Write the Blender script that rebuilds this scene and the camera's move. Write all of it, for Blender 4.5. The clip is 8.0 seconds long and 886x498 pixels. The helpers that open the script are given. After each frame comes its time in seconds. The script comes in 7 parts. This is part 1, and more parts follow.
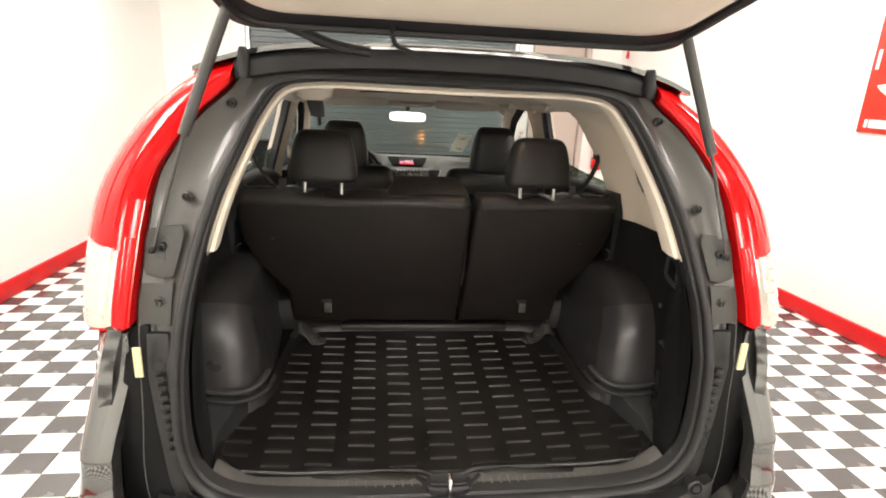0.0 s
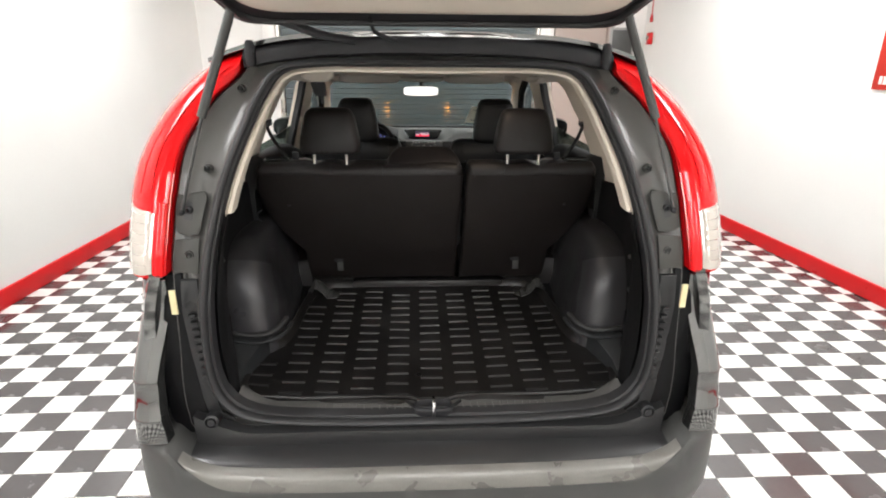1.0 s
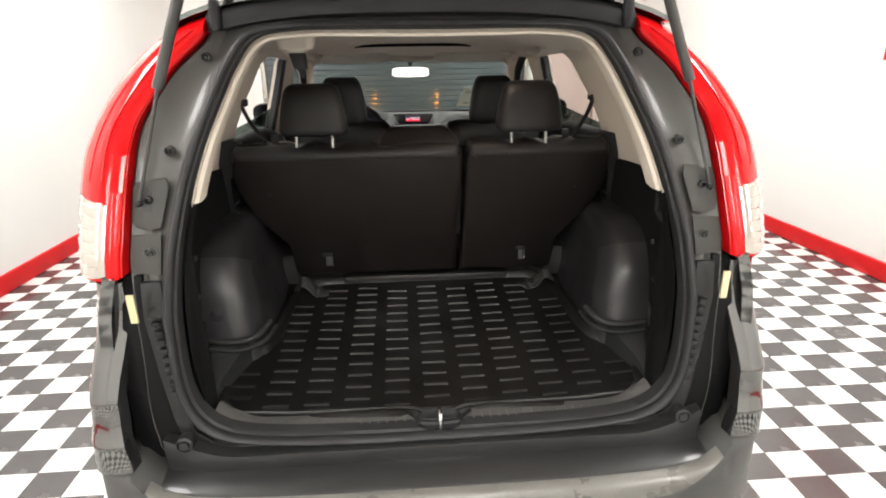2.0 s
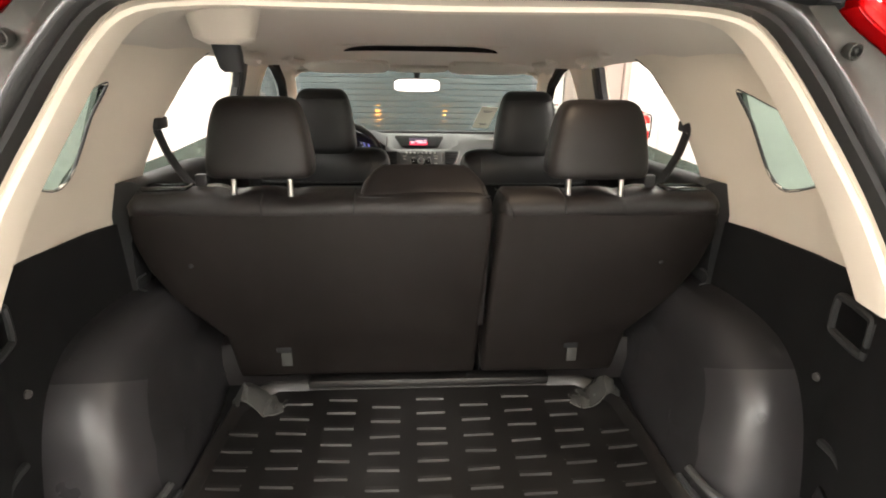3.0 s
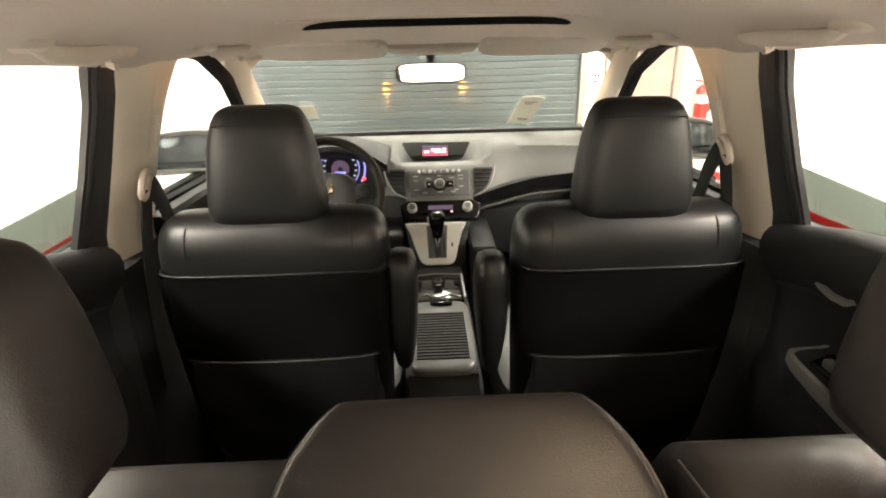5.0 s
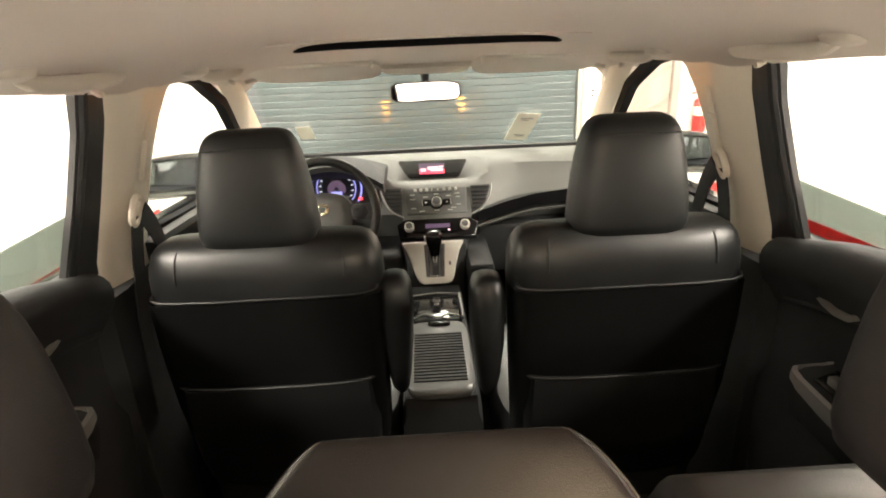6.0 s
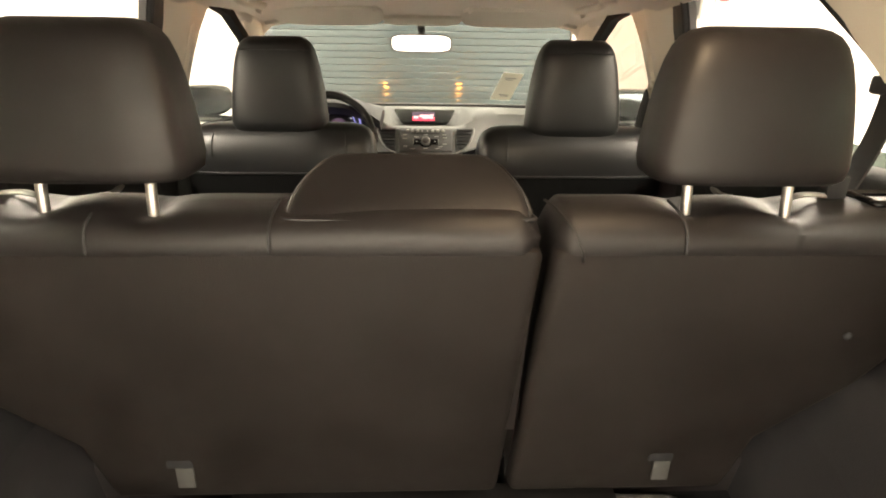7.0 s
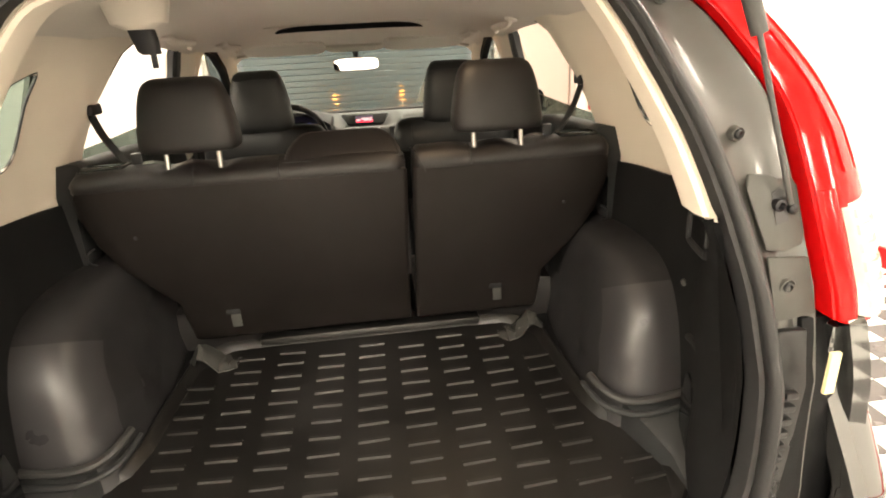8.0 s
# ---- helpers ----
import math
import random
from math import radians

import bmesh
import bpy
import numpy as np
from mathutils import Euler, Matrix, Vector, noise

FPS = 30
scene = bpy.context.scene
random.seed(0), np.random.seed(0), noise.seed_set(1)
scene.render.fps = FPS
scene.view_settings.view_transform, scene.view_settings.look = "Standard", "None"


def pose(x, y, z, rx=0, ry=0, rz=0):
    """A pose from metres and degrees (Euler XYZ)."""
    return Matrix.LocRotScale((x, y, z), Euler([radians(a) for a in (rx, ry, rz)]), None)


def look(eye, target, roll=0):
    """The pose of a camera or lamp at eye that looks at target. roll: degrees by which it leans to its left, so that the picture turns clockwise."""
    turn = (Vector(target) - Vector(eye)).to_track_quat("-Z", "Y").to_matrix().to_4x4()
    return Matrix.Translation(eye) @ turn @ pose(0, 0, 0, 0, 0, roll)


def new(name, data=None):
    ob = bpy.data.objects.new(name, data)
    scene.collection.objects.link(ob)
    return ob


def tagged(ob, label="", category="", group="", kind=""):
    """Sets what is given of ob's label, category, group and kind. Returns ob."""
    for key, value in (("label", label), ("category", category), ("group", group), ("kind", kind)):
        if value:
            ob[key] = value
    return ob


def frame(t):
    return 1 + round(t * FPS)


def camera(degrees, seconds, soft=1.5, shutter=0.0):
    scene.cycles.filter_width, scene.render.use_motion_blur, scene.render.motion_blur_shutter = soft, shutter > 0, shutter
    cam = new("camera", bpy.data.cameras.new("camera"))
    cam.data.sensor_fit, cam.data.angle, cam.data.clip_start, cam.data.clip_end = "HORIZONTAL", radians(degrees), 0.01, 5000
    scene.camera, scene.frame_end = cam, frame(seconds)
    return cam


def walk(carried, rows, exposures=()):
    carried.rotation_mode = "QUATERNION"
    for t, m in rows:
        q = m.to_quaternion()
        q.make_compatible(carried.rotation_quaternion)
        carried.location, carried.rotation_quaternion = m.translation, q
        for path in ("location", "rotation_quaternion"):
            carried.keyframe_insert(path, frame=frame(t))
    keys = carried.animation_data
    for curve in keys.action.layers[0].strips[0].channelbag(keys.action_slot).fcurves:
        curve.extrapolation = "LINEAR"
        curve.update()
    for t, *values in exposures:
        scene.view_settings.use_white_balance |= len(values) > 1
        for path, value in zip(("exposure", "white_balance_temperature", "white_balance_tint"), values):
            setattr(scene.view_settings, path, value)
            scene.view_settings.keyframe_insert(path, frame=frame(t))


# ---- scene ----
cam = camera(77.7, 8.0, soft=1.9)
PATH = [
    (0, (-0.2, -1.098, 1.598), (0.042, 0.806, 1.036), 2.9),
    (0.5, (-0.112, -1.28, 1.632), (0.057, 0.616, 1.021), 0.7),
    (1, (-0.051, -1.354, 1.629), (0.048, 0.532, 0.97), 0.5),
    (1.2, (-0.048, -1.363, 1.627), (0.046, 0.519, 0.956), 0.3),
    (2.3, (-0.082, -0.965, 1.537), (0.064, 0.901, 0.832), -0.7),
    (2.5, (-0.048, -0.816, 1.544), (0.091, 1.045, 0.826), -0.2),
    (3, (-0.054, -0.402, 1.511), (0.07, 1.491, 0.874), 0.8),
    (3.5, (-0.062, 0.029, 1.487), (0.068, 1.949, 0.943), 1.1),
    (4, (-0.043, 0.380, 1.502), (0.044, 2.281, 0.917), 1.5),
    (4.2, (-0.048, 0.449, 1.509), (0.047, 2.346, 0.881), 1.4),
    (5.3, (-0.03, 0.572, 1.567), (0.002, 2.419, 0.807), -2.6),
    (5.5, (-0.023, 0.578, 1.568), (0.002, 2.434, 0.823), -3.1),
    (6, (-0.021, 0.577, 1.56), (0.028, 2.45, 0.864), -2.5),
    (6.5, (-0.043, 0.491, 1.494), (0.027, 2.35, 0.783), 0.5),
    (7, (-0.003, 0.212, 1.420), (0.074, 2.079, 0.708), 0.8),
    (7.5, (0.058, -0.157, 1.468), (0.201, 1.702, 0.747), -0.8),
    (8, (0.075, -0.579, 1.479), (0.272, 1.285, 0.783), -3.2),
]
EXPOSURE = [(0.0, 0.0, 6600, 10), (0.5, -0.30, 6200, 10), (1.0, -0.42, 6050, 10), (1.2, -0.40, 6050, 10), (2.5, 0.07, 6400, 10), (3.0, 0.66, 6550, 10), (3.5, 1.02, 6700, 10), (4.2, 1.08, 6900, 10),
            (5.5, 1.42, 7150, 10), (6.0, 1.42, 7150, 10), (6.5, 1.26, 7400, 10), (7.0, 1.22, 7650, 10), (7.5, 1.14, 7600, 10), (8.0, 0.76, 7500, 10)]
walk(cam, [(t, look(eye, target, roll)) for t, eye, target, roll in PATH], EXPOSURE)

# ---- light ----
world = bpy.data.worlds.new("world")
scene.world = world
world.use_nodes = True
world.node_tree.nodes["Background"].inputs[0].default_value = (0.9, 0.95, 1.0, 1)
world.node_tree.nodes["Background"].inputs[1].default_value = 0.02


def area_lamp(name, place, size, power, colour, turn=(0, 0, 0)):
    data = bpy.data.lights.new(name, "AREA")
    data.shape, data.size, data.size_y, data.energy, data.color = "RECTANGLE", size[0], size[1], power, colour
    ob = new(name, data)
    ob.matrix_world = pose(*place, *turn)
    return ob


# ---- materials ----
def material(name, colour, rough=0.5, metal=0.0, vary=0.15, scale=6.0, fine=220.0, bump=0.15, rvary=0.12,
             coat=0.0, spec=0.5, glow=None, glow_power=0.0, island=0.0, sheen=0.0):
    m = bpy.data.materials.new(name)
    m.use_nodes = True
    nt = m.node_tree
    p = nt.nodes["Principled BSDF"]
    link = nt.links.new
    p.inputs["Roughness"].default_value, p.inputs["Metallic"].default_value = rough, metal
    p.inputs["Coat Weight"].default_value, p.inputs["Specular IOR Level"].default_value = coat, spec
    p.inputs["Coat Roughness"].default_value = 0.06
    p.inputs["Sheen Weight"].default_value = sheen
    tc = nt.nodes.new("ShaderNodeTexCoord")
    big = nt.nodes.new("ShaderNodeTexNoise")
    big.inputs["Scale"].default_value, big.inputs["Detail"].default_value = scale, 5
    link(tc.outputs["Object"], big.inputs["Vector"])
    small = nt.nodes.new("ShaderNodeTexNoise")
    small.inputs["Scale"].default_value, small.inputs["Detail"].default_value = fine, 3
    link(tc.outputs["Object"], small.inputs["Vector"])
    mix = nt.nodes.new("ShaderNodeMath")
    mix.operation = "MULTIPLY_ADD"
    link(small.outputs["Fac"], mix.inputs[0])
    mix.inputs[1].default_value = 0.4
    link(big.outputs["Fac"], mix.inputs[2])
    ramp = nt.nodes.new("ShaderNodeMapRange")
    ramp.inputs["From Min"].default_value, ramp.inputs["From Max"].default_value = 0.35, 1.05
    ramp.inputs["To Min"].default_value, ramp.inputs["To Max"].default_value = 1 - vary, 1 + vary
    link(mix.outputs[0], ramp.inputs["Value"])
    value = ramp.outputs[0]
    if island:
        info = nt.nodes.new("ShaderNodeObjectInfo")
        geo = nt.nodes.new("ShaderNodeNewGeometry")
        add = nt.nodes.new("ShaderNodeMath")
        link(info.outputs["Random"], add.inputs[0])
        link(geo.outputs["Random Per Island"], add.inputs[1])
        frac = nt.nodes.new("ShaderNodeMath")
        frac.operation = "FRACT"
        link(add.outputs[0], frac.inputs[0])
        ir = nt.nodes.new("ShaderNodeMapRange")
        ir.inputs["To Min"].default_value, ir.inputs["To Max"].default_value = 1 - island, 1 + island
        link(frac.outputs[0], ir.inputs["Value"])
        mul = nt.nodes.new("ShaderNodeMath")
        mul.operation = "MULTIPLY"
        link(value, mul.inputs[0])
        link(ir.outputs[0], mul.inputs[1])
        value = mul.outputs[0]
    tone = nt.nodes.new("ShaderNodeVectorMath")
    tone.operation = "SCALE"
    tone.inputs[0].default_value = colour
    link(value, tone.inputs["Scale"])
    link(tone.outputs[0], p.inputs["Base Color"])
    rr = nt.nodes.new("ShaderNodeMapRange")
    rr.inputs["From Min"].default_value, rr.inputs["From Max"].default_value = 0.3, 0.7
    rr.inputs["To Min"].default_value, rr.inputs["To Max"].default_value = max(0.02, rough - rvary), min(1, rough + rvary)
    link(big.outputs["Fac"], rr.inputs["Value"])
    link(rr.outputs[0], p.inputs["Roughness"])
    if bump:
        bn = nt.nodes.new("ShaderNodeBump")
        bn.inputs["Strength"].default_value, bn.inputs["Distance"].default_value = bump, 0.002
        link(small.outputs["Fac"], bn.inputs["Height"])
        link(bn.outputs[0], p.inputs["Normal"])
    if glow:
        p.inputs["Emission Color"].default_value, p.inputs["Emission Strength"].default_value = (*glow, 1), glow_power
    return m


def glass(name, colour, rough=0.0):
    m = bpy.data.materials.new(name)
    m.use_nodes = True
    nt = m.node_tree
    for n in list(nt.nodes):
        nt.nodes.remove(n)
    out = nt.nodes.new("ShaderNodeOutputMaterial")
    clear, shine, mixer, edge, power = (nt.nodes.new(k) for k in ("ShaderNodeBsdfTransparent", "ShaderNodeBsdfGlossy", "ShaderNodeMixShader", "ShaderNodeLayerWeight", "ShaderNodeMath"))
    clear.inputs[0].default_value = (*colour, 1)
    shine.inputs["Roughness"].default_value = rough
    power.operation, power.inputs[1].default_value = "POWER", 4.0
    amount = nt.nodes.new("ShaderNodeMapRange")
    amount.inputs["To Min"].default_value, amount.inputs["To Max"].default_value = 0.025, 0.5
    nt.links.new(edge.outputs["Facing"], power.inputs[0])
    nt.links.new(power.outputs[0], amount.inputs["Value"])
    nt.links.new(amount.outputs[0], mixer.inputs[0])
    nt.links.new(clear.outputs[0], mixer.inputs[1])
    nt.links.new(shine.outputs[0], mixer.inputs[2])
    nt.links.new(mixer.outputs[0], out.inputs[0])
    return m


BEIGE = material("beige_plastic", (0.70, 0.63, 0.535), 0.55, vary=0.05, bump=0.12, fine=420)
LINER = material("headliner_fabric", (0.56, 0.51, 0.445), 0.9, vary=0.05, bump=0.3, fine=700, sheen=0.2)
BLACK = material("black_grained_plastic", (0.022, 0.0232, 0.0245), 0.58, vary=0.25, bump=0.35, fine=520, spec=0.35)
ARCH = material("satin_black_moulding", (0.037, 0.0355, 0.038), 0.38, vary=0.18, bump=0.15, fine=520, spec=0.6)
# The same arch moulding, darkened for its shaded faces.
ARCHSHADE = material("dull_black_moulding", (0.0250, 0.0242, 0.0260), 0.46, vary=0.25, bump=0.3, fine=520, spec=0.3)
CARPET = material("black_carpet", (0.0060, 0.0060, 0.0066), 0.95, vary=0.35, bump=0.7, fine=900, spec=0.2)
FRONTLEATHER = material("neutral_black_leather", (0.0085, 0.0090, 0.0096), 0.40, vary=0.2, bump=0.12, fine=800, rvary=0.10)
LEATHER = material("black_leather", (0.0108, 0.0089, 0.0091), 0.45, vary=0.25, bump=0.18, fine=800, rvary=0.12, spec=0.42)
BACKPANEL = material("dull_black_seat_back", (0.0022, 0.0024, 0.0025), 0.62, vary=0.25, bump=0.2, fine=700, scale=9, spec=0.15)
VINYL = material("dark_seat_back_vinyl", (0.0098, 0.0074, 0.0066), 0.64, vary=0.3, bump=0.3, fine=600, scale=7, spec=0.28)
RUBBER = material("black_rubber_mat", (0.0080, 0.0074, 0.0072), 0.38, vary=0.4, bump=0.28, fine=300, scale=5, spec=0.62)
RIBMAT = material("worn_rubber_rib", (0.017, 0.016, 0.0155), 0.36, vary=0.3, bump=0.2, fine=300, scale=5, island=0.3, spec=0.7)
FRAMEBLACK = material("dull_black_door_frame", (0.012, 0.012, 0.013), 0.9, vary=0.15, bump=0.1, spec=0.08)
HUBGREY = material("dark_grey_wheel_hub", (0.036, 0.035, 0.032), 0.5, vary=0.15, bump=0.2, fine=500)
SEAL = material("black_rubber_seal", (0.019, 0.019, 0.020), 0.55, vary=0.15, bump=0.1)
PAINT = material("grey_metallic_paint", (0.140, 0.141, 0.138), 0.045, 0.85, vary=0.04, bump=0.0, coat=1.0, rvary=0.03)
# Darker copy of the jamb paint, to offset the light the flat plates catch.
JAMBPLATE = material("dull_grey_jamb_plate", (0.056, 0.056, 0.050), 0.55, 0.0, vary=0.1, bump=0.04, spec=0.35)
JAMB = material("grey_satin_jamb_paint", (0.080, 0.079, 0.073), 0.40, 0.15, vary=0.06, bump=0.03, coat=0.2, rvary=0.05)
DARK = material("matt_black_plastic", (0.012, 0.012, 0.014), 0.6, vary=0.2, bump=0.15)
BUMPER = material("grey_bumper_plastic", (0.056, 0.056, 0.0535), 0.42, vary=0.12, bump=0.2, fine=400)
# Paler than the bumper: the highlight along its edge is in this colour.
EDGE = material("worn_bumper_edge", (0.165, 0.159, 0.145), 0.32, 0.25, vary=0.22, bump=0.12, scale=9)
CHANNEL = material("deep_black_gap", (0.0035, 0.0035, 0.004), 0.5, vary=0.2, bump=0.1, spec=0.2)
GUARD = material("gloss_black_guard", (0.016, 0.016, 0.0165), 0.33, vary=0.2, bump=0.06, fine=200, spec=0.4, rvary=0.08)
SILLTRIM = material("grained_grey_sill", (0.105, 0.102, 0.097), 0.46, vary=0.2, bump=0.5, fine=160)
CHROME = material("chrome", (0.80, 0.80, 0.80), 0.10, 1.0, vary=0.03, bump=0.0, rvary=0.03)
SATIN = material("satin_silver", (0.62, 0.61, 0.58), 0.32, 0.8, vary=0.04, bump=0.02, rvary=0.05)
SILVER = material("silver_plastic_trim", (0.30, 0.295, 0.28), 0.40, 0.3, vary=0.04, bump=0.04)
SHIFTSILVER = material("bright_silver_plastic", (0.74, 0.73, 0.66), 0.40, 0.25, vary=0.04, bump=0.04)
BUMPTOP = material("dark_gloss_bumper_top", (0.020, 0.020, 0.0205), 0.36, vary=0.1, bump=0.03, fine=300, coat=0.3, rvary=0.05)
FLAP = material("crumpled_grey_film", (0.055, 0.055, 0.053), 0.34, vary=0.3, bump=0.6, fine=60)
POST = material("dull_steel_post", (0.50, 0.49, 0.47), 0.30, 0.9, vary=0.06, bump=0.0, rvary=0.05)
STEEL = material("galvanised_steel", (0.52, 0.50, 0.46), 0.35, 0.85, vary=0.15, bump=0.1)
RED = material("red_lens", (0.80, 0.004, 0.006), 0.10, vary=0.08, bump=0.04, fine=90, coat=0.0, spec=0.25, rvary=0.03)
REDDARK = material("dark_red_lens", (0.55, 0.004, 0.006), 0.14, vary=0.12, bump=0.06, fine=70, coat=0.0, spec=0.25, rvary=0.04)
CLEAR = material("clear_ribbed_lens", (0.48, 0.43, 0.38), 0.16, 0.3, vary=0.12, bump=0.1, fine=60, coat=1.0)
DASH = material("grey_dashboard_plastic", (0.112, 0.115, 0.108), 0.6, vary=0.08, bump=0.35, fine=480)
RADIO = material("dark_grey_radio_face", (0.10, 0.102, 0.10), 0.4, vary=0.08, bump=0.05)
GLOSSBLACK = material("gloss_black_panel", (0.008, 0.008, 0.009), 0.12, vary=0.1, bump=0.0, rvary=0.03)
BELT = material("black_belt_webbing", (0.016, 0.016, 0.017), 0.7, vary=0.15, bump=0.6, fine=900)
WHITE = material("white_painted_wall", (0.84, 0.83, 0.80), 0.7, vary=0.03, bump=0.12, fine=60, scale=1.5)
CREAM = material("pale_partition_paint", (0.42, 0.345, 0.305), 0.7, vary=0.03, bump=0.1, fine=60, scale=2)
CEIL = material("white_ceiling_board", (0.80, 0.80, 0.78), 0.85, vary=0.03, bump=0.1, fine=80)
REDPAINT = material("red_skirting_paint", (0.58, 0.008, 0.010), 0.32, vary=0.06, bump=0.05, rvary=0.06)
REDSIGN = material("red_sign_board", (0.60, 0.035, 0.020), 0.45, vary=0.04, bump=0.03)
TILEW = material("white_floor_tile", (0.78, 0.77, 0.74), 0.22, vary=0.05, bump=0.04, fine=40, scale=3, island=0.04, coat=0.3, rvary=0.06)
TILEB = material("charcoal_floor_tile", (0.075, 0.068, 0.068), 0.24, vary=0.15, bump=0.04, fine=40, scale=3, island=0.12, coat=0.3, rvary=0.06)
GROUT = material("floor_joint", (0.35, 0.34, 0.33), 0.8, vary=0.1)
SLAT = material("slate_grey_door_slat", (0.052, 0.071, 0.078), 0.36, 0.0, vary=0.12, bump=0.02, scale=2, coat=0.6, rvary=0.05)
PAPER = material("cream_paper", (0.72, 0.70, 0.60), 0.7, vary=0.03, bump=0.0)
WHITEPL = material("white_plastic", (0.80, 0.79, 0.76), 0.4, vary=0.03, bump=0.02)
EXTRED = material("extinguisher_red", (0.62, 0.012, 0.010), 0.25, vary=0.05, bump=0.0, coat=0.8)
YELLOW = material("pale_yellow_label", (0.70, 0.62, 0.36), 0.5, vary=0.12, bump=0.0, fine=120)
PRINT = material("dark_print", (0.03, 0.03, 0.03), 0.6, vary=0.05, bump=0.0)
PANEL = material("lit_diffuser", (0.9, 0.9, 0.9), 0.5, vary=0.0, bump=0.0, glow=(1.0, 0.96, 0.90), glow_power=7.0)
WARMLAMP = material("lit_warm_lens", (0.9, 0.85, 0.7), 0.4, vary=0.0, bump=0.0, glow=(1.0, 0.72, 0.40), glow_power=9.0)
AMBER = material("lit_amber_lens", (0.9, 0.5, 0.1), 0.3, vary=0.0, bump=0.0, glow=(1.0, 0.33, 0.03), glow_power=150.0)
AMBERLOW = material("dim_amber_lens", (0.9, 0.5, 0.1), 0.3, vary=0.0, bump=0.0, glow=(1.0, 0.33, 0.03), glow_power=42.0)
SCREENRED = material("lit_red_display", (0.05, 0.01, 0.02), 0.2, vary=0.0, bump=0.0, glow=(1.0, 0.03, 0.06), glow_power=1.5)
SCREENPINK = material("lit_pale_display", (0.05, 0.01, 0.02), 0.2, vary=0.0, bump=0.0, glow=(1.0, 0.62, 0.68), glow_power=0.8)
SCREENDIM = material("dim_display", (0.03, 0.02, 0.03), 0.15, vary=0.0, bump=0.0, glow=(0.30, 0.20, 0.34), glow_power=0.16)
SCREENBLUE = material("lit_blue_gauge", (0.02, 0.02, 0.05), 0.2, vary=0.0, bump=0.0, glow=(0.35, 0.36, 1.0), glow_power=0.55)
NEEDLE = material("lit_pale_gauge_marks", (0.2, 0.2, 0.2), 0.4, vary=0.0, bump=0.0, glow=(0.75, 0.8, 1.0), glow_power=0.4)
GREENLED = material("lit_green_light", (0.0, 0.1, 0.02), 0.4, vary=0.0, bump=0.0, glow=(0.1, 1.0, 0.35), glow_power=1.4)
REDLED = material("lit_red_light", (0.1, 0.0, 0.0), 0.4, vary=0.0, bump=0.0, glow=(1.0, 0.05, 0.06), glow_power=1.6)
GOLD = material("polished_emblem", (0.75, 0.68, 0.50), 0.2, 0.9, vary=0.03, bump=0.0)
# Low silver colour stands in for the dark reflection in the wing mirrors.
DIMMIRROR = material("tinted_mirror_silver", (0.22, 0.23, 0.25), 0.02, 1.0, vary=0.0, bump=0.0, rvary=0.0)
MIRROR = material("mirror_silver", (0.90, 0.90, 0.90), 0.01, 1.0, vary=0.0, bump=0.0, rvary=0.0)
GLASS = glass("window_glass", (0.93, 0.96, 0.95))
TINT = glass("green_tinted_glass", (0.74, 0.82, 0.80))
PRIVACY = glass("dark_privacy_glass", (0.36, 0.405, 0.385))
QUARTER = glass("tinted_quarter_glass", (0.52, 0.585, 0.55))
SHADEGLASS = material("dark_sunroof_glass", (0.006, 0.006, 0.007), 0.1, vary=0.0, bump=0.0)


# ---- mesh helpers ----
def part(name, bm, mat, parent=None, label="", sharp=38):
    bmesh.ops.recalc_face_normals(bm, faces=bm.faces)
    me = bpy.data.meshes.new(name)
    bm.to_mesh(me)
    bm.free()
    me.materials.append(mat)
    for f in me.polygons:
        f.use_smooth = True
    me.set_sharp_from_angle(angle=radians(sharp))
    ob = new(name, me)
    if parent:
        ob.parent = parent
    if label:
        ob["label"] = label
    return ob


def thing(name, label, category, group="", kind="", at=(0, 0, 0)):
    ob = new(name)
    ob.empty_display_size = 0.05
    ob.location = at
    bpy.context.view_layer.update()
    return tagged(ob, label, category, group, kind)


def box(x0, x1, y0, y1, z0, z1, r=0.0, seg=2, bm=None):
    bm = bm or bmesh.new()
    made = bmesh.ops.create_cube(bm, size=1, matrix=Matrix.Translation(((x0 + x1) / 2, (y0 + y1) / 2, (z0 + z1) / 2)) @ Matrix.Diagonal((abs(x1 - x0), abs(y1 - y0), abs(z1 - z0), 1)))
    if r:
        edges = list({e for v in made["verts"] for e in v.link_edges})
        bmesh.ops.bevel(bm, geom=edges, offset=r, segments=seg, affect="EDGES", profile=0.5)
    return bm


def loft(rings, closed=True, cap=True, bm=None):
    """A skin over rings of equal length."""
    bm = bm or bmesh.new()
    vs = [[bm.verts.new(p) for p in r] for r in rings]
    n = len(rings[0])
    for a, b in zip(vs, vs[1:]):
        for i in range(n if closed else n - 1):
            j = (i + 1) % n
            bm.faces.new((a[i], a[j], b[j], b[i]))
    if cap and closed:
        for r in (vs[0], vs[-1]):
            bm.faces.new(r)
    return bm


def tube(points, r, n=10, cap=True, bm=None, flat=1.0):
    """A round bar along points; flat squashes it sideways."""
    pts = [Vector(p) for p in points]
    rings = []
    side = None
    for i, p in enumerate(pts):
        d = (pts[min(i + 1, len(pts) - 1)] - pts[max(i - 1, 0)]).normalized()
        if side is None:
            side = d.orthogonal().normalized()
        side = (side - d * side.dot(d)).normalized()
        up = d.cross(side)
        rr = r[i] if isinstance(r, (list, tuple)) else r
        rings.append([p + rr * (math.cos(a) * side + flat * math.sin(a) * up) for a in (2 * math.pi * k / n for k in range(n))])
    return loft(rings, True, cap, bm)


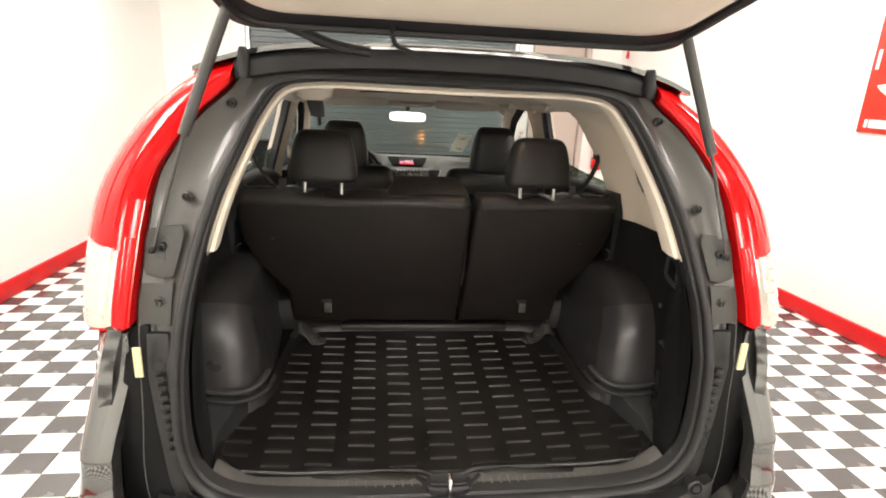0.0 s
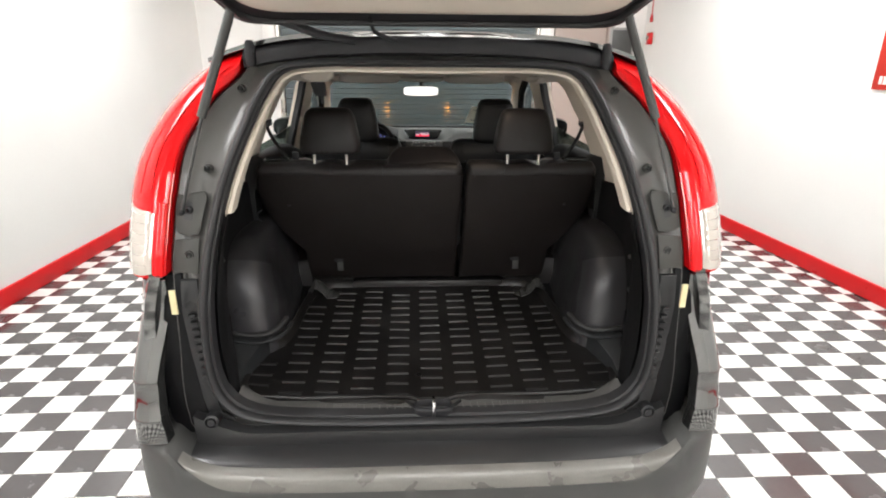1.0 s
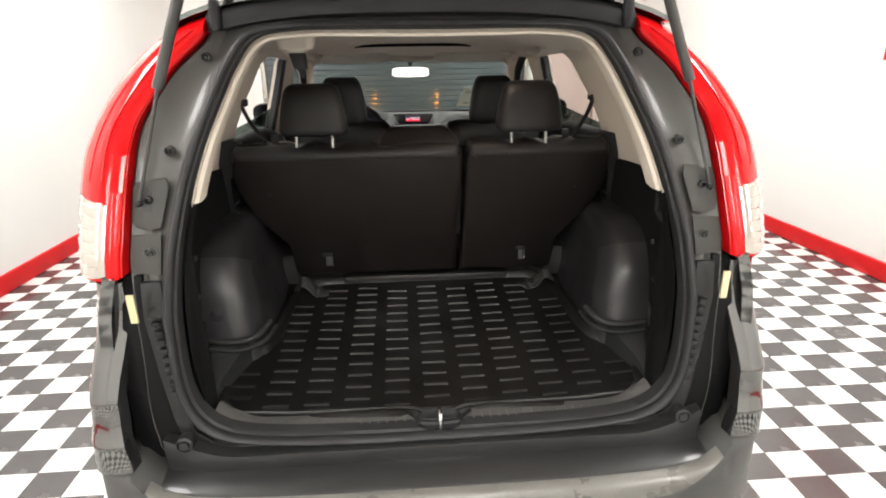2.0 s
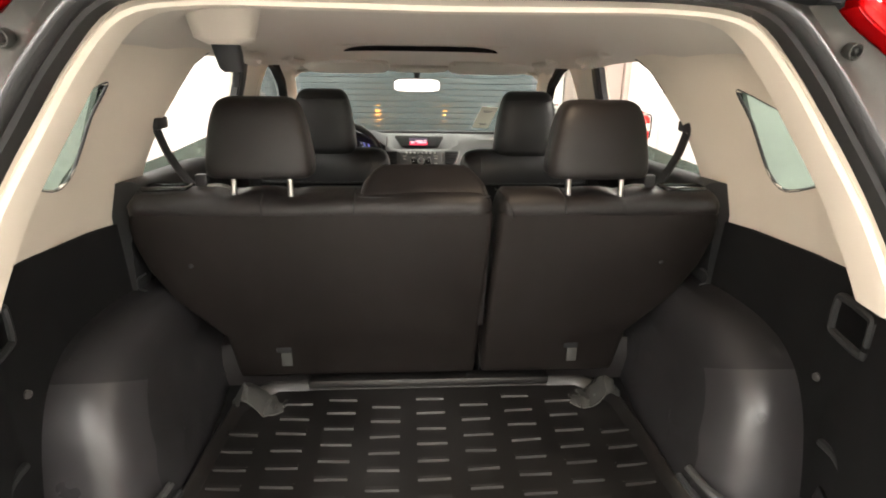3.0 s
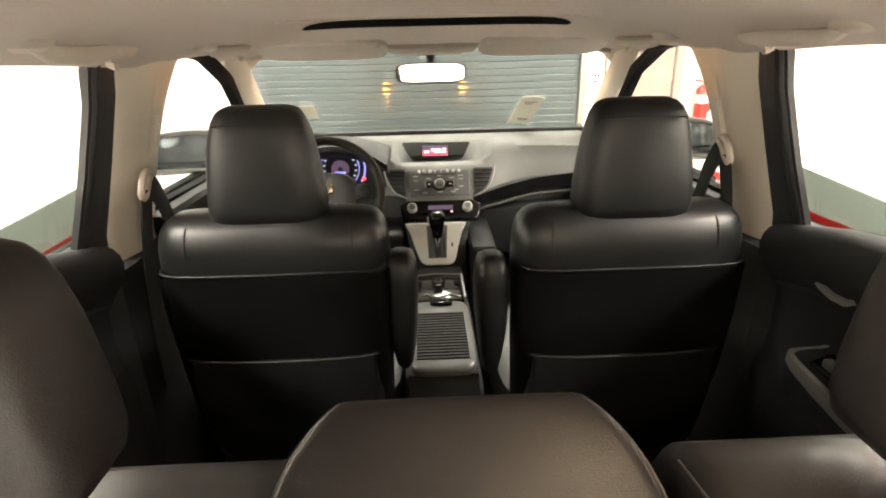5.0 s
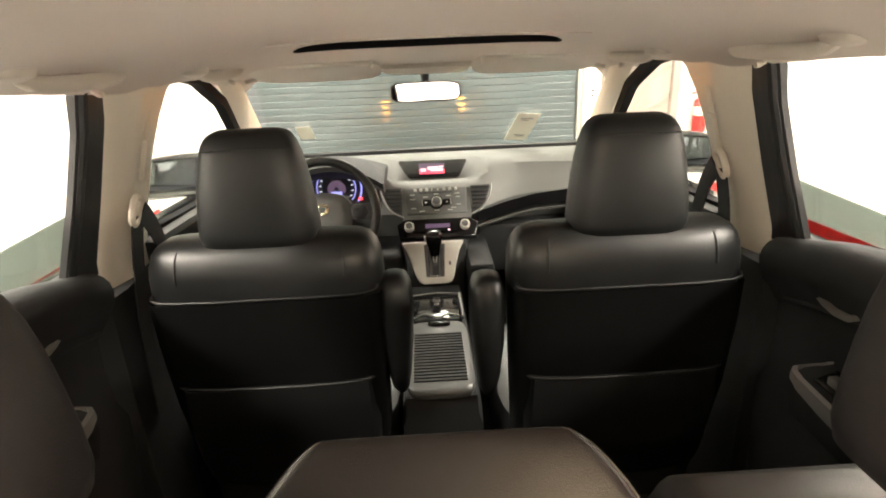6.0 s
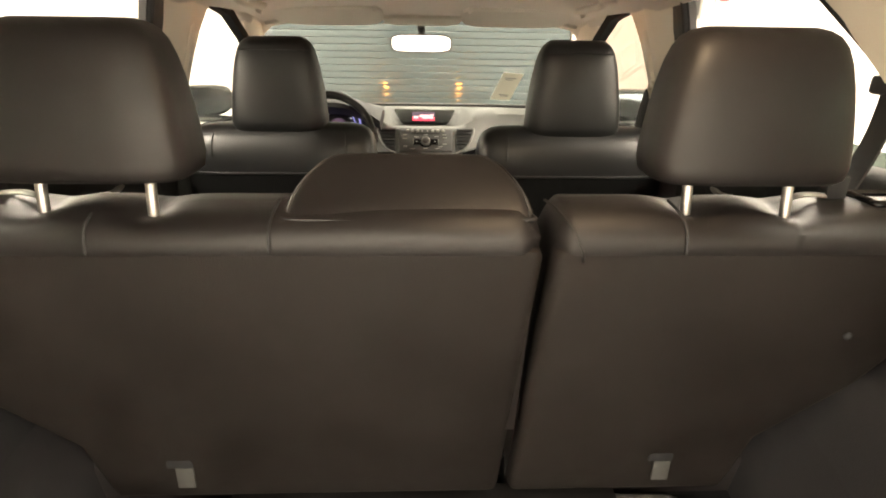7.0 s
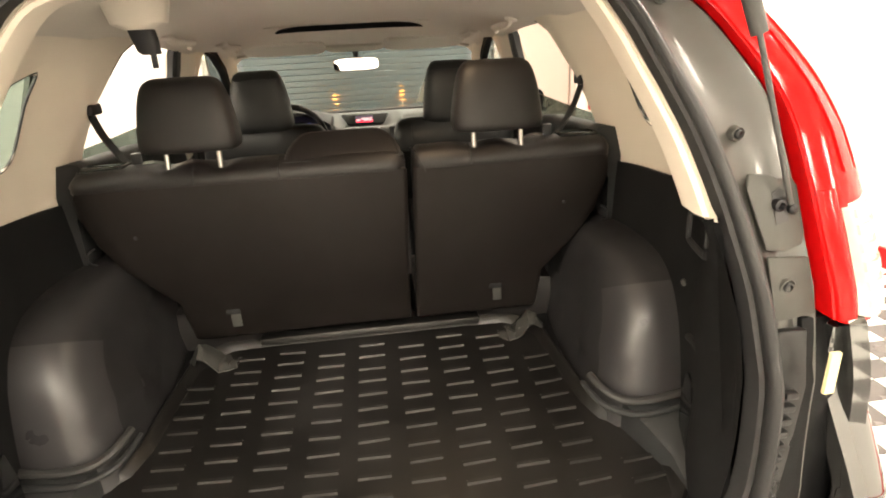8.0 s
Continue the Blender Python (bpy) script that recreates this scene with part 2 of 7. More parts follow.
def smooth_path(points, steps=6, loop=False):
    """A Catmull-Rom curve through points."""
    p = [Vector(q) for q in points]
    out = []
    n = len(p)
    for i in range(n if loop else n - 1):
        if loop:
            a, b, c, d = p[i - 1], p[i], p[(i + 1) % n], p[(i + 2) % n]
        else:
            a, b, c, d = p[max(i - 1, 0)], p[i], p[i + 1], p[min(i + 2, n - 1)]
        for k in range(steps):
            t = k / steps
            out.append(0.5 * ((2 * b) + (c - a) * t + (2 * a - 5 * b + 4 * c - d) * t * t + (3 * b - a - 3 * c + d) * t ** 3))
    if not loop:
        out.append(p[-1])
    return out


def resample(points, n, loop=True):
    p = [Vector(q) for q in points]
    if loop:
        p.append(p[0])
    ls = [0.0]
    for a, b in zip(p, p[1:]):
        ls.append(ls[-1] + (b - a).length)
    out, k = [], 0
    for i in range(n):
        s = ls[-1] * i / (n if loop else n - 1)
        while k < len(ls) - 2 and ls[k + 1] < s:
            k += 1
        f = 0 if ls[k + 1] == ls[k] else (s - ls[k]) / (ls[k + 1] - ls[k])
        out.append(p[k].lerp(p[k + 1], min(1, f)))
    return out


def plate(outline, place, depth, holes=(), r=0.0):
    """A flat board with holes: outline in (u, v); place(u, v, w) gives the point; w runs from 0 to depth."""
    bm = bmesh.new()
    loops = [[Vector((u, v, 0)) for u, v in o] for o in (outline, *holes)]
    edges = []
    for lp in loops:
        vs = [bm.verts.new(p) for p in lp]
        edges += [bm.edges.new((vs[i], vs[(i + 1) % len(vs)])) for i in range(len(vs))]
    bmesh.ops.triangle_fill(bm, use_beauty=True, use_dissolve=False, edges=edges)
    ext = bmesh.ops.extrude_face_region(bm, geom=bm.faces[:])
    top = {v for v in ext["geom"] if isinstance(v, bmesh.types.BMVert)}
    for v in bm.verts:
        v.co = place(v.co.x, v.co.y, depth if v in top else 0.0)
    bmesh.ops.recalc_face_normals(bm, faces=bm.faces)
    if r:
        es = [e for e in bm.edges if len(e.link_faces) == 2 and e.calc_face_angle(0) > 0.7]
        bmesh.ops.bevel(bm, geom=es, offset=r, segments=2, affect="EDGES", profile=0.5)
    return bm


def superring(cx, cy, z, a, b, n=28, e=3.2, lean=0.0):
    """A rounded rectangle in the plane z; lean shifts it in y."""
    out = []
    for k in range(n):
        t = 2 * math.pi * k / n
        c, s = math.cos(t), math.sin(t)
        out.append((cx + a * abs(c) ** (2 / e) * math.copysign(1, c), cy + lean + b * abs(s) ** (2 / e) * math.copysign(1, s), z))
    return out


def cylinder(p0, p1, r0, r1=None, n=20, bm=None):
    return tube([p0, p1], [r0, r1 if r1 is not None else r0], n, True, bm)


def disc_ring(centre, axis, profile, n=32, bm=None):
    """Turns a profile of (radius, height) about an axis."""
    bm = bm or bmesh.new()
    q = Vector(axis).normalized().to_track_quat("Z", "Y").to_matrix()
    rings = [[Vector(centre) + q @ Vector((r * math.cos(a), r * math.sin(a), h)) for a in (2 * math.pi * k / n for k in range(n))] for r, h in profile]
    return loft(rings, True, True, bm)


def interp(x, xs, ys):
    return float(np.interp(x, xs, ys))


# ---- room ----
FRONT, BACK, HIGH = 6.1, -4.2, 3.1


def left_wall_x(y):
    return -2.84 + 0.03 * (y - 2)


def right_wall_x(y):
    return 3.22 - 0.075 * (y - 2)


def wall(name, x_of, s, label):
    bm = bmesh.new()
    rings = []
    for y in (BACK, FRONT):
        x = x_of(y)
        rings.append([(x, y, 0), (x + s * 0.15, y, 0), (x + s * 0.15, y, HIGH), (x, y, HIGH)])
    loft(rings, bm=bm)
    return tagged(part(name, bm, WHITE), label, "wall", kind="structure")


wall("wall_west", left_wall_x, -1, "white painted showroom wall above a red skirting")
wall("wall_east", right_wall_x, 1, "white painted showroom wall above a red skirting")
tagged(part("wall_south", box(left_wall_x(BACK) - 0.15, right_wall_x(BACK) + 0.15, BACK - 0.15, BACK, 0, HIGH), WHITE), "plain white wall behind the car", "wall", kind="structure")
DOOR0, DOOR1, DOORTOP = -1.72, 1.50, 2.6
tagged(part("wall_north", plate([(left_wall_x(FRONT) - 0.15, 0), (DOOR0 - 0.2, 0), (DOOR0 - 0.2, DOORTOP), (1.72, DOORTOP), (1.72, 0), (right_wall_x(FRONT) + 0.15, 0), (right_wall_x(FRONT) + 0.15, HIGH), (left_wall_x(FRONT) - 0.15, HIGH)],
     lambda u, v, w: (u, FRONT + w, v), 0.15), WHITE), "white end wall around the roller door", "wall", kind="structure")
tagged(part("ceiling", box(left_wall_x(BACK) - 0.2, right_wall_x(BACK) + 0.2, BACK - 0.2, FRONT + 0.2, HIGH, HIGH + 0.1), CEIL), "white showroom ceiling with light panels", "ceiling", kind="structure")
tagged(part("trim_partition", box(1.74, 2.40, FRONT - 0.05, FRONT - 0.004, 0.0, 2.9, 0.004), CREAM), "pale pinkish boarding beside the roller door", "wall panel", kind="structure")
tagged(part("trim_post", box(2.41, 2.48, FRONT - 0.09, FRONT - 0.004, 0.0, 2.9, 0.01), CREAM), "pale wooden corner post on the end wall", "post", kind="structure")

# red skirting, a bevelled board along both long walls
for nm, x_of, s in (("baseboard_west", left_wall_x, 1), ("baseboard_east", right_wall_x, -1)):
    rings = []
    for y in (BACK, FRONT - 0.1):
        x = x_of(y)
        rings.append([(x, y, 0.006), (x + s * 0.022, y, 0.006), (x + s * 0.022, y, 0.118), (x + s * 0.014, y, 0.130), (x, y, 0.130)])
    tagged(part(nm, loft(rings), REDPAINT), "glossy red skirting board along the wall", "skirting", kind="structure")

# ceiling light panels
for k, (lx, ly) in enumerate(((-2.2, -2.6), (0.2, -2.6), (2.6, -2.6), (-2.2, 0.4), (2.5, 0.4), (-2.2, 3.2), (2.3, 3.2), (0.2, 4.9))):
    lamp = thing("ceiling_light", "bright white rectangular ceiling light panel", "ceiling light", "ceiling lights", at=(lx, ly, HIGH))
    part("frame", plate([(-0.34, -0.64), (0.34, -0.64), (0.34, 0.64), (-0.34, 0.64)], lambda u, v, w: (u, v, -0.004 - w), 0.05,
         holes=[[(-0.30, -0.60), (0.30, -0.60), (0.30, 0.60), (-0.30, 0.60)]]), WHITEPL, lamp)
    part("diffuser", box(-0.298, 0.298, -0.598, 0.598, -0.04, -0.02), PANEL, lamp, "lit white diffuser")
    area_lamp("ceiling_lamp", (lx, ly, HIGH - 0.06), (0.58, 1.18), 70 if k < 7 else 36, (1.0, 0.955, 0.89))

# roller door of horizontal slats
door = thing("roller_door", "slate grey roller door with horizontal slats", "roller door", kind="structure", at=(0, FRONT, 0))
slat_ring = [(0.006, 0.0), (-0.002, 0.0015), (-0.0038, 0.005), (-0.0040, 0.010), (-0.0041, 0.032), (-0.0040, 0.054), (-0.0038, 0.059), (-0.002, 0.0625), (0.006, 0.0640), (0.012, 0.06), (0.012, 0.004)]
slat_mesh = None
for k in range(40):
    if slat_mesh is None:
        bm = loft([[(x, y, z) for y, z in slat_ring] for x in (DOOR0, DOOR1)])
        o = part("slat", bm, SLAT, door)
        slat_mesh = o.data
    else:
        o = new("slat", slat_mesh)
        o.parent = door
    o.location = (0, 0.03 + 0.002 * math.sin(k * 2.4), k * 0.065)
    o.rotation_euler = (0.004 * math.sin(k * 3.7), 0, 0)
part("guide_rail", box(DOOR1 + 0.002, DOOR1 + 0.05, -0.03, 0.07, 0, DOORTOP, 0.004), STEEL, door, "grey steel guide rail")
part("guide_rail", box(DOOR0 - 0.05, DOOR0 - 0.002, -0.03, 0.07, 0, DOORTOP, 0.004), STEEL, door, "grey steel guide rail")
part("jamb", box(DOOR1 + 0.052, 1.718, -0.06, 0.10, 0, DOORTOP, 0.006), WHITEPL, door, "white painted door jamb")
part("jamb", box(DOOR0 - 0.198, DOOR0 - 0.052, -0.06, 0.10, 0, DOORTOP, 0.006), WHITEPL, door, "white painted door jamb")
box_switch = thing("door_switch", "small white switch box with red and dark buttons", "switch", at=(1.64, FRONT - 0.062, 1.06))
part("case", box(-0.045, 0.045, -0.04, 0, -0.07, 0.07, 0.006), WHITEPL, box_switch)
for bx, bz, mt in ((0.014, 0.03, REDPAINT), (-0.016, 0.03, PRINT), (-0.016, -0.02, PRINT)):
    part("button", cylinder((bx, -0.04, bz), (bx, -0.052, bz), 0.011, n=12), mt, box_switch)

# fire extinguisher on a bracket
ext = thing("fire_extinguisher", "red fire extinguisher with a pale label hung on the wall", "fire extinguisher", at=(2.70, FRONT - 0.10, 0.64))
part("cylinder", disc_ring((0, 0, 0), (0, 0, 1), [(0.05, 0.0), (0.065, 0.012), (0.066, 0.05), (0.066, 0.27), (0.058, 0.31), (0.03, 0.335), (0.022, 0.34)], 24), EXTRED, ext)
part("label", disc_ring((0, 0, 0), (0, 0, 1), [(0.0665, 0.17), (0.0672, 0.172), (0.0672, 0.25), (0.0665, 0.252)], 24), PAPER, ext, "pale printed label")
part("valve", box(-0.02, 0.02, -0.025, 0.025, 0.335, 0.37, 0.006), STEEL, ext)
part("handle", tube([(0, 0, 0.365), (-0.06, -0.01, 0.385), (-0.10, -0.01, 0.38)], 0.009, 8), EXTRED, ext)
part("hose", tube(smooth_path([(0.02, 0, 0.35), (0.075, 0, 0.33), (0.085, 0, 0.2), (0.08, 0, 0.08)], 5), 0.009, 8), DARK, ext)
part("bracket", box(-0.03, 0.03, 0.06, 0.097, 0.05, 0.30, 0.004), STEEL, ext)

# red sign on the east wall
sx, sy = right_wall_x(2.0) - 0.02, 2.53
sign = thing("wall_sign", "red sign board with large white letters", "sign", at=(right_wall_x(sy) - 0.002, sy, 1.44))
sign.rotation_euler = (0, 0, math.atan(0.075))
part("board", box(-0.012, 0.0, -1.25, 0.0, 0.0, 1.25, 0.003), REDSIGN, sign)


# a white arc over a row of white shapes, a second arc, a small row
for z0, z1, y0, y1 in ((0.42, 0.55, -0.055, -0.03), (0.42, 0.55, -0.14, -0.115), (0.42, 0.55, -0.23, -0.205), (0.42, 0.55, -0.44, -0.27), (0.42, 0.55, -0.66, -0.50), (0.42, 0.55, -0.90, -0.72), (0.035, 0.09, -0.075, -0.05), (0.035, 0.09, -0.30, -0.085), (0.035, 0.09, -0.62, -0.34)):
    part("bar", box(-0.016, -0.012, y0, y1, z0, z1, 0.001, 1), WHITEPL, sign)
part("bar", loft([[(-0.016, y, z + 0.13 * (y - c) / 0.08), (-0.016, y + 0.022, z + 0.13 * (y - c) / 0.08), (-0.012, y + 0.022, z + 0.13 * (y - c) / 0.08), (-0.012, y, z + 0.13 * (y - c) / 0.08)] for c, y, z in ((-0.115, -0.115, 0.55), (-0.115, -0.055, 0.4525))]), WHITEPL, sign)
for up in (1, -1):
    rings = []
    for k in range(13):
        a = radians(20 + 140 * k / 12)
        rings.append([(x, -0.47 + r * math.cos(a), (0.36 if up < 0 else 0.60) + up * 0.45 * r * math.sin(a) + (0.0 if up > 0 else 0.02)) for x, r in ((-0.016, 0.36), (-0.016, 0.42), (-0.012, 0.42), (-0.012, 0.36))])
    part("arc", loft(rings), PAPER, sign)
# alarm bell box and strobe high on the east wall, seen over the tail lamp
bell = thing("alarm_strobe", "small red fire alarm strobe on the white wall", "alarm", at=(right_wall_x(5.9) - 0.002, 5.9, 1.87))
part("case", box(-0.045, 0, -0.05, 0.05, -0.07, 0.07, 0.008), REDPAINT, bell)
part("lens", box(-0.06, -0.045, -0.03, 0.03, -0.02, 0.03, 0.005), CLEAR, bell)


pull = thing("hanging_pull", "red pull handle hanging on a thin red cord", "pull cord", at=(right_wall_x(5.9) - 0.03, 5.9, 2.06))
part("handle", tube([(0, 0, 0.0), (0, 0, 0.03), (0, 0, 0.10)], [0.016, 0.020, 0.010], 12), REDPAINT, pull)
part("cord", tube([(0, 0, 0.10), (0, 0.01, 0.6), (0, 0.01, HIGH - 2.062)], 0.006, 6), REDPAINT, pull)
fuse = thing("fuse_cabinet", "grey steel fuse cabinet on the end wall", "cabinet", at=(2.60, FRONT - 0.002, 1.64))
part("case", box(-0.17, 0.15, -0.10, 0, 0, 0.36, 0.008), SILVER, fuse)
part("door", box(-0.14, 0.12, -0.108, -0.10, 0.03, 0.33, 0.004), BUMPER, fuse)

# ---- car: shell ----
CAR = thing("car", "grey metallic crossover car with its tailgate open", "car", at=(0, 1.9, 0))
CY = 1.9


def cpart(name, bm, mat, label="", parent=None, sharp=38):
    """A part of the car, given in world metres."""
    for v in bm.verts:
        v.co.y -= CY
    return part(name, bm, mat, parent or CAR, label, sharp)


def rear_y(z):
    return interp(z, (0, 0.55, 0.95, 1.095, 1.32, 1.62, 1.8), (0.05, 0.05, 0.058, 0.102, 0.208, 0.385, 0.48))


# the tailgate opening: half outline in (x, z), from the top centre down to the sill
OPENING = [(0.0, 1.612), (0.2, 1.612), (0.36, 1.608), (0.455, 1.588), (0.505, 1.52), (0.54, 1.44), (0.575, 1.35), (0.605, 1.25), (0.625, 1.15),
           (0.639, 1.05), (0.648, 0.93), (0.652, 0.82), (0.648, 0.74), (0.632, 0.68), (0.595, 0.63), (0.53, 0.60), (0.40, 0.583), (0.2, 0.575), (0.0, 0.574)]
LAMP_IN = [(0.0, 1.668), (0.25, 1.668), (0.44, 1.655), (0.53, 1.635), (0.570, 1.575), (0.639, 1.509), (0.688, 1.434), (0.718, 1.368), (0.731, 1.267),
           (0.737, 1.181), (0.742, 1.06), (0.738, 0.94), (0.742, 0.82), (0.75, 0.70), (0.745, 0.60), (0.72, 0.545), (0.55, 0.525), (0.3, 0.515), (0.0, 0.512)]


def full(half):
    right = smooth_path([(x, 0, z) for x, z in half], 4)
    return [(v.x, v.z) for v in right] + [(-v.x, v.z) for v in right[-2:0:-1]]


def rear_ring(half, dy, grow=0.0):
    out = []
    pts = full(half)
    for x, z in pts:
        c = Vector((x, z - 1.09))
        c = c * (1 + grow / max(0.3, c.length))
        out.append((c.x, rear_y(c.y + 1.09) + dy, c.y + 1.09))
    return out


# painted flange round the opening, from the seal out to the lamps
bm = loft([rear_ring(OPENING, 0.07, -0.004), rear_ring(OPENING, 0.035, 0.0), rear_ring(OPENING, 0.028, 0.012), rear_ring(OPENING, 0.045, 0.03), rear_ring(LAMP_IN, 0.05, -0.035),
           rear_ring(LAMP_IN, 0.035, -0.008), rear_ring(LAMP_IN, 0.05, 0.003), rear_ring(LAMP_IN, 0.12, 0.006)], cap=False)
cpart("tailgate_jamb", bm, JAMB, "grey painted tailgate jamb with bolts and seams")
# seal: a rounded bead with a lip
rings = []
for a in range(12):
    t = 2 * math.pi * a / 12
    rings.append(rear_ring(OPENING, 0.016 + 0.016 * math.sin(t), 0.001 + 0.011 * math.cos(t)))
cpart("weather_strip", loft(rings + rings[:1], cap=False), SEAL, "black rubber seal round the opening")
rings = [rear_ring(OPENING, d, g) for d, g in ((0.03, -0.006), (0.036, -0.012), (0.07, -0.014), (0.07, -0.006))]
cpart("seal_lip", loft(rings + rings[:1], cap=False), SEAL)

# bolts, rubber stops and pressings on the jamb
for s in (-1, 1):
    for x, z, r in ((0.646, 1.32, 0.0085), (0.690, 1.094, 0.0095), (0.566, 1.535, 0.008)):
        y = rear_y(z) + 0.034
        cpart("pressing", disc_ring((s * x, y + 0.002, z), (s * 0.15, -1, -0.1), [(r * 1.5, -0.012), (r * 1.45, 0.001), (r * 1.3, 0.0018), (r * 1.1, 0.0), (r * 0.95, -0.003)], 18), JAMB)
        cpart("bolt", disc_ring((s * x, y, z), (s * 0.15, -1, -0.1), [(r * 0.85, -0.012), (r * 0.85, 0.001), (r * 0.65, 0.003), (r * 0.5, -0.001)], 14), SEAL)
    cpart("rubber_stop", disc_ring((s * 0.660, 0.062, 0.60), (0, -1, 0.1), [(0.022, -0.02), (0.022, 0.014), (0.017, 0.018), (0.015, 0.012), (0.012, 0.012), (0.011, 0.02)], 20), SEAL)
    cpart("label", box(s * 0.713 - 0.008, s * 0.713 + 0.008, 0.048, 0.054, 0.955, 1.025), YELLOW, "pale yellow printed label")
    cpart("lamp_bracket", plate([(0.662, 1.150), (0.690, 1.146), (0.722, 1.154), (0.730, 1.168), (0.730, 1.240), (0.722, 1.254), (0.700, 1.250), (0.688, 1.258), (0.650, 1.262), (0.644, 1.240), (0.654, 1.19)], lambda u, v, w: (s * u, rear_y(v) + 0.0375 - w, v), 0.006, r=0.003), JAMBPLATE)
    cpart("access_slot", plate([(0.683, 1.186), (0.704, 1.190), (0.708, 1.226), (0.698, 1.240), (0.684, 1.232)], lambda u, v, w: (s * u, rear_y(v) + 0.0310 - w, v), 0.0012), PRINT, "dark slot in the jamb")
    cpart("ball_socket", disc_ring((s * 0.690, rear_y(1.215) + 0.026, 1.215), (0, -1, 0), [(0.009, -0.01), (0.010, 0.005), (0.006, 0.007), (0.005, -0.002)], 14), DARK)
    cpart("jamb_plate", plate([(0.664, 1.045), (0.733, 1.052), (0.731, 1.136), (0.662, 1.140)], lambda u, v, w: (s * u, rear_y(v) + 0.0365 - w, v), 0.005, r=0.002), JAMBPLATE)
    # ribbed lower jamb guard: an inner ribbed strip, an outer gloss face and a step between them
    jg = cpart("jamb_guard", plate([(0.655, 0.70), (0.64, 0.615), (0.60, 0.585), (0.645, 0.560), (0.672, 0.585), (0.688, 0.66), (0.702, 0.80), (0.712, 0.94), (0.716, 1.03), (0.668, 1.03)], lambda u, v, w: (s * u, rear_y(v) + 0.044 - w, v), 0.014, r=0.003), GUARD, "black plastic jamb guard")

    def jsub(name, bm, mat):
        for v in bm.verts:
            v.co.y -= CY
        return part(name, bm, mat, jg)
    for k in range(9):
        z = 0.735 + 0.024 * k
        x = interp(z, (0.70, 0.82, 0.95), (0.664, 0.672, 0.684))
        jsub("guard_rib", box(s * x - 0.011, s * x + 0.011, rear_y(z) + 0.018, rear_y(z) + 0.034, z, z + 0.013, 0.004), GUARD)
    # dark channel between jamb and quarter panel
    cpart("gap_channel", plate([(0.66, 0.525), (0.775, 0.545), (0.792, 0.60), (0.797, 0.72), (0.782, 0.85), (0.764, 0.95), (0.758, 1.045), (0.712, 1.045), (0.708, 0.94), (0.698, 0.80), (0.684, 0.66), (0.668, 0.585)], lambda u, v, w: (s * u, rear_y(v) + 0.058 - w, v), 0.022, r=0.003), CHANNEL)

# tail lamps: red wrap-round lens with a clear reversing window
L_IN = [(0.563, 1.592), (0.578, 1.57), (0.639, 1.509), (0.688, 1.434), (0.719, 1.368), (0.733, 1.267), (0.739, 1.181), (0.745, 1.05)]
L_OUT = [(0.560, 1.650), (0.640, 1.620), (0.722, 1.560), (0.787, 1.486), (0.840, 1.391), (0.868, 1.298), (0.877, 1.185), (0.872, 1.037)]


def lens(s, f0, f1, z_lo, z_hi, proud, deep=0.0):
    """A bulging strip of the lamp between two fractions of its width and two heights."""
    inn = [(v.x, v.z) for v in smooth_path([(x, 0, z) for x, z in L_IN], 24)]
    out = [(v.x, v.z) for v in smooth_path([(x, 0, z) for x, z in L_OUT], 24)]
    rows = []
    for (xi, zi), (xo, zo) in zip(inn, out):
        zm = zi + (zo - zi) * (f0 + f1) / 2
        if not z_lo <= zm <= z_hi:
            continue
        row = []
        for k in range(9):
            f = f0 + (f1 - f0) * k / 8
            x, z = xi + (xo - xi) * f, zi + (zo - zi) * f
            g = (f - f0) / (f1 - f0)
            row.append((s * x, rear_y(z) + 0.028 - 0.034 * math.sin(math.pi * min(1, f * 0.62 + 0.2)) + 0.070 * f * f - proud * math.sin(math.pi * g) ** 0.4 + deep, z))
        rows.append(row + [(p[0], p[1] + 0.05, p[2]) for p in reversed(row)])
    return loft(rows)


for s in (-1, 1):
    lamp = cpart("tail_lamp", lens(s, 0.0, 1.0, 1.03, 1.66, 0.002, 0.004), REDDARK, "red tail lamp with a clear reversing window")
    bpy.context.view_layer.update()

    def sub(name, bm, mat, label=""):
        for v in bm.verts:
            v.co.y -= CY
        return part(name, bm, mat, lamp, label)
    sub("red_lens", lens(s, 0.03, 0.985, 1.215, 1.66, 0.006), RED, "bright red stop lens")
    sub("red_lens", lens(s, 0.03, 0.25, 1.045, 1.240, 0.006), RED)
    sub("ridge", lens(s, 0.36, 0.385, 1.26, 1.60, 0.0095), REDDARK)
    sub("ridge", lens(s, 0.62, 0.64, 1.26, 1.60, 0.0080), REDDARK)
    sub("reversing_lens", lens(s, 0.27, 0.985, 1.052, 1.225, 0.012), CLEAR, "clear ribbed reversing lens")
    for k in range(6):
        sub("rib", lens(s, 0.31, 0.96, 1.065 + 0.026 * k, 1.085 + 0.026 * k, 0.018), CLEAR)

# quarter panels and body sides, lofted front to back; half section per station


def body_section(y):
    """Half outline (x, z) of the body side below the windows at y."""
    w = interp(y, (0.02, 0.06, 0.12, 0.25, 0.6, 2.4, 3.4, 3.9, 4.15, 4.3), (0.775, 0.82, 0.858, 0.885, 0.905, 0.905, 0.89, 0.84, 0.72, 0.5))
    belt = interp(y, (0, 0.4, 1.5, 2.9, 3.3, 4.2, 4.3), (1.04, 1.11, 1.13, 1.09, 1.0, 0.86, 0.80))
    return [(w * 0.94, belt), (w * 0.975, belt - 0.10), (w * 0.99, belt - 0.2), (w, 0.74), (w * 1.005, 0.60), (w * 0.995, 0.45), (w * 0.96, 0.34), (w * 0.90, 0.24)]


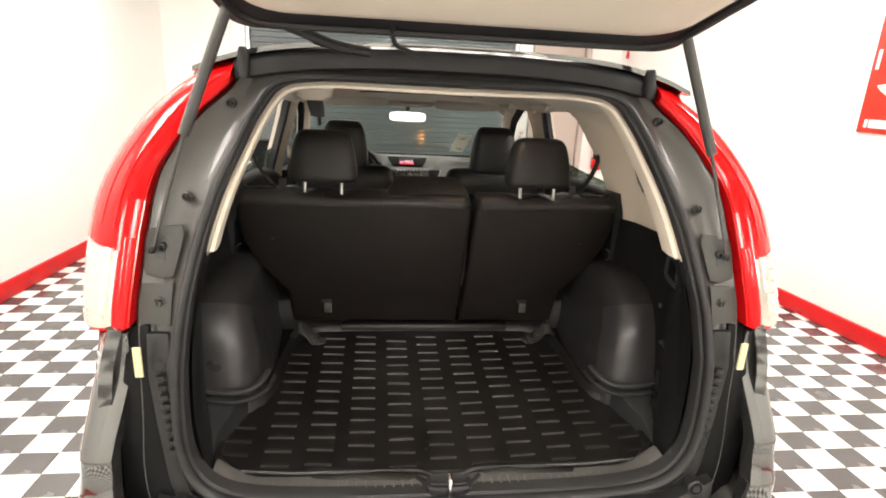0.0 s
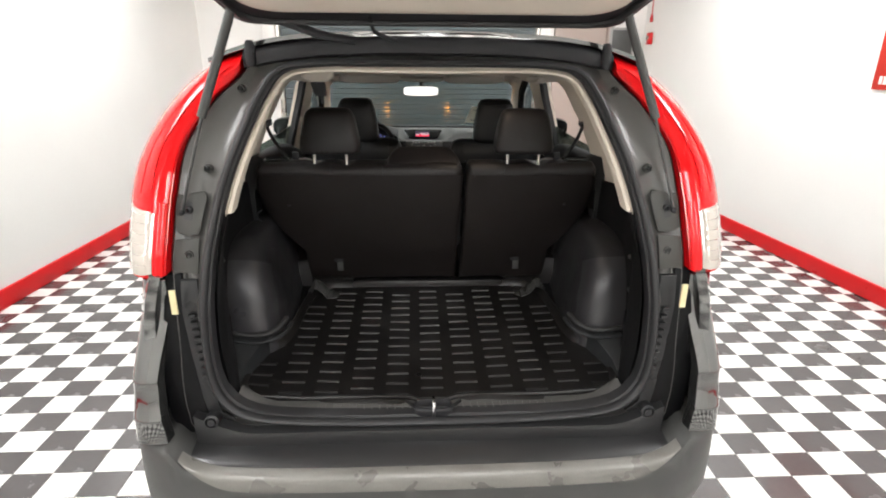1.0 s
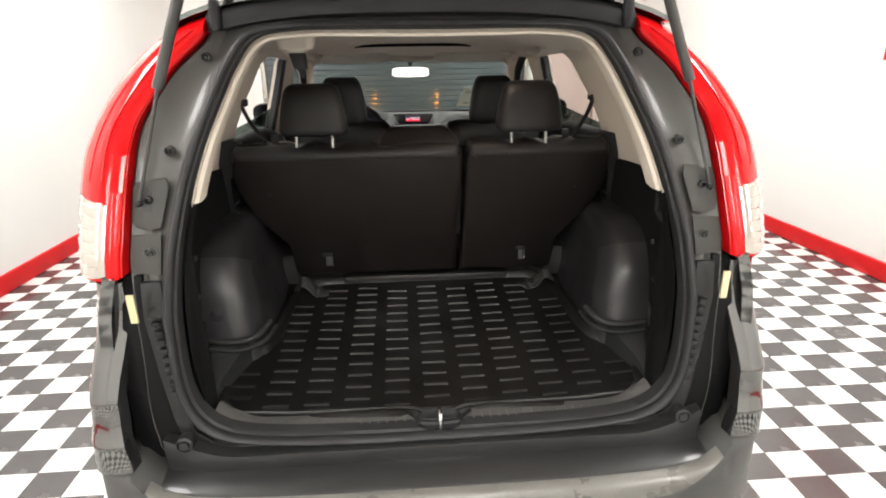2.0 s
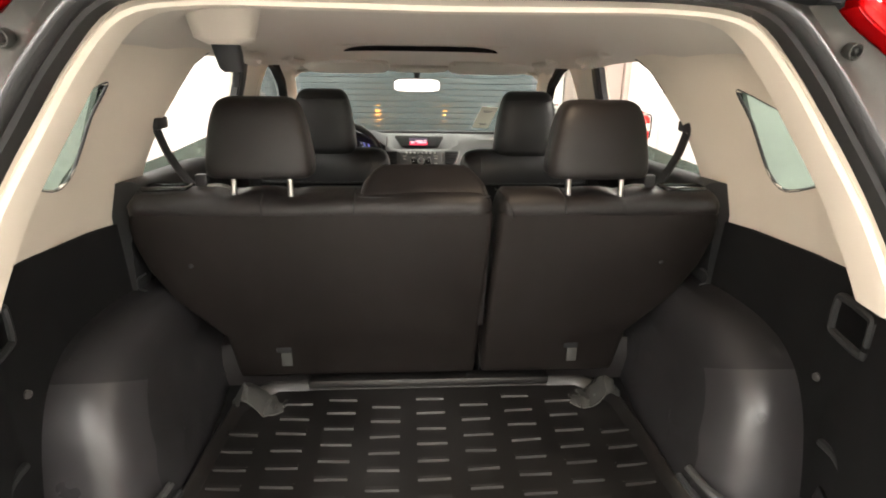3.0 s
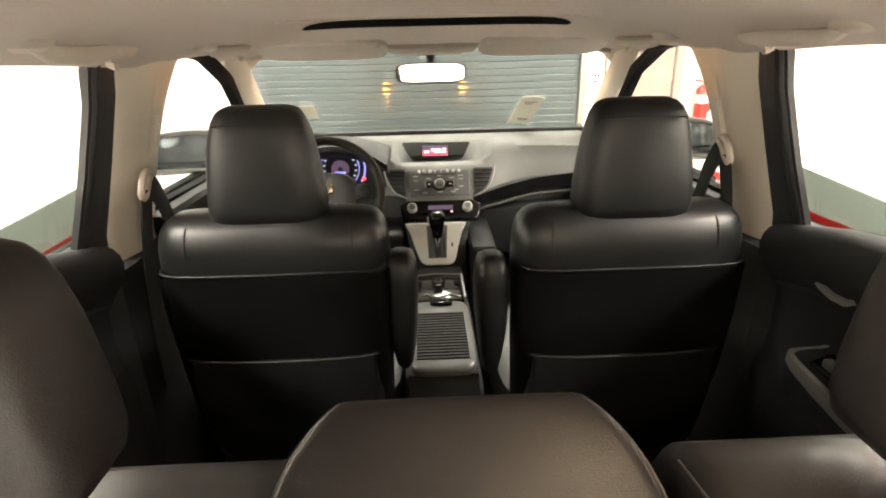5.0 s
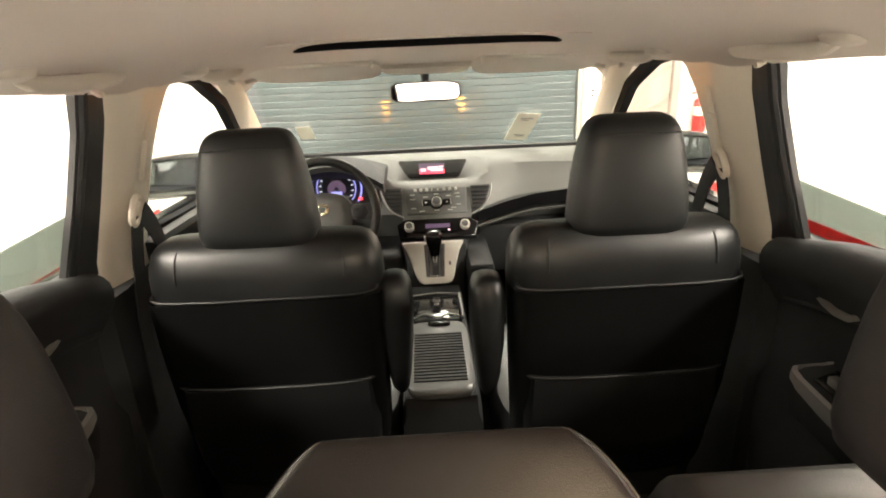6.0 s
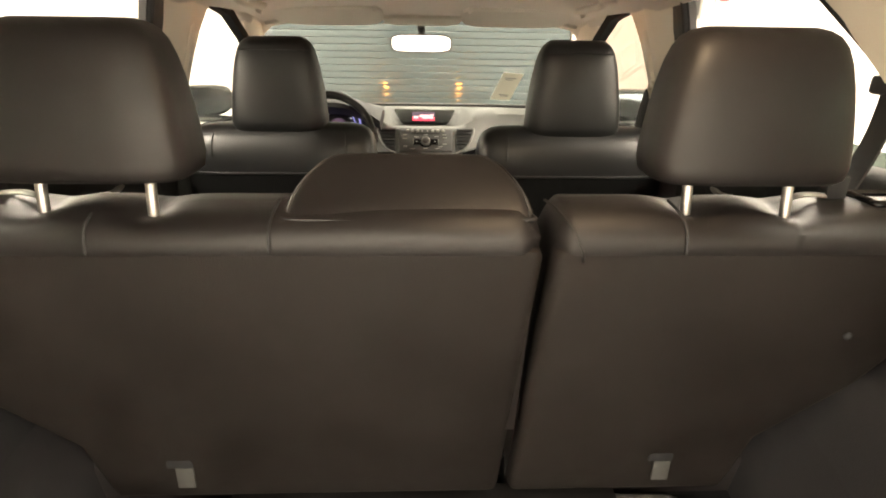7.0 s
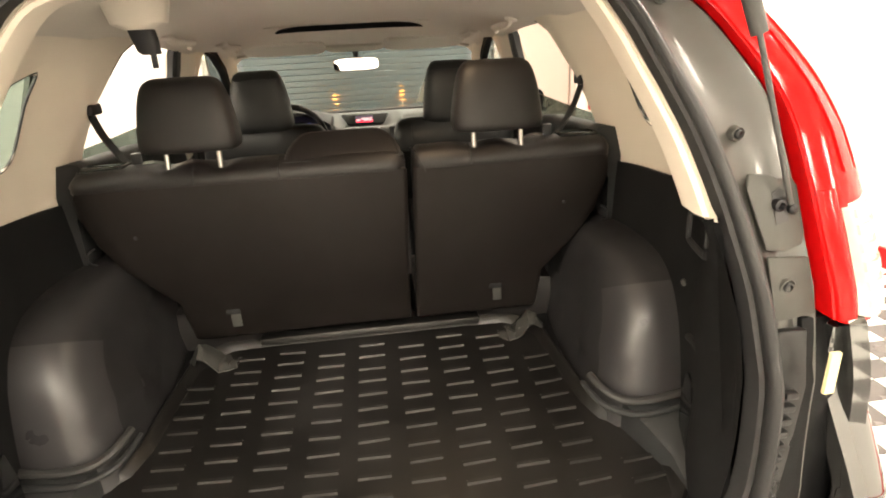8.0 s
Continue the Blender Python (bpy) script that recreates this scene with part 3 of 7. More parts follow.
for s in (-1, 1):
    def strip(y0, y1, n, name, label):
        rings = []
        for k in range(n + 1):
            y = y0 + (y1 - y0) * k / n
            sec = smooth_path([(x, y, z) for x, z in body_section(y)], 4)
            rings.append([(s * v.x, v.y, v.z) for v in sec] + [(s * (v.x - 0.03), v.y, v.z) for v in reversed(sec)])
        return cpart(name, loft(rings), PAINT, label)
    strip(0.075, 0.90, 14, "quarter_panel", "glossy grey metallic rear quarter panel")
    strip(0.905, 1.68, 6, "rear_door_skin", "grey metallic rear door skin")
    strip(1.685, 2.70, 6, "front_door_skin", "grey metallic front door skin")
    strip(2.705, 4.10, 12, "front_wing", "grey metallic front wing")
    # curved rear corner, mirror-polished, from the gap to the side
    rings = []
    out = 0.0
    steps = 150
    for k in range(steps + 1):
        z = 1.035 - (1.035 - 0.565) * k / steps
        x0 = interp(z, (0.5, 0.56, 0.62, 0.68, 0.75, 0.80, 0.85, 0.92, 1.035), (0.768, 0.772, 0.780, 0.788, 0.787, 0.780, 0.770, 0.757, 0.752))
        x1 = interp(z, (0.5, 0.62, 0.77, 0.92, 1.04), (0.905, 0.900, 0.888, 0.868, 0.845))
        slope = interp(z, (0.565, 0.572, 0.632, 0.640, 0.662, 0.672, 0.742, 0.754, 0.80, 0.895, 0.910, 1.035), (0.22, 0.17, -0.04, 0.42, 0.40, 0.29, -0.02, 0.40, 0.40, 0.40, 0.28, -0.14))
        out += slope * (1.035 - 0.565) / steps
        row = []
        for j in range(29):
            f = j / 28
            row.append((s * (x0 + (x1 - x0) * f * (1.12 - 0.12 * f)), 0.097 - out + 0.020 * f ** 2 + 0.12 * f ** 6 + 0.006 * (1 - f) ** 6, z))
        rings.append(row + [(p[0] - s * 0.004, p[1] + 0.04, p[2]) for p in reversed(row)])
    cpart("corner_panel", loft(rings), PAINT, "glossy grey rear corner that mirrors the chequered floor")

# rear bumper: painted shoulder, top edge with its highlight in the colour, then grained plastic
rings = []
prof = [(0.085, 0.505), (0.030, 0.512), (-0.045, 0.500), (-0.072, 0.488), (-0.082, 0.470), (-0.086, 0.44), (-0.088, 0.40), (-0.085, 0.33), (-0.06, 0.26), (0.02, 0.22), (0.10, 0.22)]
for k in range(-40, 41):
    f = k / 40
    x = 0.90 * math.sin(f * math.pi / 2) ** 1 if abs(f) < 1 else math.copysign(0.90, f)
    back = 0.21 * abs(f) ** 3.2
    g = min(1.0, max(0.0, (abs(f) - 0.57) / 0.10))
    rise = 0.066 * g * g * (3 - 2 * g)
    rings.append([(x, y + back, z + (rise if z > 0.45 else rise * 0.3)) for y, z in prof])
cpart("rear_bumper", loft(rings), BUMPER, "dark grey plastic rear bumper with a worn bright edge")
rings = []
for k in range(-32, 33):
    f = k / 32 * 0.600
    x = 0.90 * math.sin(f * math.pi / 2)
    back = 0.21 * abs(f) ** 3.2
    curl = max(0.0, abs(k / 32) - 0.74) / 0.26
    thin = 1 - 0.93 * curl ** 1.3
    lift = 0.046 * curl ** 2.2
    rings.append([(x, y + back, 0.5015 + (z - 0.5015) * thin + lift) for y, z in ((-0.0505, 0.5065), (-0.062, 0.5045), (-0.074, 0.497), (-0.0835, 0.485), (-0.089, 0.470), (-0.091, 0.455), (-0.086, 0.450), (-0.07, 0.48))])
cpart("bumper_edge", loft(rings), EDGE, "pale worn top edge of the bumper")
rings = []
for k in range(-20, 21):
    f = k / 20 * 0.60
    x = 0.90 * math.sin(f * math.pi / 2)
    back = 0.21 * abs(f) ** 3.2
    rings.append([(x, y + back, z) for y, z in ((0.092, 0.524), (0.030, 0.5215), (-0.040, 0.5095), (-0.0475, 0.5035), (0.02, 0.495), (0.092, 0.495))])
cpart("bumper_step", loft(rings), BUMPTOP, "dark glossy step on top of the bumper")
rings = []
for k in range(-16, 17):
    x = 0.715 * k / 16
    rings.append([(x, y + 0.02 * max(0, abs(k / 16) - 0.85) / 0.15, z + 0.05 * max(0, abs(k / 16) - 0.78) / 0.22 * (z > 0.53)) for y, z in ((0.040, 0.512), (0.036, 0.535), (0.040, 0.562), (0.075, 0.566), (0.075, 0.512))])
cpart("sill_panel", loft(rings), BUMPTOP, "dark painted panel under the load sill")
# sill trim of the load lip
rings = []
for k in range(-24, 25):
    x = 0.600 * k / 24
    up = 0.060 * max(0, abs(k / 24) - 0.80) ** 2 / 0.04
    rings.append([(x, y, z + up) for y, z in ((0.105, 0.575), (0.115, 0.586), (0.165, 0.588), (0.182, 0.580), (0.182, 0.55), (0.105, 0.55))])
cpart("sill_trim", loft(rings), SILLTRIM, "grey grained plastic load sill trim")
for k in range(-20, 21):
    if abs(k) > 2:
        cpart("sill_notch", box(0.024 * k - 0.002, 0.024 * k + 0.002, 0.114, 0.146, 0.584, 0.5885, 0.0008, 1), SILLTRIM)
latch = cpart("striker_base", loft([superring(0, 0.110, z, a, b_, 24, 4) for z, a, b_ in ((0.570, 0.060, 0.030), (0.598, 0.060, 0.030), (0.603, 0.055, 0.026), (0.597, 0.046, 0.018))]), DARK, "black striker recess")
bm = tube(smooth_path([(0.0, 0.120, 0.590), (0.0, 0.116, 0.624), (0.0, 0.092, 0.628), (0.0, 0.078, 0.612), (0.0, 0.080, 0.575)], 5), 0.0055, 8)
for v in bm.verts:
    v.co.y -= CY
part("striker", bm, CHROME, latch, "steel tailgate striker loop")

section = [rear_ring(OPENING, d, g) for d, g in ((0.066, -0.012), (0.062, -0.024), (0.068, -0.031), (0.09, -0.033), (0.14, -0.027), (0.14, -0.012))]
count = len(section[0])
order = [k % count for k in range(-count // 2, count // 2) if section[0][k % count][2] > 1.185]
cpart("rear_garnish", loft([[r[k] for r in section] for k in order]), BEIGE, "pale garnish round the upper edge of the opening")
# header over the opening, roof edge, hinges
rings = []
for k in range(-14, 15):
    x = 0.56 * k / 14
    drop = 0.045 * abs(k / 14) ** 3
    rings.append([(x, y, z - drop) for y, z in ((0.44, 1.626), (0.405, 1.640), (0.40, 1.672), (0.405, 1.682), (0.42, 1.69), (0.46, 1.69))])
cpart("roof_header", loft(rings), DARK, "dark roof header over the opening")
rings = []
for k in range(-14, 15):
    x = 0.555 * k / 14
    drop = 0.040 * abs(k / 14) ** 3
    rings.append([(x, 0.400 + 0.08 * abs(k / 14) ** 2 + 0.016 * math.cos(a), 1.692 - drop + 0.010 * math.sin(a)) for a in (2 * math.pi * j / 10 for j in range(10))])
cpart("roof_edge", loft(rings), CHROME, "bright polished strip along the roof edge")
for s in (-1, 1):
    cpart("hinge", loft([superring(s * 0.536, 0.405, z, a, 0.022, 18, 3) for z, a in ((1.598, 0.010), (1.606, 0.014), (1.640, 0.015), (1.664, 0.012), (1.672, 0.006))]), DARK, "dark tailgate hinge")
cpart("wiring_arm", tube(smooth_path([(-0.47, 0.30, 1.735), (-0.40, 0.31, 1.715), (-0.31, 0.335, 1.685), (-0.22, 0.345, 1.672)], 5), 0.012, 8), DARK, "black wiring gaiter")
cpart("washer_hose", tube(smooth_path([(-0.17, 0.26, 1.735), (-0.165, 0.32, 1.70), (-0.14, 0.345, 1.685), (-0.10, 0.35, 1.672)], 5), 0.006, 8), DARK)
cpart("latch_plate", box(-0.035, 0.035, 0.33, 0.35, 1.712, 1.726, 0.004), STEEL)

# open tailgate, raised over the camera
def gate(u, v, w):
    """u across, v from the hinge outwards, w below the panel."""
    d = Vector((0, -math.cos(radians(17)), math.sin(radians(17))))
    n = Vector((0, -math.sin(radians(17)), -math.cos(radians(17))))
    return Vector((u, 0.345, 1.735)) + d * v + n * w


def gate_outline(w0, w1, v0, v1, r):
    pts = []
    for cx, cy, a0 in ((w0 - r, v0 + r, -90), (w1 - r, v1 - r, 0), (-(w1 - r), v1 - r, 90), (-(w0 - r), v0 + r, 180)):
        for k in range(7):
            a = radians(a0 + 15 * k)
            pts.append((cx + r * math.cos(a), cy + r * math.sin(a)))
    return pts


tail = cpart("tailgate", plate(gate_outline(0.555, 0.66, 0.0, 1.12, 0.06), lambda u, v, w: gate(u, v, -0.06 + w), 0.075, r=0.008), PAINT, "raised grey tailgate with beige inner trim")


def gsub(name, bm, mat, label=""):
    for v in bm.verts:
        v.co.y -= CY
    return part(name, bm, mat, tail, label)


gsub("inner_frame", plate(gate_outline(0.54, 0.645, 0.01, 1.10, 0.06), lambda u, v, w: gate(u, v, 0.017 + w), 0.012,
     holes=[gate_outline(0.47, 0.58, 0.165, 1.02, 0.09)], r=0.004), DARK, "black inner frame")
rings = []
for g, w in ((0.0, 0.012), (0.0, 0.03), (-0.012, 0.042), (-0.05, 0.050), (-0.12, 0.046)):
    rings.append([gate(u, v, w) for u, v in gate_outline(0.50 + g, 0.60 + g, 0.125 - g, 1.05 + g, 0.10)])
gsub("inner_trim", loft(rings), BEIGE, "beige plastic tailgate lining")
rings = []
for a in range(9):
    t = 2 * math.pi * a / 8
    rings.append([gate(u, v, 0.032 + 0.010 * math.sin(t)) for u, v in gate_outline(0.515 + 0.009 * math.cos(t), 0.62 + 0.009 * math.cos(t), 0.045 - 0.009 * math.cos(t), 1.07, 0.08)])
gsub("gate_seal", loft(rings, cap=False), SEAL)
gsub("pull_handle", box(-0.06, 0.06, -0.62, -0.52, 2.02, 2.04, 0.008), DARK)

# gas struts
for s in (-1, 1):
    a, b, c = Vector((s * 0.711, 0.183, 1.208)), Vector((s * 0.628, 0.200, 1.470)), Vector((s * 0.512, 0.225, 1.775))
    st = cpart("gas_strut", cylinder(a, b, 0.0045, n=10), BUMPER, "dark gas strut with a thin rod")
    bm = tube([b, b + (c - b) * 0.03, c], [0.012, 0.0125, 0.0125], 14)
    for v in bm.verts:
        v.co.y -= CY
    part("tube", bm, BUMPER, st, "dark grey strut tube")
    bm = disc_ring(a, (0, -1, 0), [(0.007, -0.01), (0.008, 0.006), (0.004, 0.010)], 12)
    for v in bm.verts:
        v.co.y -= CY
    part("ball_joint", bm, DARK, st)


# ---- car: cabin sides ----
def open_x(z):
    zs = [q[1] for q in reversed(OPENING[2:16])]
    return interp(z, zs, [q[0] for q in reversed(OPENING[2:16])])


def cabin_x(y, z):
    near = open_x(z) - 0.022
    f = min(1.0, max(0.0, (y - rear_y(z) - 0.07) / 0.19))
    f = f * f * (3 - 2 * f)
    return near + (cabin_far(y, z) - near) * f


def cabin_far(y, z):
    base = interp(y, (0.05, 0.18, 0.32, 0.45, 0.58, 0.78, 0.92, 1.05, 1.3), (0.700, 0.705, 0.715, 0.73, 0.745, 0.745, 0.715, 0.69, 0.686))
    low = 0.266 * (max(z, 1.17) - 1.19)
    top = 0.5 * max(0, z - 1.50) ** 1.0 * interp(y, (0.3, 1.0), (0.6, 1.0))
    return base - low - top


def ring_panel(outer, inner, n, place, depth_in, steps=5):
    """A panel between two loops in (y, z), its inner edge turned outwards by depth_in."""
    o = resample([(y, z, 0) for y, z in outer], n)
    i = resample([(y, z, 0) for y, z in inner], n)
    best = min(range(n), key=lambda k: sum((o[j] - i[(j + k) % n]).length for j in range(0, n, 4)))
    i = i[best:] + i[:best]
    rings = []
    for k in range(steps + 1):
        f = k / steps
        rings.append([place(*(a.lerp(b, f)).to_2d(), 0.0) for a, b in zip(o, i)])
    rings.append([place(b.x, b.y, depth_in * 0.4) for b in i])
    rings.append([place(b.x, b.y, depth_in) for b in i])
    return loft(rings, cap=False)


QWIN = [(0.812, 1.462), (0.775, 1.400), (0.735, 1.315), (0.71, 1.285), (0.672, 1.272), (0.61, 1.288), (0.50, 1.335), (0.42, 1.372), (0.385, 1.395), (0.40, 1.408), (0.52, 1.408), (0.66, 1.430), (0.785, 1.462)]
QTRIM = [(0.86, 1.148), (0.62, 1.160), (0.45, 1.169), (0.425, 1.150), (0.41, 1.142), (0.30, 1.164), (0.22, 1.185), (0.185, 1.195), (0.205, 1.215), (0.25, 1.30), (0.305, 1.40), (0.37, 1.50), (0.425, 1.585), (0.6, 1.60), (0.9, 1.60),
         (1.22, 1.60), (1.20, 1.545), (1.15, 1.515), (1.07, 1.455), (0.998, 1.37), (0.960, 1.28), (0.940, 1.20)]
REAR_WIN = [(1.568, 1.185), (1.20, 1.205), (0.93, 1.225), (0.925, 1.28), (0.985, 1.36), (1.06, 1.43), (1.15, 1.50), (1.20, 1.53), (1.30, 1.538), (1.545, 1.533), (1.585, 1.515), (1.600, 1.44), (1.588, 1.32)]


def run_y(z):
    return interp(z, (1.18, 1.32, 1.44, 1.505, 1.53), (1.526, 1.551, 1.563, 1.556, 1.545))


# height and reach of the front belt rings, by side
RING = {-1: (1.718, 1.258), 1: (1.759, 1.288)}
FRONT_WIN = [(1.85, 1.16), (1.835, 1.30), (1.875, 1.42), (1.935, 1.492), (2.03, 1.505), (2.18, 1.485), (2.40, 1.405), (2.58, 1.29), (2.71, 1.17), (2.76, 1.12), (2.2, 1.14)]


def side_place(s):
    return lambda y, z, w: (s * (cabin_x(y, z) + w), y, z)


for s in (-1, 1):
    P = side_place(s)
    trim = cpart("quarter_trim", ring_panel(QTRIM, QWIN, 160, P, 0.007, 9), BEIGE, "beige plastic quarter trim round a small window", sharp=60)
    bm = plate(QWIN, lambda u, v, w: (s * (cabin_x(u, v) + 0.005 + w), u, v), 0.004)
    for v in bm.verts:
        v.co.y -= CY
    o = part("pane", bm, QUARTER, trim, "tinted quarter glass")
    o.visible_shadow = False
    bm = tube([(s * (cabin_x(y, z) + 0.003), y, z) for y, z in [(v.x, v.y) for v in smooth_path([(y, z, 0) for y, z in QWIN], 3, True)]] + [(s * (cabin_x(*QWIN[0]) + 0.003), *QWIN[0])], 0.0035, 6)
    for v in bm.verts:
        v.co.y -= CY
    part("pane_seal", bm, SEAL, trim)

    # outer skin over the quarter, and body sheet behind the trims
    cpart("quarter_pillar_skin", plate([(0.20, 1.05), (0.30, 1.25), (0.42, 1.45), (0.50, 1.62), (1.0, 1.66), (1.25, 1.60), (1.06, 1.43), (0.90, 1.20), (0.90, 1.05)],
          lambda u, v, w: (s * (0.845 - 0.34 * max(0, v - 1.1) * interp(u, (0.2, 0.5), (1.25, 1.0)) + w), u, v), 0.012, holes=[[(0.895, 1.53), (0.865, 1.30), (0.74, 1.20), (0.55, 1.21), (0.345, 1.32), (0.40, 1.42), (0.5, 1.49)]]), PAINT, "grey rear pillar skin")

    # rear door: window seal, glass lowered part way, upholstered panel
    rdoor = cpart("rear_door", ring_panel([(y + 0.0, z) for y, z in [(1.640, 1.15), (1.2, 1.17), (0.90, 1.19), (0.895, 1.29), (0.955, 1.375), (1.035, 1.45), (1.13, 1.525), (1.19, 1.555), (1.30, 1.562), (1.58, 1.558), (1.648, 1.535), (1.664, 1.45), (1.655, 1.30)]],
                  REAR_WIN, 90, lambda y, z, w: (s * (cabin_x(y, z) + 0.006 + w), y, z), 0.028, 3), SEAL, "rear door with black window seal and half lowered glass", sharp=50)

    def dsub(name, bm, mat, parent, label=""):
        for v in bm.verts:
            v.co.y -= CY
        return part(name, bm, mat, parent, label)
    GL = [(1.60, 1.10), (0.90, 1.10), (0.905, 1.255), (1.20, 1.272), (1.60, 1.287)]
    o = dsub("window_glass", plate(GL, lambda u, v, w: (s * (cabin_x(u, v) + 0.036 + w), u, v), 0.004), PRIVACY, rdoor, "dark tinted glass lowered part way")
    o.visible_shadow = False
    # vertical run channel at the front of the window
    for dy, wd, dp in ((0.006, 0.010, 0.020), (0.022, 0.010, 0.030), (0.036, 0.008, 0.020), (0.050, 0.042, 0.014)):
        dsub("run_channel", loft([[P(run_y(z) + dy, z, 0.016 - dp * 0.6), P(run_y(z) + dy + wd * 0.5, z, 0.013 - dp * 0.6), P(run_y(z) + dy + wd, z, 0.016 - dp * 0.6), P(run_y(z) + dy + wd, z, 0.016), P(run_y(z) + dy, z, 0.016)] for z in np.linspace(1.18, 1.535, 12)]), SEAL, rdoor)
    rings = []
    for y in np.linspace(0.86, 1.59, 10):
        sill = interp(y, (0.86, 1.30, 1.43, 1.59), (1.248, 1.234, 1.213, 1.168))
        rings.append([(s * x, y, z) for x, z in ((0.735, sill - 0.006), (0.700, sill + 0.002), (0.676, sill + 0.003), (0.660, sill - 0.004), (0.649, sill - 0.018), (0.645, sill - 0.036), (0.649, sill - 0.060), (0.662, sill - 0.084), (0.680, sill - 0.108), (0.70, sill - 0.14), (0.705, 0.95), (0.70, 0.88), (0.685, 0.84),
                                                ((0.69), 0.74), (0.70, 0.60), (0.70, 0.40), (0.78, 0.40), (0.78, sill - 0.05))])
    dsub("door_panel", loft(rings), BLACK, rdoor, "black grained door lining")
    dsub("armrest", loft([[(s * x, y, z) for x, z in ((0.705, top - 0.11), (0.668, top - 0.10), (0.652, top - 0.045), (0.650, top - 0.010), (0.656, top), (0.705, top + 0.026))] for y, top in ((1.02, 0.936), (1.12, 0.942), (1.25, 0.949), (1.34, 0.953), (1.40, 0.955), (1.430, 0.956), (1.446, 0.950))]), BLACK, rdoor)
    rings = []
    for y, z0, z1, x in ((1.04, 0.903, 0.938, 0.649), (1.12, 0.905, 0.943, 0.648), (1.28, 0.913, 0.951, 0.647), (1.36, 0.920, 0.955, 0.647), (1.42, 0.928, 0.958, 0.648), (1.446, 0.936, 0.960, 0.652), (1.456, 0.944, 0.962, 0.662), (1.447, 0.958, 0.970, 0.676), (1.430, 0.974, 0.981, 0.688), (1.418, 0.986, 0.990, 0.698)):
        rings.append([(s * (x + 0.006), y - 0.004, z0), (s * (x - 0.002), y, z0 + 0.003), (s * (x - 0.003), y, (z0 + z1) / 2), (s * (x - 0.002), y, z1 - 0.003), (s * (x + 0.006), y - 0.004, z1)])
    dsub("armrest_trim", loft(rings), SILVER, rdoor, "satin silver armrest trim")
    dsub("switch_plate", plate([(1.405, 0.003), (1.30, 0.002), (1.285, 0.020), (1.30, 0.040), (1.40, 0.040)], lambda u, v, w: (s * (0.661 + v), u, 0.9575 + 0.53 * v + w), 0.003, r=0.001), GLOSSBLACK, rdoor, "gloss black switch plate")
    dsub("window_switch", box(s * 0.681 - 0.009, s * 0.681 + 0.009, 1.345, 1.385, 0.966, 0.982, 0.003), SATIN, rdoor, "window switch with a bright edge")
    dsub("pull_cup", loft([superring(s * 0.676, 1.20, z, a, 0.060 * a / 0.018, 20, 3) for z, a in ((0.95, 0.018), (0.9625, 0.018), (0.963, 0.014))]), PRINT, rdoor)
    # lower edge of the upper panel
    dsub("panel_edge", tube(smooth_path([(s * 0.700, 1.63, 1.030), (s * 0.694, 1.55, 1.052), (s * 0.690, 1.45, 1.078), (s * 0.690, 1.33, 1.096), (s * 0.690, 1.15, 1.105), (s * 0.692, 0.95, 1.10)], 5), 0.0065, 8), BLACK, rdoor)
    dsub("handle_cup", plate([(1.495, 1.115), (1.488, 1.145), (1.44, 1.158), (1.38, 1.152), (1.36, 1.130), (1.362, 1.095), (1.39, 1.085), (1.46, 1.098)], lambda u, v, w: (s * (0.702 - w), u, v), 0.010, r=0.004), CHANNEL, rdoor)
    dsub("door_handle", loft([[(s * (x + a), y, z + b) for a, b in ((0.004, -0.007), (-0.003, -0.006), (-0.004, 0.004), (0.002, 0.007), (0.006, 0.0))] for x, y, z in ((0.692, 1.492, 1.116), (0.684, 1.470, 1.107), (0.678, 1.44, 1.101), (0.676, 1.405, 1.097), (0.680, 1.378, 1.098), (0.690, 1.366, 1.106))]), SATIN, rdoor, "silver inner door handle")
    dsub("lock_knob", box(s * 0.688 - 0.005, s * 0.688 + 0.005, 1.380, 1.392, 1.118, 1.142, 0.003), SILVER, rdoor)
    dsub("speaker_grille", disc_ring((s * 0.698, 1.40, 0.66), (-s, 0, 0), [(0.085, 0.0), (0.085, 0.006), (0.075, 0.012), (0.01, 0.016)], 24), DARK, rdoor)

    # front door: lining and clear glass
    fdoor = cpart("front_door", ring_panel([(1.80, 1.10), (1.785, 1.30), (1.825, 1.45), (1.90, 1.525), (2.03, 1.532), (2.19, 1.509), (2.42, 1.427), (2.605, 1.308), (2.75, 1.182), (2.84, 1.08), (2.2, 1.10)],
                  FRONT_WIN, 90, lambda y, z, w: (s * (cabin_x(y, z) + 0.02 + w), y, z), 0.03, 3), FRAMEBLACK, "front door with black window seal", sharp=50)
    o = dsub("window_glass", plate(FRONT_WIN, lambda u, v, w: (s * (cabin_x(u, v) + 0.052 + w), u, v), 0.004), GLASS, fdoor, "clear door glass")
    o.visible_shadow = False
    rings = []
    for y in np.linspace(1.83, 2.85, 8):
        sill = interp(y, (1.7, 2.2, 2.85), (1.155, 1.135, 1.10))
        rings.append([(s * x, y, z) for x, z in ((0.74, sill), (0.675, sill), (0.665, sill - 0.012), (0.672, sill - 0.08), (0.70, sill - 0.14), (0.695, 0.90), (0.68, 0.84), (0.69, 0.6), (0.69, 0.4), (0.78, 0.4), (0.78, sill - 0.04))])
    dsub("door_panel", loft(rings), BLACK, fdoor, "black grained door lining")
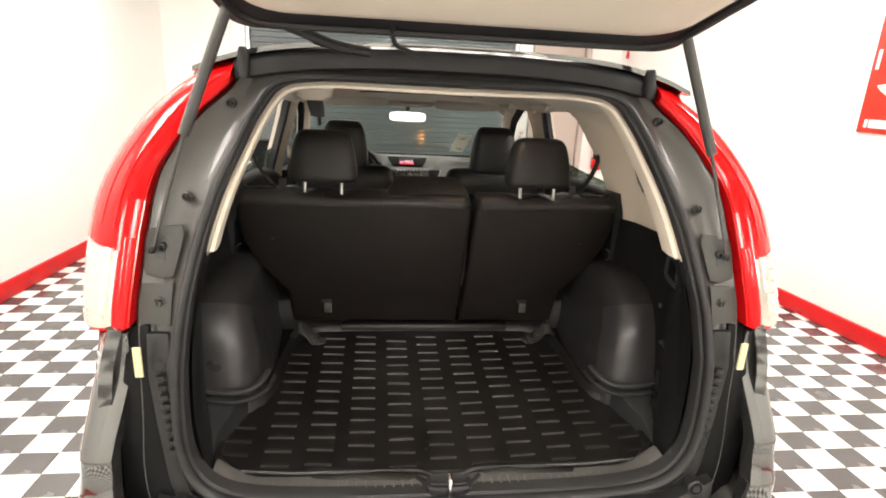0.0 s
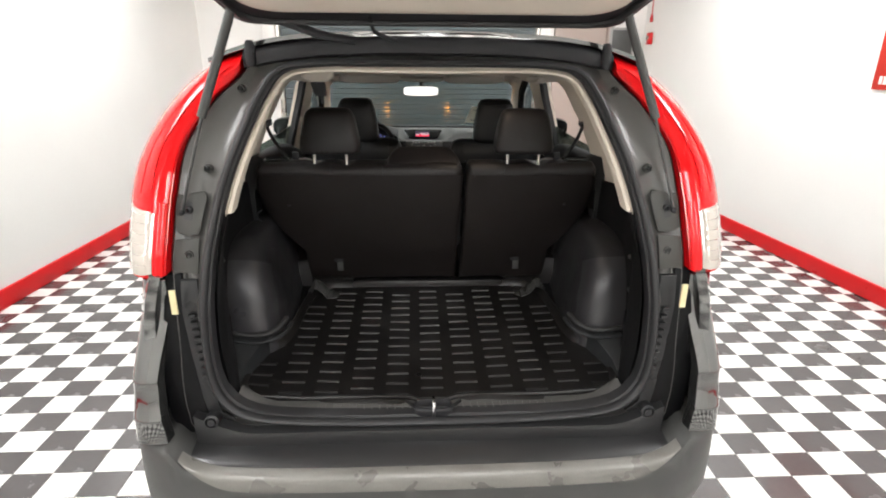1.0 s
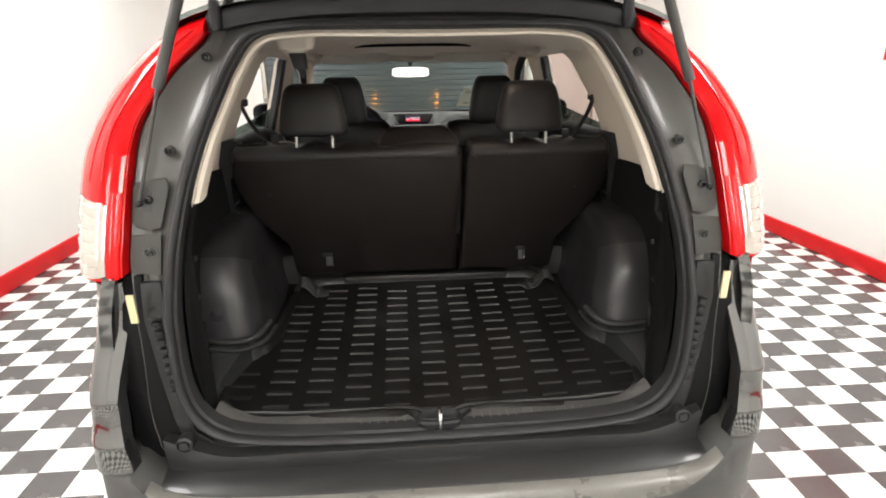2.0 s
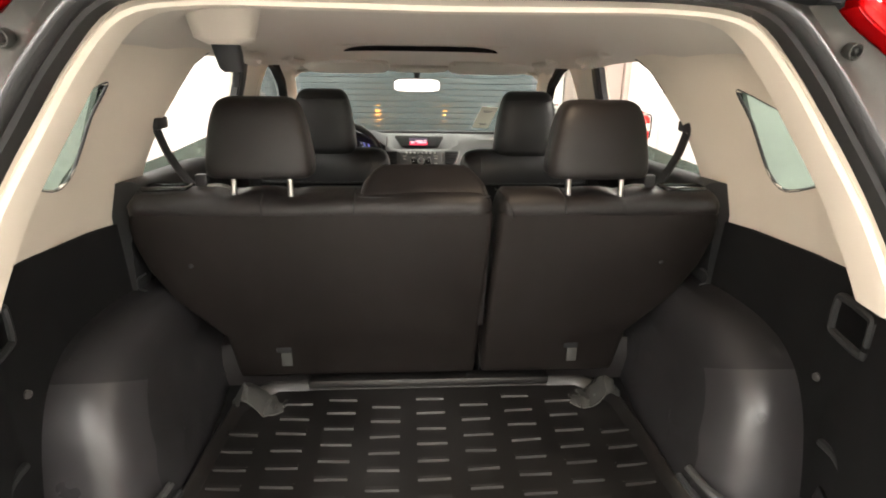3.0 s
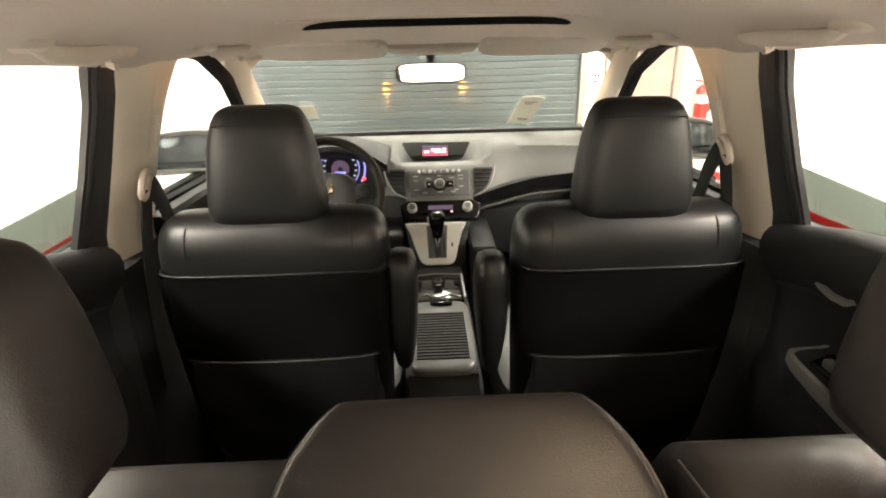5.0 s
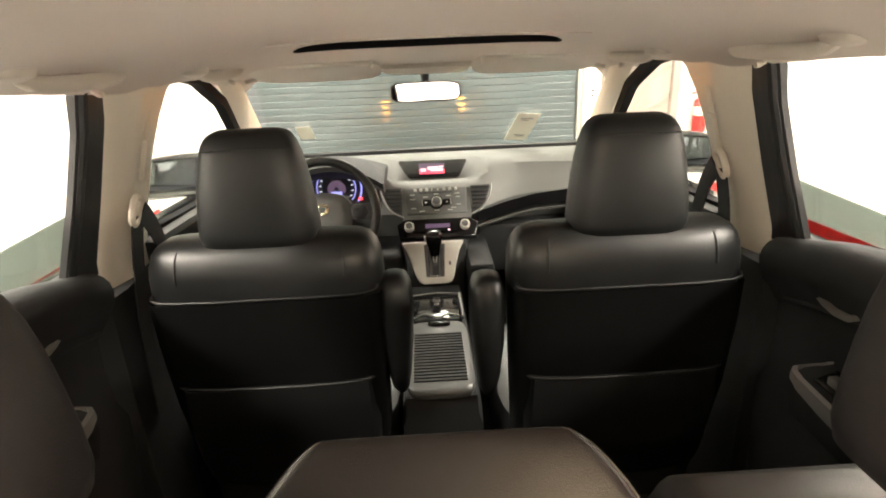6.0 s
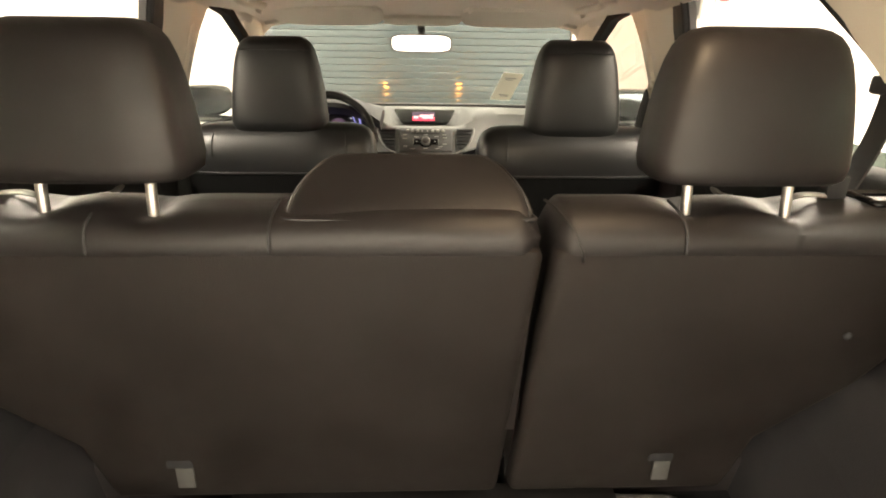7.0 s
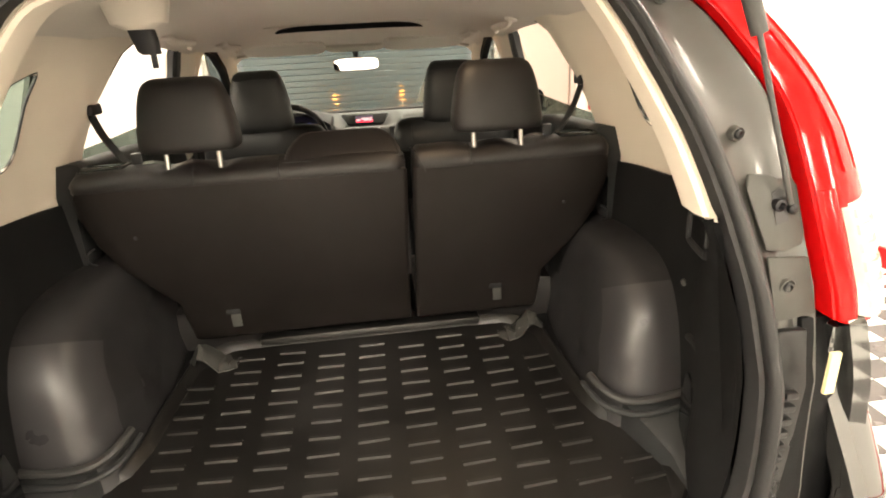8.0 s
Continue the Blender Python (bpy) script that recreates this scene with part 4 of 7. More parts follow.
    # side mirror: shell, tilted glass, bright lower shell
    mir = cpart("wing_mirror", loft([[(s * 0.885 + 0.112 * f * x, 2.48 + 0.02 * k - s * 0.050 * f * x, 1.176 + 0.056 * f * y + 0.004 * k) for x, y, _ in superring(0, 0, 0, 1, 1, 28, 3.4)] for k, f in enumerate((0.97, 1.0, 0.98, 0.9, 0.75, 0.5, 0.2))]), GLOSSBLACK, "black wing mirror with a bright lower shell")
    dsub("mirror_glass", loft([[(s * 0.885 + 0.101 * x, yy - s * 0.046 * x + 0.005 * y, 1.177 + 0.047 * y) for x, y, _ in superring(0, 0, 0, 1, 1, 28, 3.4)] for yy in (2.4755, 2.4715)]), DIMMIRROR, mir, "dark tinted mirror glass")
    dsub("lower_shell", loft([[(s * (0.775 + 0.225 * g), 2.49 - 0.09 * (g - 0.5) + 0.05 * math.cos(a), 1.108 + 0.010 * g + 0.019 * math.sin(a) * (0.5 + 1.1 * g * (1.25 - g))) for a in (2 * math.pi * j / 14 for j in range(14))] for g in (0.0, 0.15, 0.35, 0.6, 0.8, 0.93, 1.0)]), PAINT, mir, "grey painted lower shell")
    dsub("mirror_foot", box(s * 0.79 - 0.06, s * 0.79 + 0.06, 2.52, 2.58, 1.075, 1.11, 0.01), GLOSSBLACK, mir)

    # pillars and roof rails
    rings = []
    for z in np.linspace(1.10, 1.545, 9):
        yb = interp(z, (1.10, 1.25, 1.40, 1.50, 1.545), (1.632, 1.648, 1.660, 1.652, 1.636))
        yf = interp(z, (1.10, 1.25, 1.34, 1.42, 1.50, 1.545), (1.862, 1.868, 1.876, 1.897, 1.945, 1.985))
        fold = interp(z, (1.10, 1.28, 1.40, 1.50, 1.545), (1.737, 1.752, 1.762, 1.785, 1.80))
        x = cabin_x(1.5, z)
        rings.append([(s * (x + 0.045), yb - 0.004, z), (s * (x + 0.030), yb, z), (s * (x + 0.014), yb + 0.016, z), (s * (x + 0.002), yb + 0.040, z), (s * (x - 0.010), fold - 0.02, z), (s * (x - 0.014), fold, z), (s * (x - 0.008), fold + 0.012, z), (s * (x + 0.004), yf - 0.010, z), (s * (x + 0.012), yf - 0.001, z), (s * (x + 0.0175), yf, z), (s * (x + 0.0175), 1.79, z), (s * (x + 0.06), 1.79, z), (s * (x + 0.06), yb - 0.004, z)])
    cpart("pillar_trim", loft(rings), BEIGE, "beige centre pillar trim", sharp=50)
    cpart("pillar_foot", loft([[(s * 0.70, 1.585, z), (s * 0.668, 1.60, z), (s * 0.660, 1.66, z), (s * 0.672, 1.79, z), (s * 0.75, 1.79, z), (s * 0.75, 1.585, z)] for z in (0.40, 0.8, 1.105)]), BLACK, "black lower pillar trim")
    # belt slider and ring
    for z0, z1, proud in ((1.375, 1.455, 0.004), (1.305, 1.392, 0.012)):
        cpart("belt_slider", loft([[(s * (cabin_x(1.5, z) - proud - k), 1.786 + 0.15 * (z - 1.30), z), (s * (cabin_x(1.5, z) - proud - k), 1.806 + 0.15 * (z - 1.30), z), (s * (cabin_x(1.5, z) + 0.004), 1.814 + 0.15 * (z - 1.30), z), (s * (cabin_x(1.5, z) + 0.004), 1.778 + 0.15 * (z - 1.30), z)] for z, k in ((z0, 0.0), (z0 + 0.01, 0.004), (z1 - 0.01, 0.003), (z1, 0.0))]), BEIGE)
    ry, rz = RING[s]
    cpart("belt_ring", tube(smooth_path([(s * (0.634 + a), ry + b, rz + c) for a, b, c in ((0.004, 0.028, 0.024), (0.001, 0.002, 0.020), (-0.003, -0.024, 0.0), (-0.004, -0.033, -0.015), (-0.003, -0.022, -0.022), (0.0, 0.009, -0.004), (0.003, 0.033, 0.009))], 4, True), 0.0078, 8), BEIGE, "beige belt guide ring")
    # rail from header to rear, over the doors
    rings = []
    for y in np.linspace(1.0, 2.62, 18):
        zt = interp(y, (1.0, 1.2, 1.55, 1.86, 2.0, 2.2, 2.4, 2.62), (1.54, 1.552, 1.556, 1.535, 1.535, 1.515, 1.475, 1.43))
        xx = interp(y, (1.0, 1.9, 2.3, 2.62), (0.592, 0.588, 0.612, 0.645))
        rings.append([(s * (xx + 0.045), y, zt - 0.012), (s * (xx + 0.004), y, zt - 0.010), (s * (xx - 0.02), y, zt + 0.012), (s * (xx - 0.05), y, zt + 0.04), (s * (xx - 0.05), y, zt + 0.06), (s * (xx + 0.045), y, zt + 0.06)])
    cpart("roof_rail_trim", loft(rings), LINER, "greige roof rail lining", sharp=60)
    rings = []
    for f in np.linspace(0, 1, 8):
        y, z = 2.40 + 0.75 * f, 1.495 - 0.42 * f
        x = 0.628 + 0.115 * f
        rings.append([(s * (x - 0.028), y + 0.01, z + 0.02), (s * (x - 0.02), y - 0.025, z - 0.005), (s * (x + 0.012), y - 0.045, z - 0.025), (s * (x + 0.05), y - 0.04, z - 0.02), (s * (x + 0.06), y + 0.03, z + 0.035), (s * x, y + 0.04, z + 0.04)])
    cpart("windscreen_pillar", loft(rings), BEIGE, "beige windscreen pillar trim", sharp=50)
    # grab handles folded against the lining
    for y, half, hz, hx, drop in ((1.485, 0.140, 1.556, 0.553, 0.024), (2.035, 0.155, 1.534, 0.520, 0.020)):
        pts = smooth_path([(s * hx, y - half, hz), (s * (hx - 0.010), y - half * 0.78, hz - drop), (s * (hx - 0.014), y - half * 0.3, hz - drop - 0.004), (s * (hx - 0.014), y + half * 0.3, hz - drop - 0.004), (s * (hx - 0.010), y + half * 0.78, hz - drop), (s * hx, y + half, hz)], 5)
        gh = cpart("grab_handle", tube(pts, [0.012 + 0.003 * math.sin(math.pi * k / 25) for k in range(26)], 10, flat=0.8), LINER, "folded greige grab handle")
        for dy in (-half, half):
            dsub("mount", loft([superring(s * hx, y + dy, z, w, w * 1.5, 20, 3) for z, w in ((hz + 0.030, 0.030), (hz + 0.002, 0.028), (hz - 0.014, 0.022), (hz - 0.020, 0.012))]), LINER, gh)
        dsub("recess", loft([superring(s * (hx + 0.008), y, z, a, b, 24, 3) for z, a, b in ((hz + 0.01, 0.018, half * 0.75), (hz - 0.012, 0.016, half * 0.70))]), LINER, gh)
        dsub("hook", tube(smooth_path([(s * (hx - 0.012), y + 0.005, hz - drop - 0.002), (s * (hx - 0.020), y + 0.012, hz - drop - 0.020), (s * (hx - 0.030), y + 0.012, hz - drop - 0.024)], 4), 0.006, 8), LINER, gh)


# ---- car: roof, lining, glass ----
SUN = (-0.308, 0.308, 1.72, 1.944)


def liner_z(x, y):
    zc = interp(y, (0.30, 0.40, 0.8, 1.4, 1.72, 1.97, 2.15, 2.35, 2.6), (1.602, 1.612, 1.622, 1.600, 1.575, 1.558, 1.542, 1.518, 1.496))
    return zc - interp(y, (1.7, 2.3), (0.062, 0.022)) * min(1.2, abs(x) / 0.56) ** 4


def sheet(name, xs, ys, zf, mat, label, hole, lift=0.0, thick=0.012):
    bm = bmesh.new()
    vs = {(i, j): bm.verts.new((x, y, zf(x, y) + lift)) for i, x in enumerate(xs) for j, y in enumerate(ys)}
    for i in range(len(xs) - 1):
        for j in range(len(ys) - 1):
            cx, cy = (xs[i] + xs[i + 1]) / 2, (ys[j] + ys[j + 1]) / 2
            if hole and hole[0] < cx < hole[1] and hole[2] < cy < hole[3]:
                continue
            bm.faces.new((vs[i, j], vs[i + 1, j], vs[i + 1, j + 1], vs[i, j + 1]))
    for v in [v for v in bm.verts if not v.link_faces]:
        bm.verts.remove(v)
    if hole:
        for v in bm.verts:
            v.co.y = max(v.co.y, 0.46 + 1.1 * max(0, abs(v.co.x) - 0.40))
    ret = bmesh.ops.extrude_face_region(bm, geom=bm.faces[:])
    for v in ret["geom"]:
        if isinstance(v, bmesh.types.BMVert):
            v.co.z += thick
    return cpart(name, bm, mat, label, sharp=50)


xs = sorted({round(v, 3) for v in list(np.linspace(-0.60, 0.60, 25)) + [-0.308, 0.308]})
ys = sorted({round(v, 3) for v in list(np.linspace(0.385, 2.60, 30)) + [1.72, 1.944]})
sheet("headliner", xs, ys, liner_z, LINER, "greige fabric headlining with a sunroof opening", SUN)
sheet("roof_panel", [round(v, 3) for v in np.linspace(-0.66, 0.66, 23)] , sorted({round(v, 3) for v in list(np.linspace(0.40, 2.66, 30))}), lambda x, y: liner_z(x * 0.9, y) + 0.03, PAINT, "grey metallic roof panel", None, 0.045)
cpart("sunroof_glass", box(-0.40, 0.40, 1.68, 2.02, 1.605, 1.609), SHADEGLASS, "dark sunroof glass in its opening")
bm = bmesh.new()
for a, b in (((-0.323, 1.705), (-0.310, 1.985)), ((0.310, 1.705), (0.323, 1.985)), ((-0.308, 1.705), (0.308, 1.718)), ((-0.308, 1.946), (0.308, 1.985))):
    box(a[0], b[0], a[1], b[1], 1.590 if a[1] < 1.9 else 1.572, 1.617, bm=bm)
cpart("sunroof_frame", bm, DARK, "black sunroof frame")
xs = np.linspace(-0.307, 0.307, 25)
cpart("sunroof_lining", loft([[(x, 1.9435, liner_z(x, 1.9435) - 0.0012), (x, 1.9435, 1.60), (x, 1.939, 1.60), (x, 1.939, liner_z(x, 1.939) - 0.0012)] for x in xs]), CARPET, "black edge of the sunroof opening")
cpart("sunroof_lining", loft([[(x, 1.7205, liner_z(x, 1.7205) - 0.0012), (x, 1.7205, 1.60), (x, 1.725, 1.60), (x, 1.725, liner_z(x, 1.725) - 0.0012)] for x in xs]), CARPET)
for s in (-1, 1):
    cpart("sunroof_lining", loft([[(s * 0.3075, y, liner_z(0.308, y) - 0.0012), (s * 0.3075, y, 1.60), (s * 0.303, y, 1.60), (s * 0.303, y, liner_z(0.303, y) - 0.0012)] for y in np.linspace(1.726, 1.938, 8)]), CARPET)
rings = []
for x in np.linspace(-0.312, 0.312, 33):
    near = 1.716 + 0.215 * abs(x / 0.312) ** 7.0
    z0, z1 = liner_z(x, 1.70), liner_z(x, near)
    rings.append([(x, 1.70, z0 - 0.0025), (x, near, z1 - 0.0025), (x, near, z1 + 0.012), (x, 1.70, z0 + 0.004)])
cpart("sunroof_lip", loft(rings), LINER, "fabric covered rounded lip of the sunroof opening", sharp=50)
# windscreen between header and bonnet
rings = []
for f in np.linspace(0, 1, 9):
    y, z = 2.58 + 0.62 * f, 1.505 - 0.435 * f
    row = []
    for k in range(-8, 9):
        x = (0.60 + 0.12 * f) * k / 8
        row.append((x, y + 0.05 * (1 - (k / 8) ** 2), z + 0.012 * (1 - (k / 8) ** 2)))
    rings.append(row)
bm = loft(rings, closed=False)
o = cpart("windscreen", bm, TINT, "green tinted windscreen")
o.visible_shadow = False
cpart("header_trim", loft([[(x, 2.50, liner_z(x, 2.50) + 0.002), (x, 2.50, liner_z(x, 2.5) - 0.012), (x, 2.60, liner_z(x, 2.60) - 0.006), (x, 2.63, liner_z(x, 2.6) + 0.015)] for x in np.linspace(-0.60, 0.60, 17)]), LINER, "fabric header over the windscreen")
cpart("cowl", loft([[(x, 3.165 + 0.03 * (1 - (x / 0.72) ** 2), 1.05), (x, 3.165 + 0.03 * (1 - (x / 0.72) ** 2), 1.100), (x, 3.185 + 0.03 * (1 - (x / 0.72) ** 2), 1.104), (x, 3.25, 1.095), (x, 3.25, 1.04)] for x in np.linspace(-0.72, 0.72, 25)]), DARK, "black cowl at the foot of the windscreen")
# frit band and sensor box behind the mirror
cpart("sensor_cover", loft([superring(0.0, 2.55, 1.492, 0.16, 0.07, 24, 3), superring(0.0, 2.55, 1.476, 0.14, 0.055, 24, 3), superring(0.0, 2.55, 1.470, 0.10, 0.03, 24, 3)]), LINER, "overhead console under the header")
for s in (-1, 1):
    vis = thing("sun_visor", "folded greige sun visor against the headlining", "sun visor", "sun visors", at=(s * 0.34, 2.36, 1.505))
    bm = loft([[(0.20 * a[0] * g, 0.075 * a[1] * g, -0.004 + h - 0.32 * 0.075 * a[1]) for a in superring(0, 0, 0, 1, 1, 28, 4)] for g, h in ((0.94, 0.012), (1, 0.004), (1, -0.006), (0.94, -0.013))])
    part("panel", bm, LINER, vis)
    part("clip", box(-s * 0.175 - 0.006, -s * 0.175 + 0.006, -0.080, -0.064, -0.002, 0.022, 0.003), LINER, vis)
    part("clip", box(s * 0.175 - 0.006, s * 0.175 + 0.006, 0.05, 0.075, -0.03, 0.01, 0.003), DARK, vis)

# bonnet, nose, floor pan, wheels
rings = []
for y in np.linspace(3.10, 4.32, 12):
    zc = interp(y, (3.1, 3.4, 4.0, 4.25, 4.32), (1.01, 0.97, 0.86, 0.79, 0.74))
    w = interp(y, (3.1, 3.9, 4.15, 4.32), (0.84, 0.80, 0.68, 0.5))
    rings.append([(w * k / 8, y, zc - 0.05 * (k / 8) ** 2) for k in range(-8, 9)] + [(w * k / 8, y, zc - 0.05 * (k / 8) ** 2 - 0.03) for k in range(8, -9, -1)])
cpart("bonnet", loft(rings), PAINT, "grey metallic bonnet")
rings = []
for k in range(-14, 15):
    a = k / 14
    x, y = 0.88 * math.sin(a * 1.35) / math.sin(1.35), 4.36 - 0.34 * abs(a) ** 2.6
    rings.append([(x, y - 0.16, 0.80), (x, y - 0.04, 0.79), (x, y, 0.68), (x, y + 0.01, 0.5), (x, y - 0.02, 0.3), (x, y - 0.15, 0.25)])
cpart("front_bumper", loft(rings), PAINT, "grey front bumper")
for s in (-1, 1):
    hl = cpart("head_lamp", loft([[(s * x, y + dy, z) for dy, z in ((-0.16, 0.70), (0.0, 0.70), (0.03, 0.76), (0.0, 0.83), (-0.12, 0.85), (-0.16, 0.85))] for x, y in ((0.36, 4.36), (0.45, 4.355), (0.56, 4.34), (0.66, 4.29), (0.76, 4.20))]), CLEAR, "clear head lamp with an amber marker")
    for z, y, r, mt in ((0.835, 4.37, 0.040, AMBER), (0.69, 4.34, 0.030, AMBERLOW)):
        bm = disc_ring((s * 0.49, y, z), (0, 1, 0.05), [(r, 0.012), (r, 0.0145), (r * 0.8, 0.017)], 16)
        for v in bm.verts:
            v.co.y -= CY
        part("marker_lamp", bm, mt, hl, "lit amber marker")
cpart("floor_pan", plate([(-0.80, 0.16), (0.80, 0.16), (0.80, 3.3), (-0.80, 3.3)], lambda u, v, w: (u, v, 0.30 + w), 0.05), CARPET, "black carpeted floor")
cpart("bulkhead", box(-0.78, 0.78, 3.18, 3.24, 0.35, 1.05), CARPET)
cpart("cargo_floor", loft([[(-0.70, y, z), (0.70, y, z), (0.70, y, z - 0.2), (-0.70, y, z - 0.2)] for y, z in ((0.19, 0.560), (1.10, 0.640))]), CARPET, "black carpeted load floor")
for s in (-1, 1):
    for y in (0.82, 3.44):
        tyre = cpart("wheel", disc_ring((s * 0.80, y, 0.335), (s, 0, 0), [(0.20, -0.10), (0.31, -0.105), (0.333, -0.08), (0.335, 0.0), (0.333, 0.07), (0.31, 0.098), (0.22, 0.09), (0.20, 0.05)], 40), DARK, "black tyre on an alloy wheel")
        bm = disc_ring((s * 0.80, y, 0.335), (s, 0, 0), [(0.215, 0.085), (0.21, 0.095), (0.19, 0.07), (0.07, 0.075), (0.05, 0.09), (0.03, 0.092)], 40)
        for v in bm.verts:
            v.co.y -= CY
        part("rim", bm, SATIN, tyre)


# ---- load space ----
def cargo_x(y):
    return interp(y, (0.10, 0.13, 0.20, 0.30, 0.42, 0.60, 0.80, 0.95, 1.10), (0.628, 0.632, 0.655, 0.69, 0.725, 0.742, 0.735, 0.71, 0.70))


def trim_line(y):
    return interp(y, (0.12, 0.185, 0.22, 0.30, 0.41, 0.425, 0.45, 0.62, 0.86, 1.1), (1.165, 1.195, 1.185, 1.164, 1.142, 1.150, 1.169, 1.160, 1.148, 1.13))


for s in (-1, 1):
    rings = []
    for y in sorted([*np.linspace(0.12, 1.06, 40), 0.41, 0.425, 0.45]):
        x, t = cargo_x(y), trim_line(y)
        col = []
        for f in np.linspace(0, 1, 12):
            z = 0.55 + (t + 0.004 - 0.55) * f
            g = min(1.0, max(0.0, (y - 0.12) / 0.30))
            g = g * g * (3 - 2 * g)
            near = open_x(max(z, 0.70)) - 0.022
            xx = near + (x - 0.012 * math.sin(math.pi * f) - near) * g
            if f > 0.85:
                xx = min(xx, cabin_x(y, z) - 0.003)
            col.append((s * xx, y + max(0.0, 0.20 - y) * max(0.0, rear_y(z) + 0.055 - 0.12) / 0.08, z))
        wide = interp(y, (0.12, 0.2, 0.35), (0.652, 0.70, 0.80))
        rings.append(col + [(s * min(wide, abs(col[-1][0]) + 0.03), col[-1][1] + 0.004, t + 0.002), (s * wide, y + 0.004, 0.55)])
    side = cpart("load_side_trim", loft(rings), CARPET, "black lower load space lining", sharp=50)

    def lsub(name, bm, mat, label=""):
        for v in bm.verts:
            v.co.y -= CY
        return part(name, bm, mat, side, label)
    # wheel arch hump, one moulding; top, corner and inner side are coloured darker as shade
    prof = smooth_path([(0.424, 0.56, 0), (0.430, 0.68, 0), (0.446, 0.78, 0), (0.480, 0.875, 0), (0.545, 0.945, 0), (0.66, 0.982, 0), (0.80, 0.988, 0), (0.93, 0.985, 0), (1.06, 0.98, 0)], 6)
    rings = []
    for x, sh in ((0.76, 0.0), (0.71, 0.0), (0.67, 0.001), (0.640, 0.004), (0.615, 0.011), (0.596, 0.024), (0.582, 0.044), (0.573, 0.072), (0.568, 0.11), (0.565, 0.16), (0.563, 0.23)):
        rings.append([(s * (x - 0.030 * (v.y < 0.75) * (0.75 - v.y) / 0.19 * (x < 0.645) + 0.045 * (v.y > 0.80) * (v.y - 0.80) / 0.18 * (x < 0.70)), v.x + sh * (1.0 if v.x < 0.9 else 0.2), v.y - sh * 0.6 * max(0, (v.y - 0.56) / 0.42)) for v in prof] + [(s * x, 1.06, 0.56)])
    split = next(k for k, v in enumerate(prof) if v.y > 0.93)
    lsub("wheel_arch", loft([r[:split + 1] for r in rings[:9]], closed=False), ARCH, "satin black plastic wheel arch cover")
    lsub("arch_top", loft([r[split:] for r in rings], closed=False), ARCHSHADE, "dull black top of the wheel arch")
    lsub("arch_corner", loft([r[:split + 1] for r in rings[8:]], closed=False), ARCHSHADE, "dull black rounded corner of the wheel arch")
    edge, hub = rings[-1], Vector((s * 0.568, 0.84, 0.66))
    lsub("arch_side", loft([[Vector(p).lerp(hub, q) + Vector((s * 0.004 * (q > 0), 0, 0)) for p in edge] for q in (0.0, 0.06, 0.35, 0.7, 0.97)]), ARCHSHADE, "dull black inner side of the wheel arch")
    lsub("cover_bracket", tube(smooth_path([(s * (cargo_x(0.40 + 0.052 * a) - 0.018), 0.40 + 0.052 * a, 1.098 + 0.034 * b) for a, b in ((-1, -0.6), (-0.8, -1), (0.8, -1), (1, -0.6), (1, 0.6), (0.8, 1), (-0.8, 1), (-1, 0.6))], 4, True), 0.008, 8), BLACK, "black rim of the cover holder")
    lsub("bracket_cup", plate([(0.352, 1.070), (0.448, 1.070), (0.448, 1.126), (0.352, 1.126)], lambda u, v, w: (s * (cargo_x(u) - 0.012 - w), u, v), 0.006, r=0.002), CHANNEL)
    lsub("fastener", disc_ring((s * 0.718, 0.465, 0.958), (-s, -0.2, 0), [(0.008, -0.01), (0.008, 0.004), (0.005, 0.006)], 12), BUMPER, "small pale fastener")
    lsub("grip_recess", plate([(0.30, 0.80), (0.36, 0.80), (0.375, 0.74), (0.37, 0.60), (0.28, 0.60), (0.275, 0.72)], lambda u, v, w: (s * (cargo_x(u) - 0.020 - w), u, v), 0.010, r=0.004), GLOSSBLACK, "glossy side pocket lid")
    # storage pocket edge low on the side
    lsub("pocket_rim", tube(smooth_path([(s * (cargo_x(0.40) - 0.018), 0.40, 0.86), (s * (cargo_x(0.33) - 0.018), 0.33, 0.87), (s * (cargo_x(0.27) - 0.018), 0.27, 0.82), (s * (cargo_x(0.25) - 0.018), 0.25, 0.70), (s * (cargo_x(0.27) - 0.018), 0.27, 0.62)], 5), 0.008, 8), BLACK)
    lsub("floor_ledge", loft([[(s * x0, y, z0 - 0.06), (s * (x0 + 0.006), y, z0 - 0.006), (s * (x0 + 0.016), y, z0), (s * x1, y, z0 + 0.016), (s * x1, y, 0.55), (s * x0, y, 0.55)] for y, x0, x1, z0 in ((0.13, 0.585, 0.635, 0.605), (0.20, 0.625, 0.66, 0.615), (0.30, 0.628, 0.70, 0.640), (0.38, 0.605, 0.73, 0.662), (0.44, 0.585, 0.74, 0.676), (0.47, 0.575, 0.74, 0.676))]), BLACK)
    # Dark tube that stands for the shadow in the gap under the arch.
    lsub("arch_groove", tube(smooth_path([(s * 0.745, 0.425, 0.706), (s * 0.69, 0.424, 0.694), (s * 0.63, 0.424, 0.688), (s * 0.580, 0.434, 0.690), (s * 0.548, 0.462, 0.700), (s * 0.532, 0.52, 0.708)], 5), 0.010, 8), PRINT)
    lsub("ledge_lip", tube(smooth_path([(s * 0.745, 0.398, 0.690), (s * 0.68, 0.396, 0.680), (s * 0.61, 0.398, 0.672), (s * 0.560, 0.415, 0.676), (s * 0.528, 0.448, 0.684), (s * 0.515, 0.52, 0.69)], 5), 0.0075, 8), BLACK)
# rubber mat
def mat_z(y):
    return 0.574 + 0.092 * (y - 0.19)


mat = thing("cargo_mat", "black rubber cargo mat with rows of raised ribs", "cargo mat", at=(0, 0.55, mat_z(0.55) + 0.004))
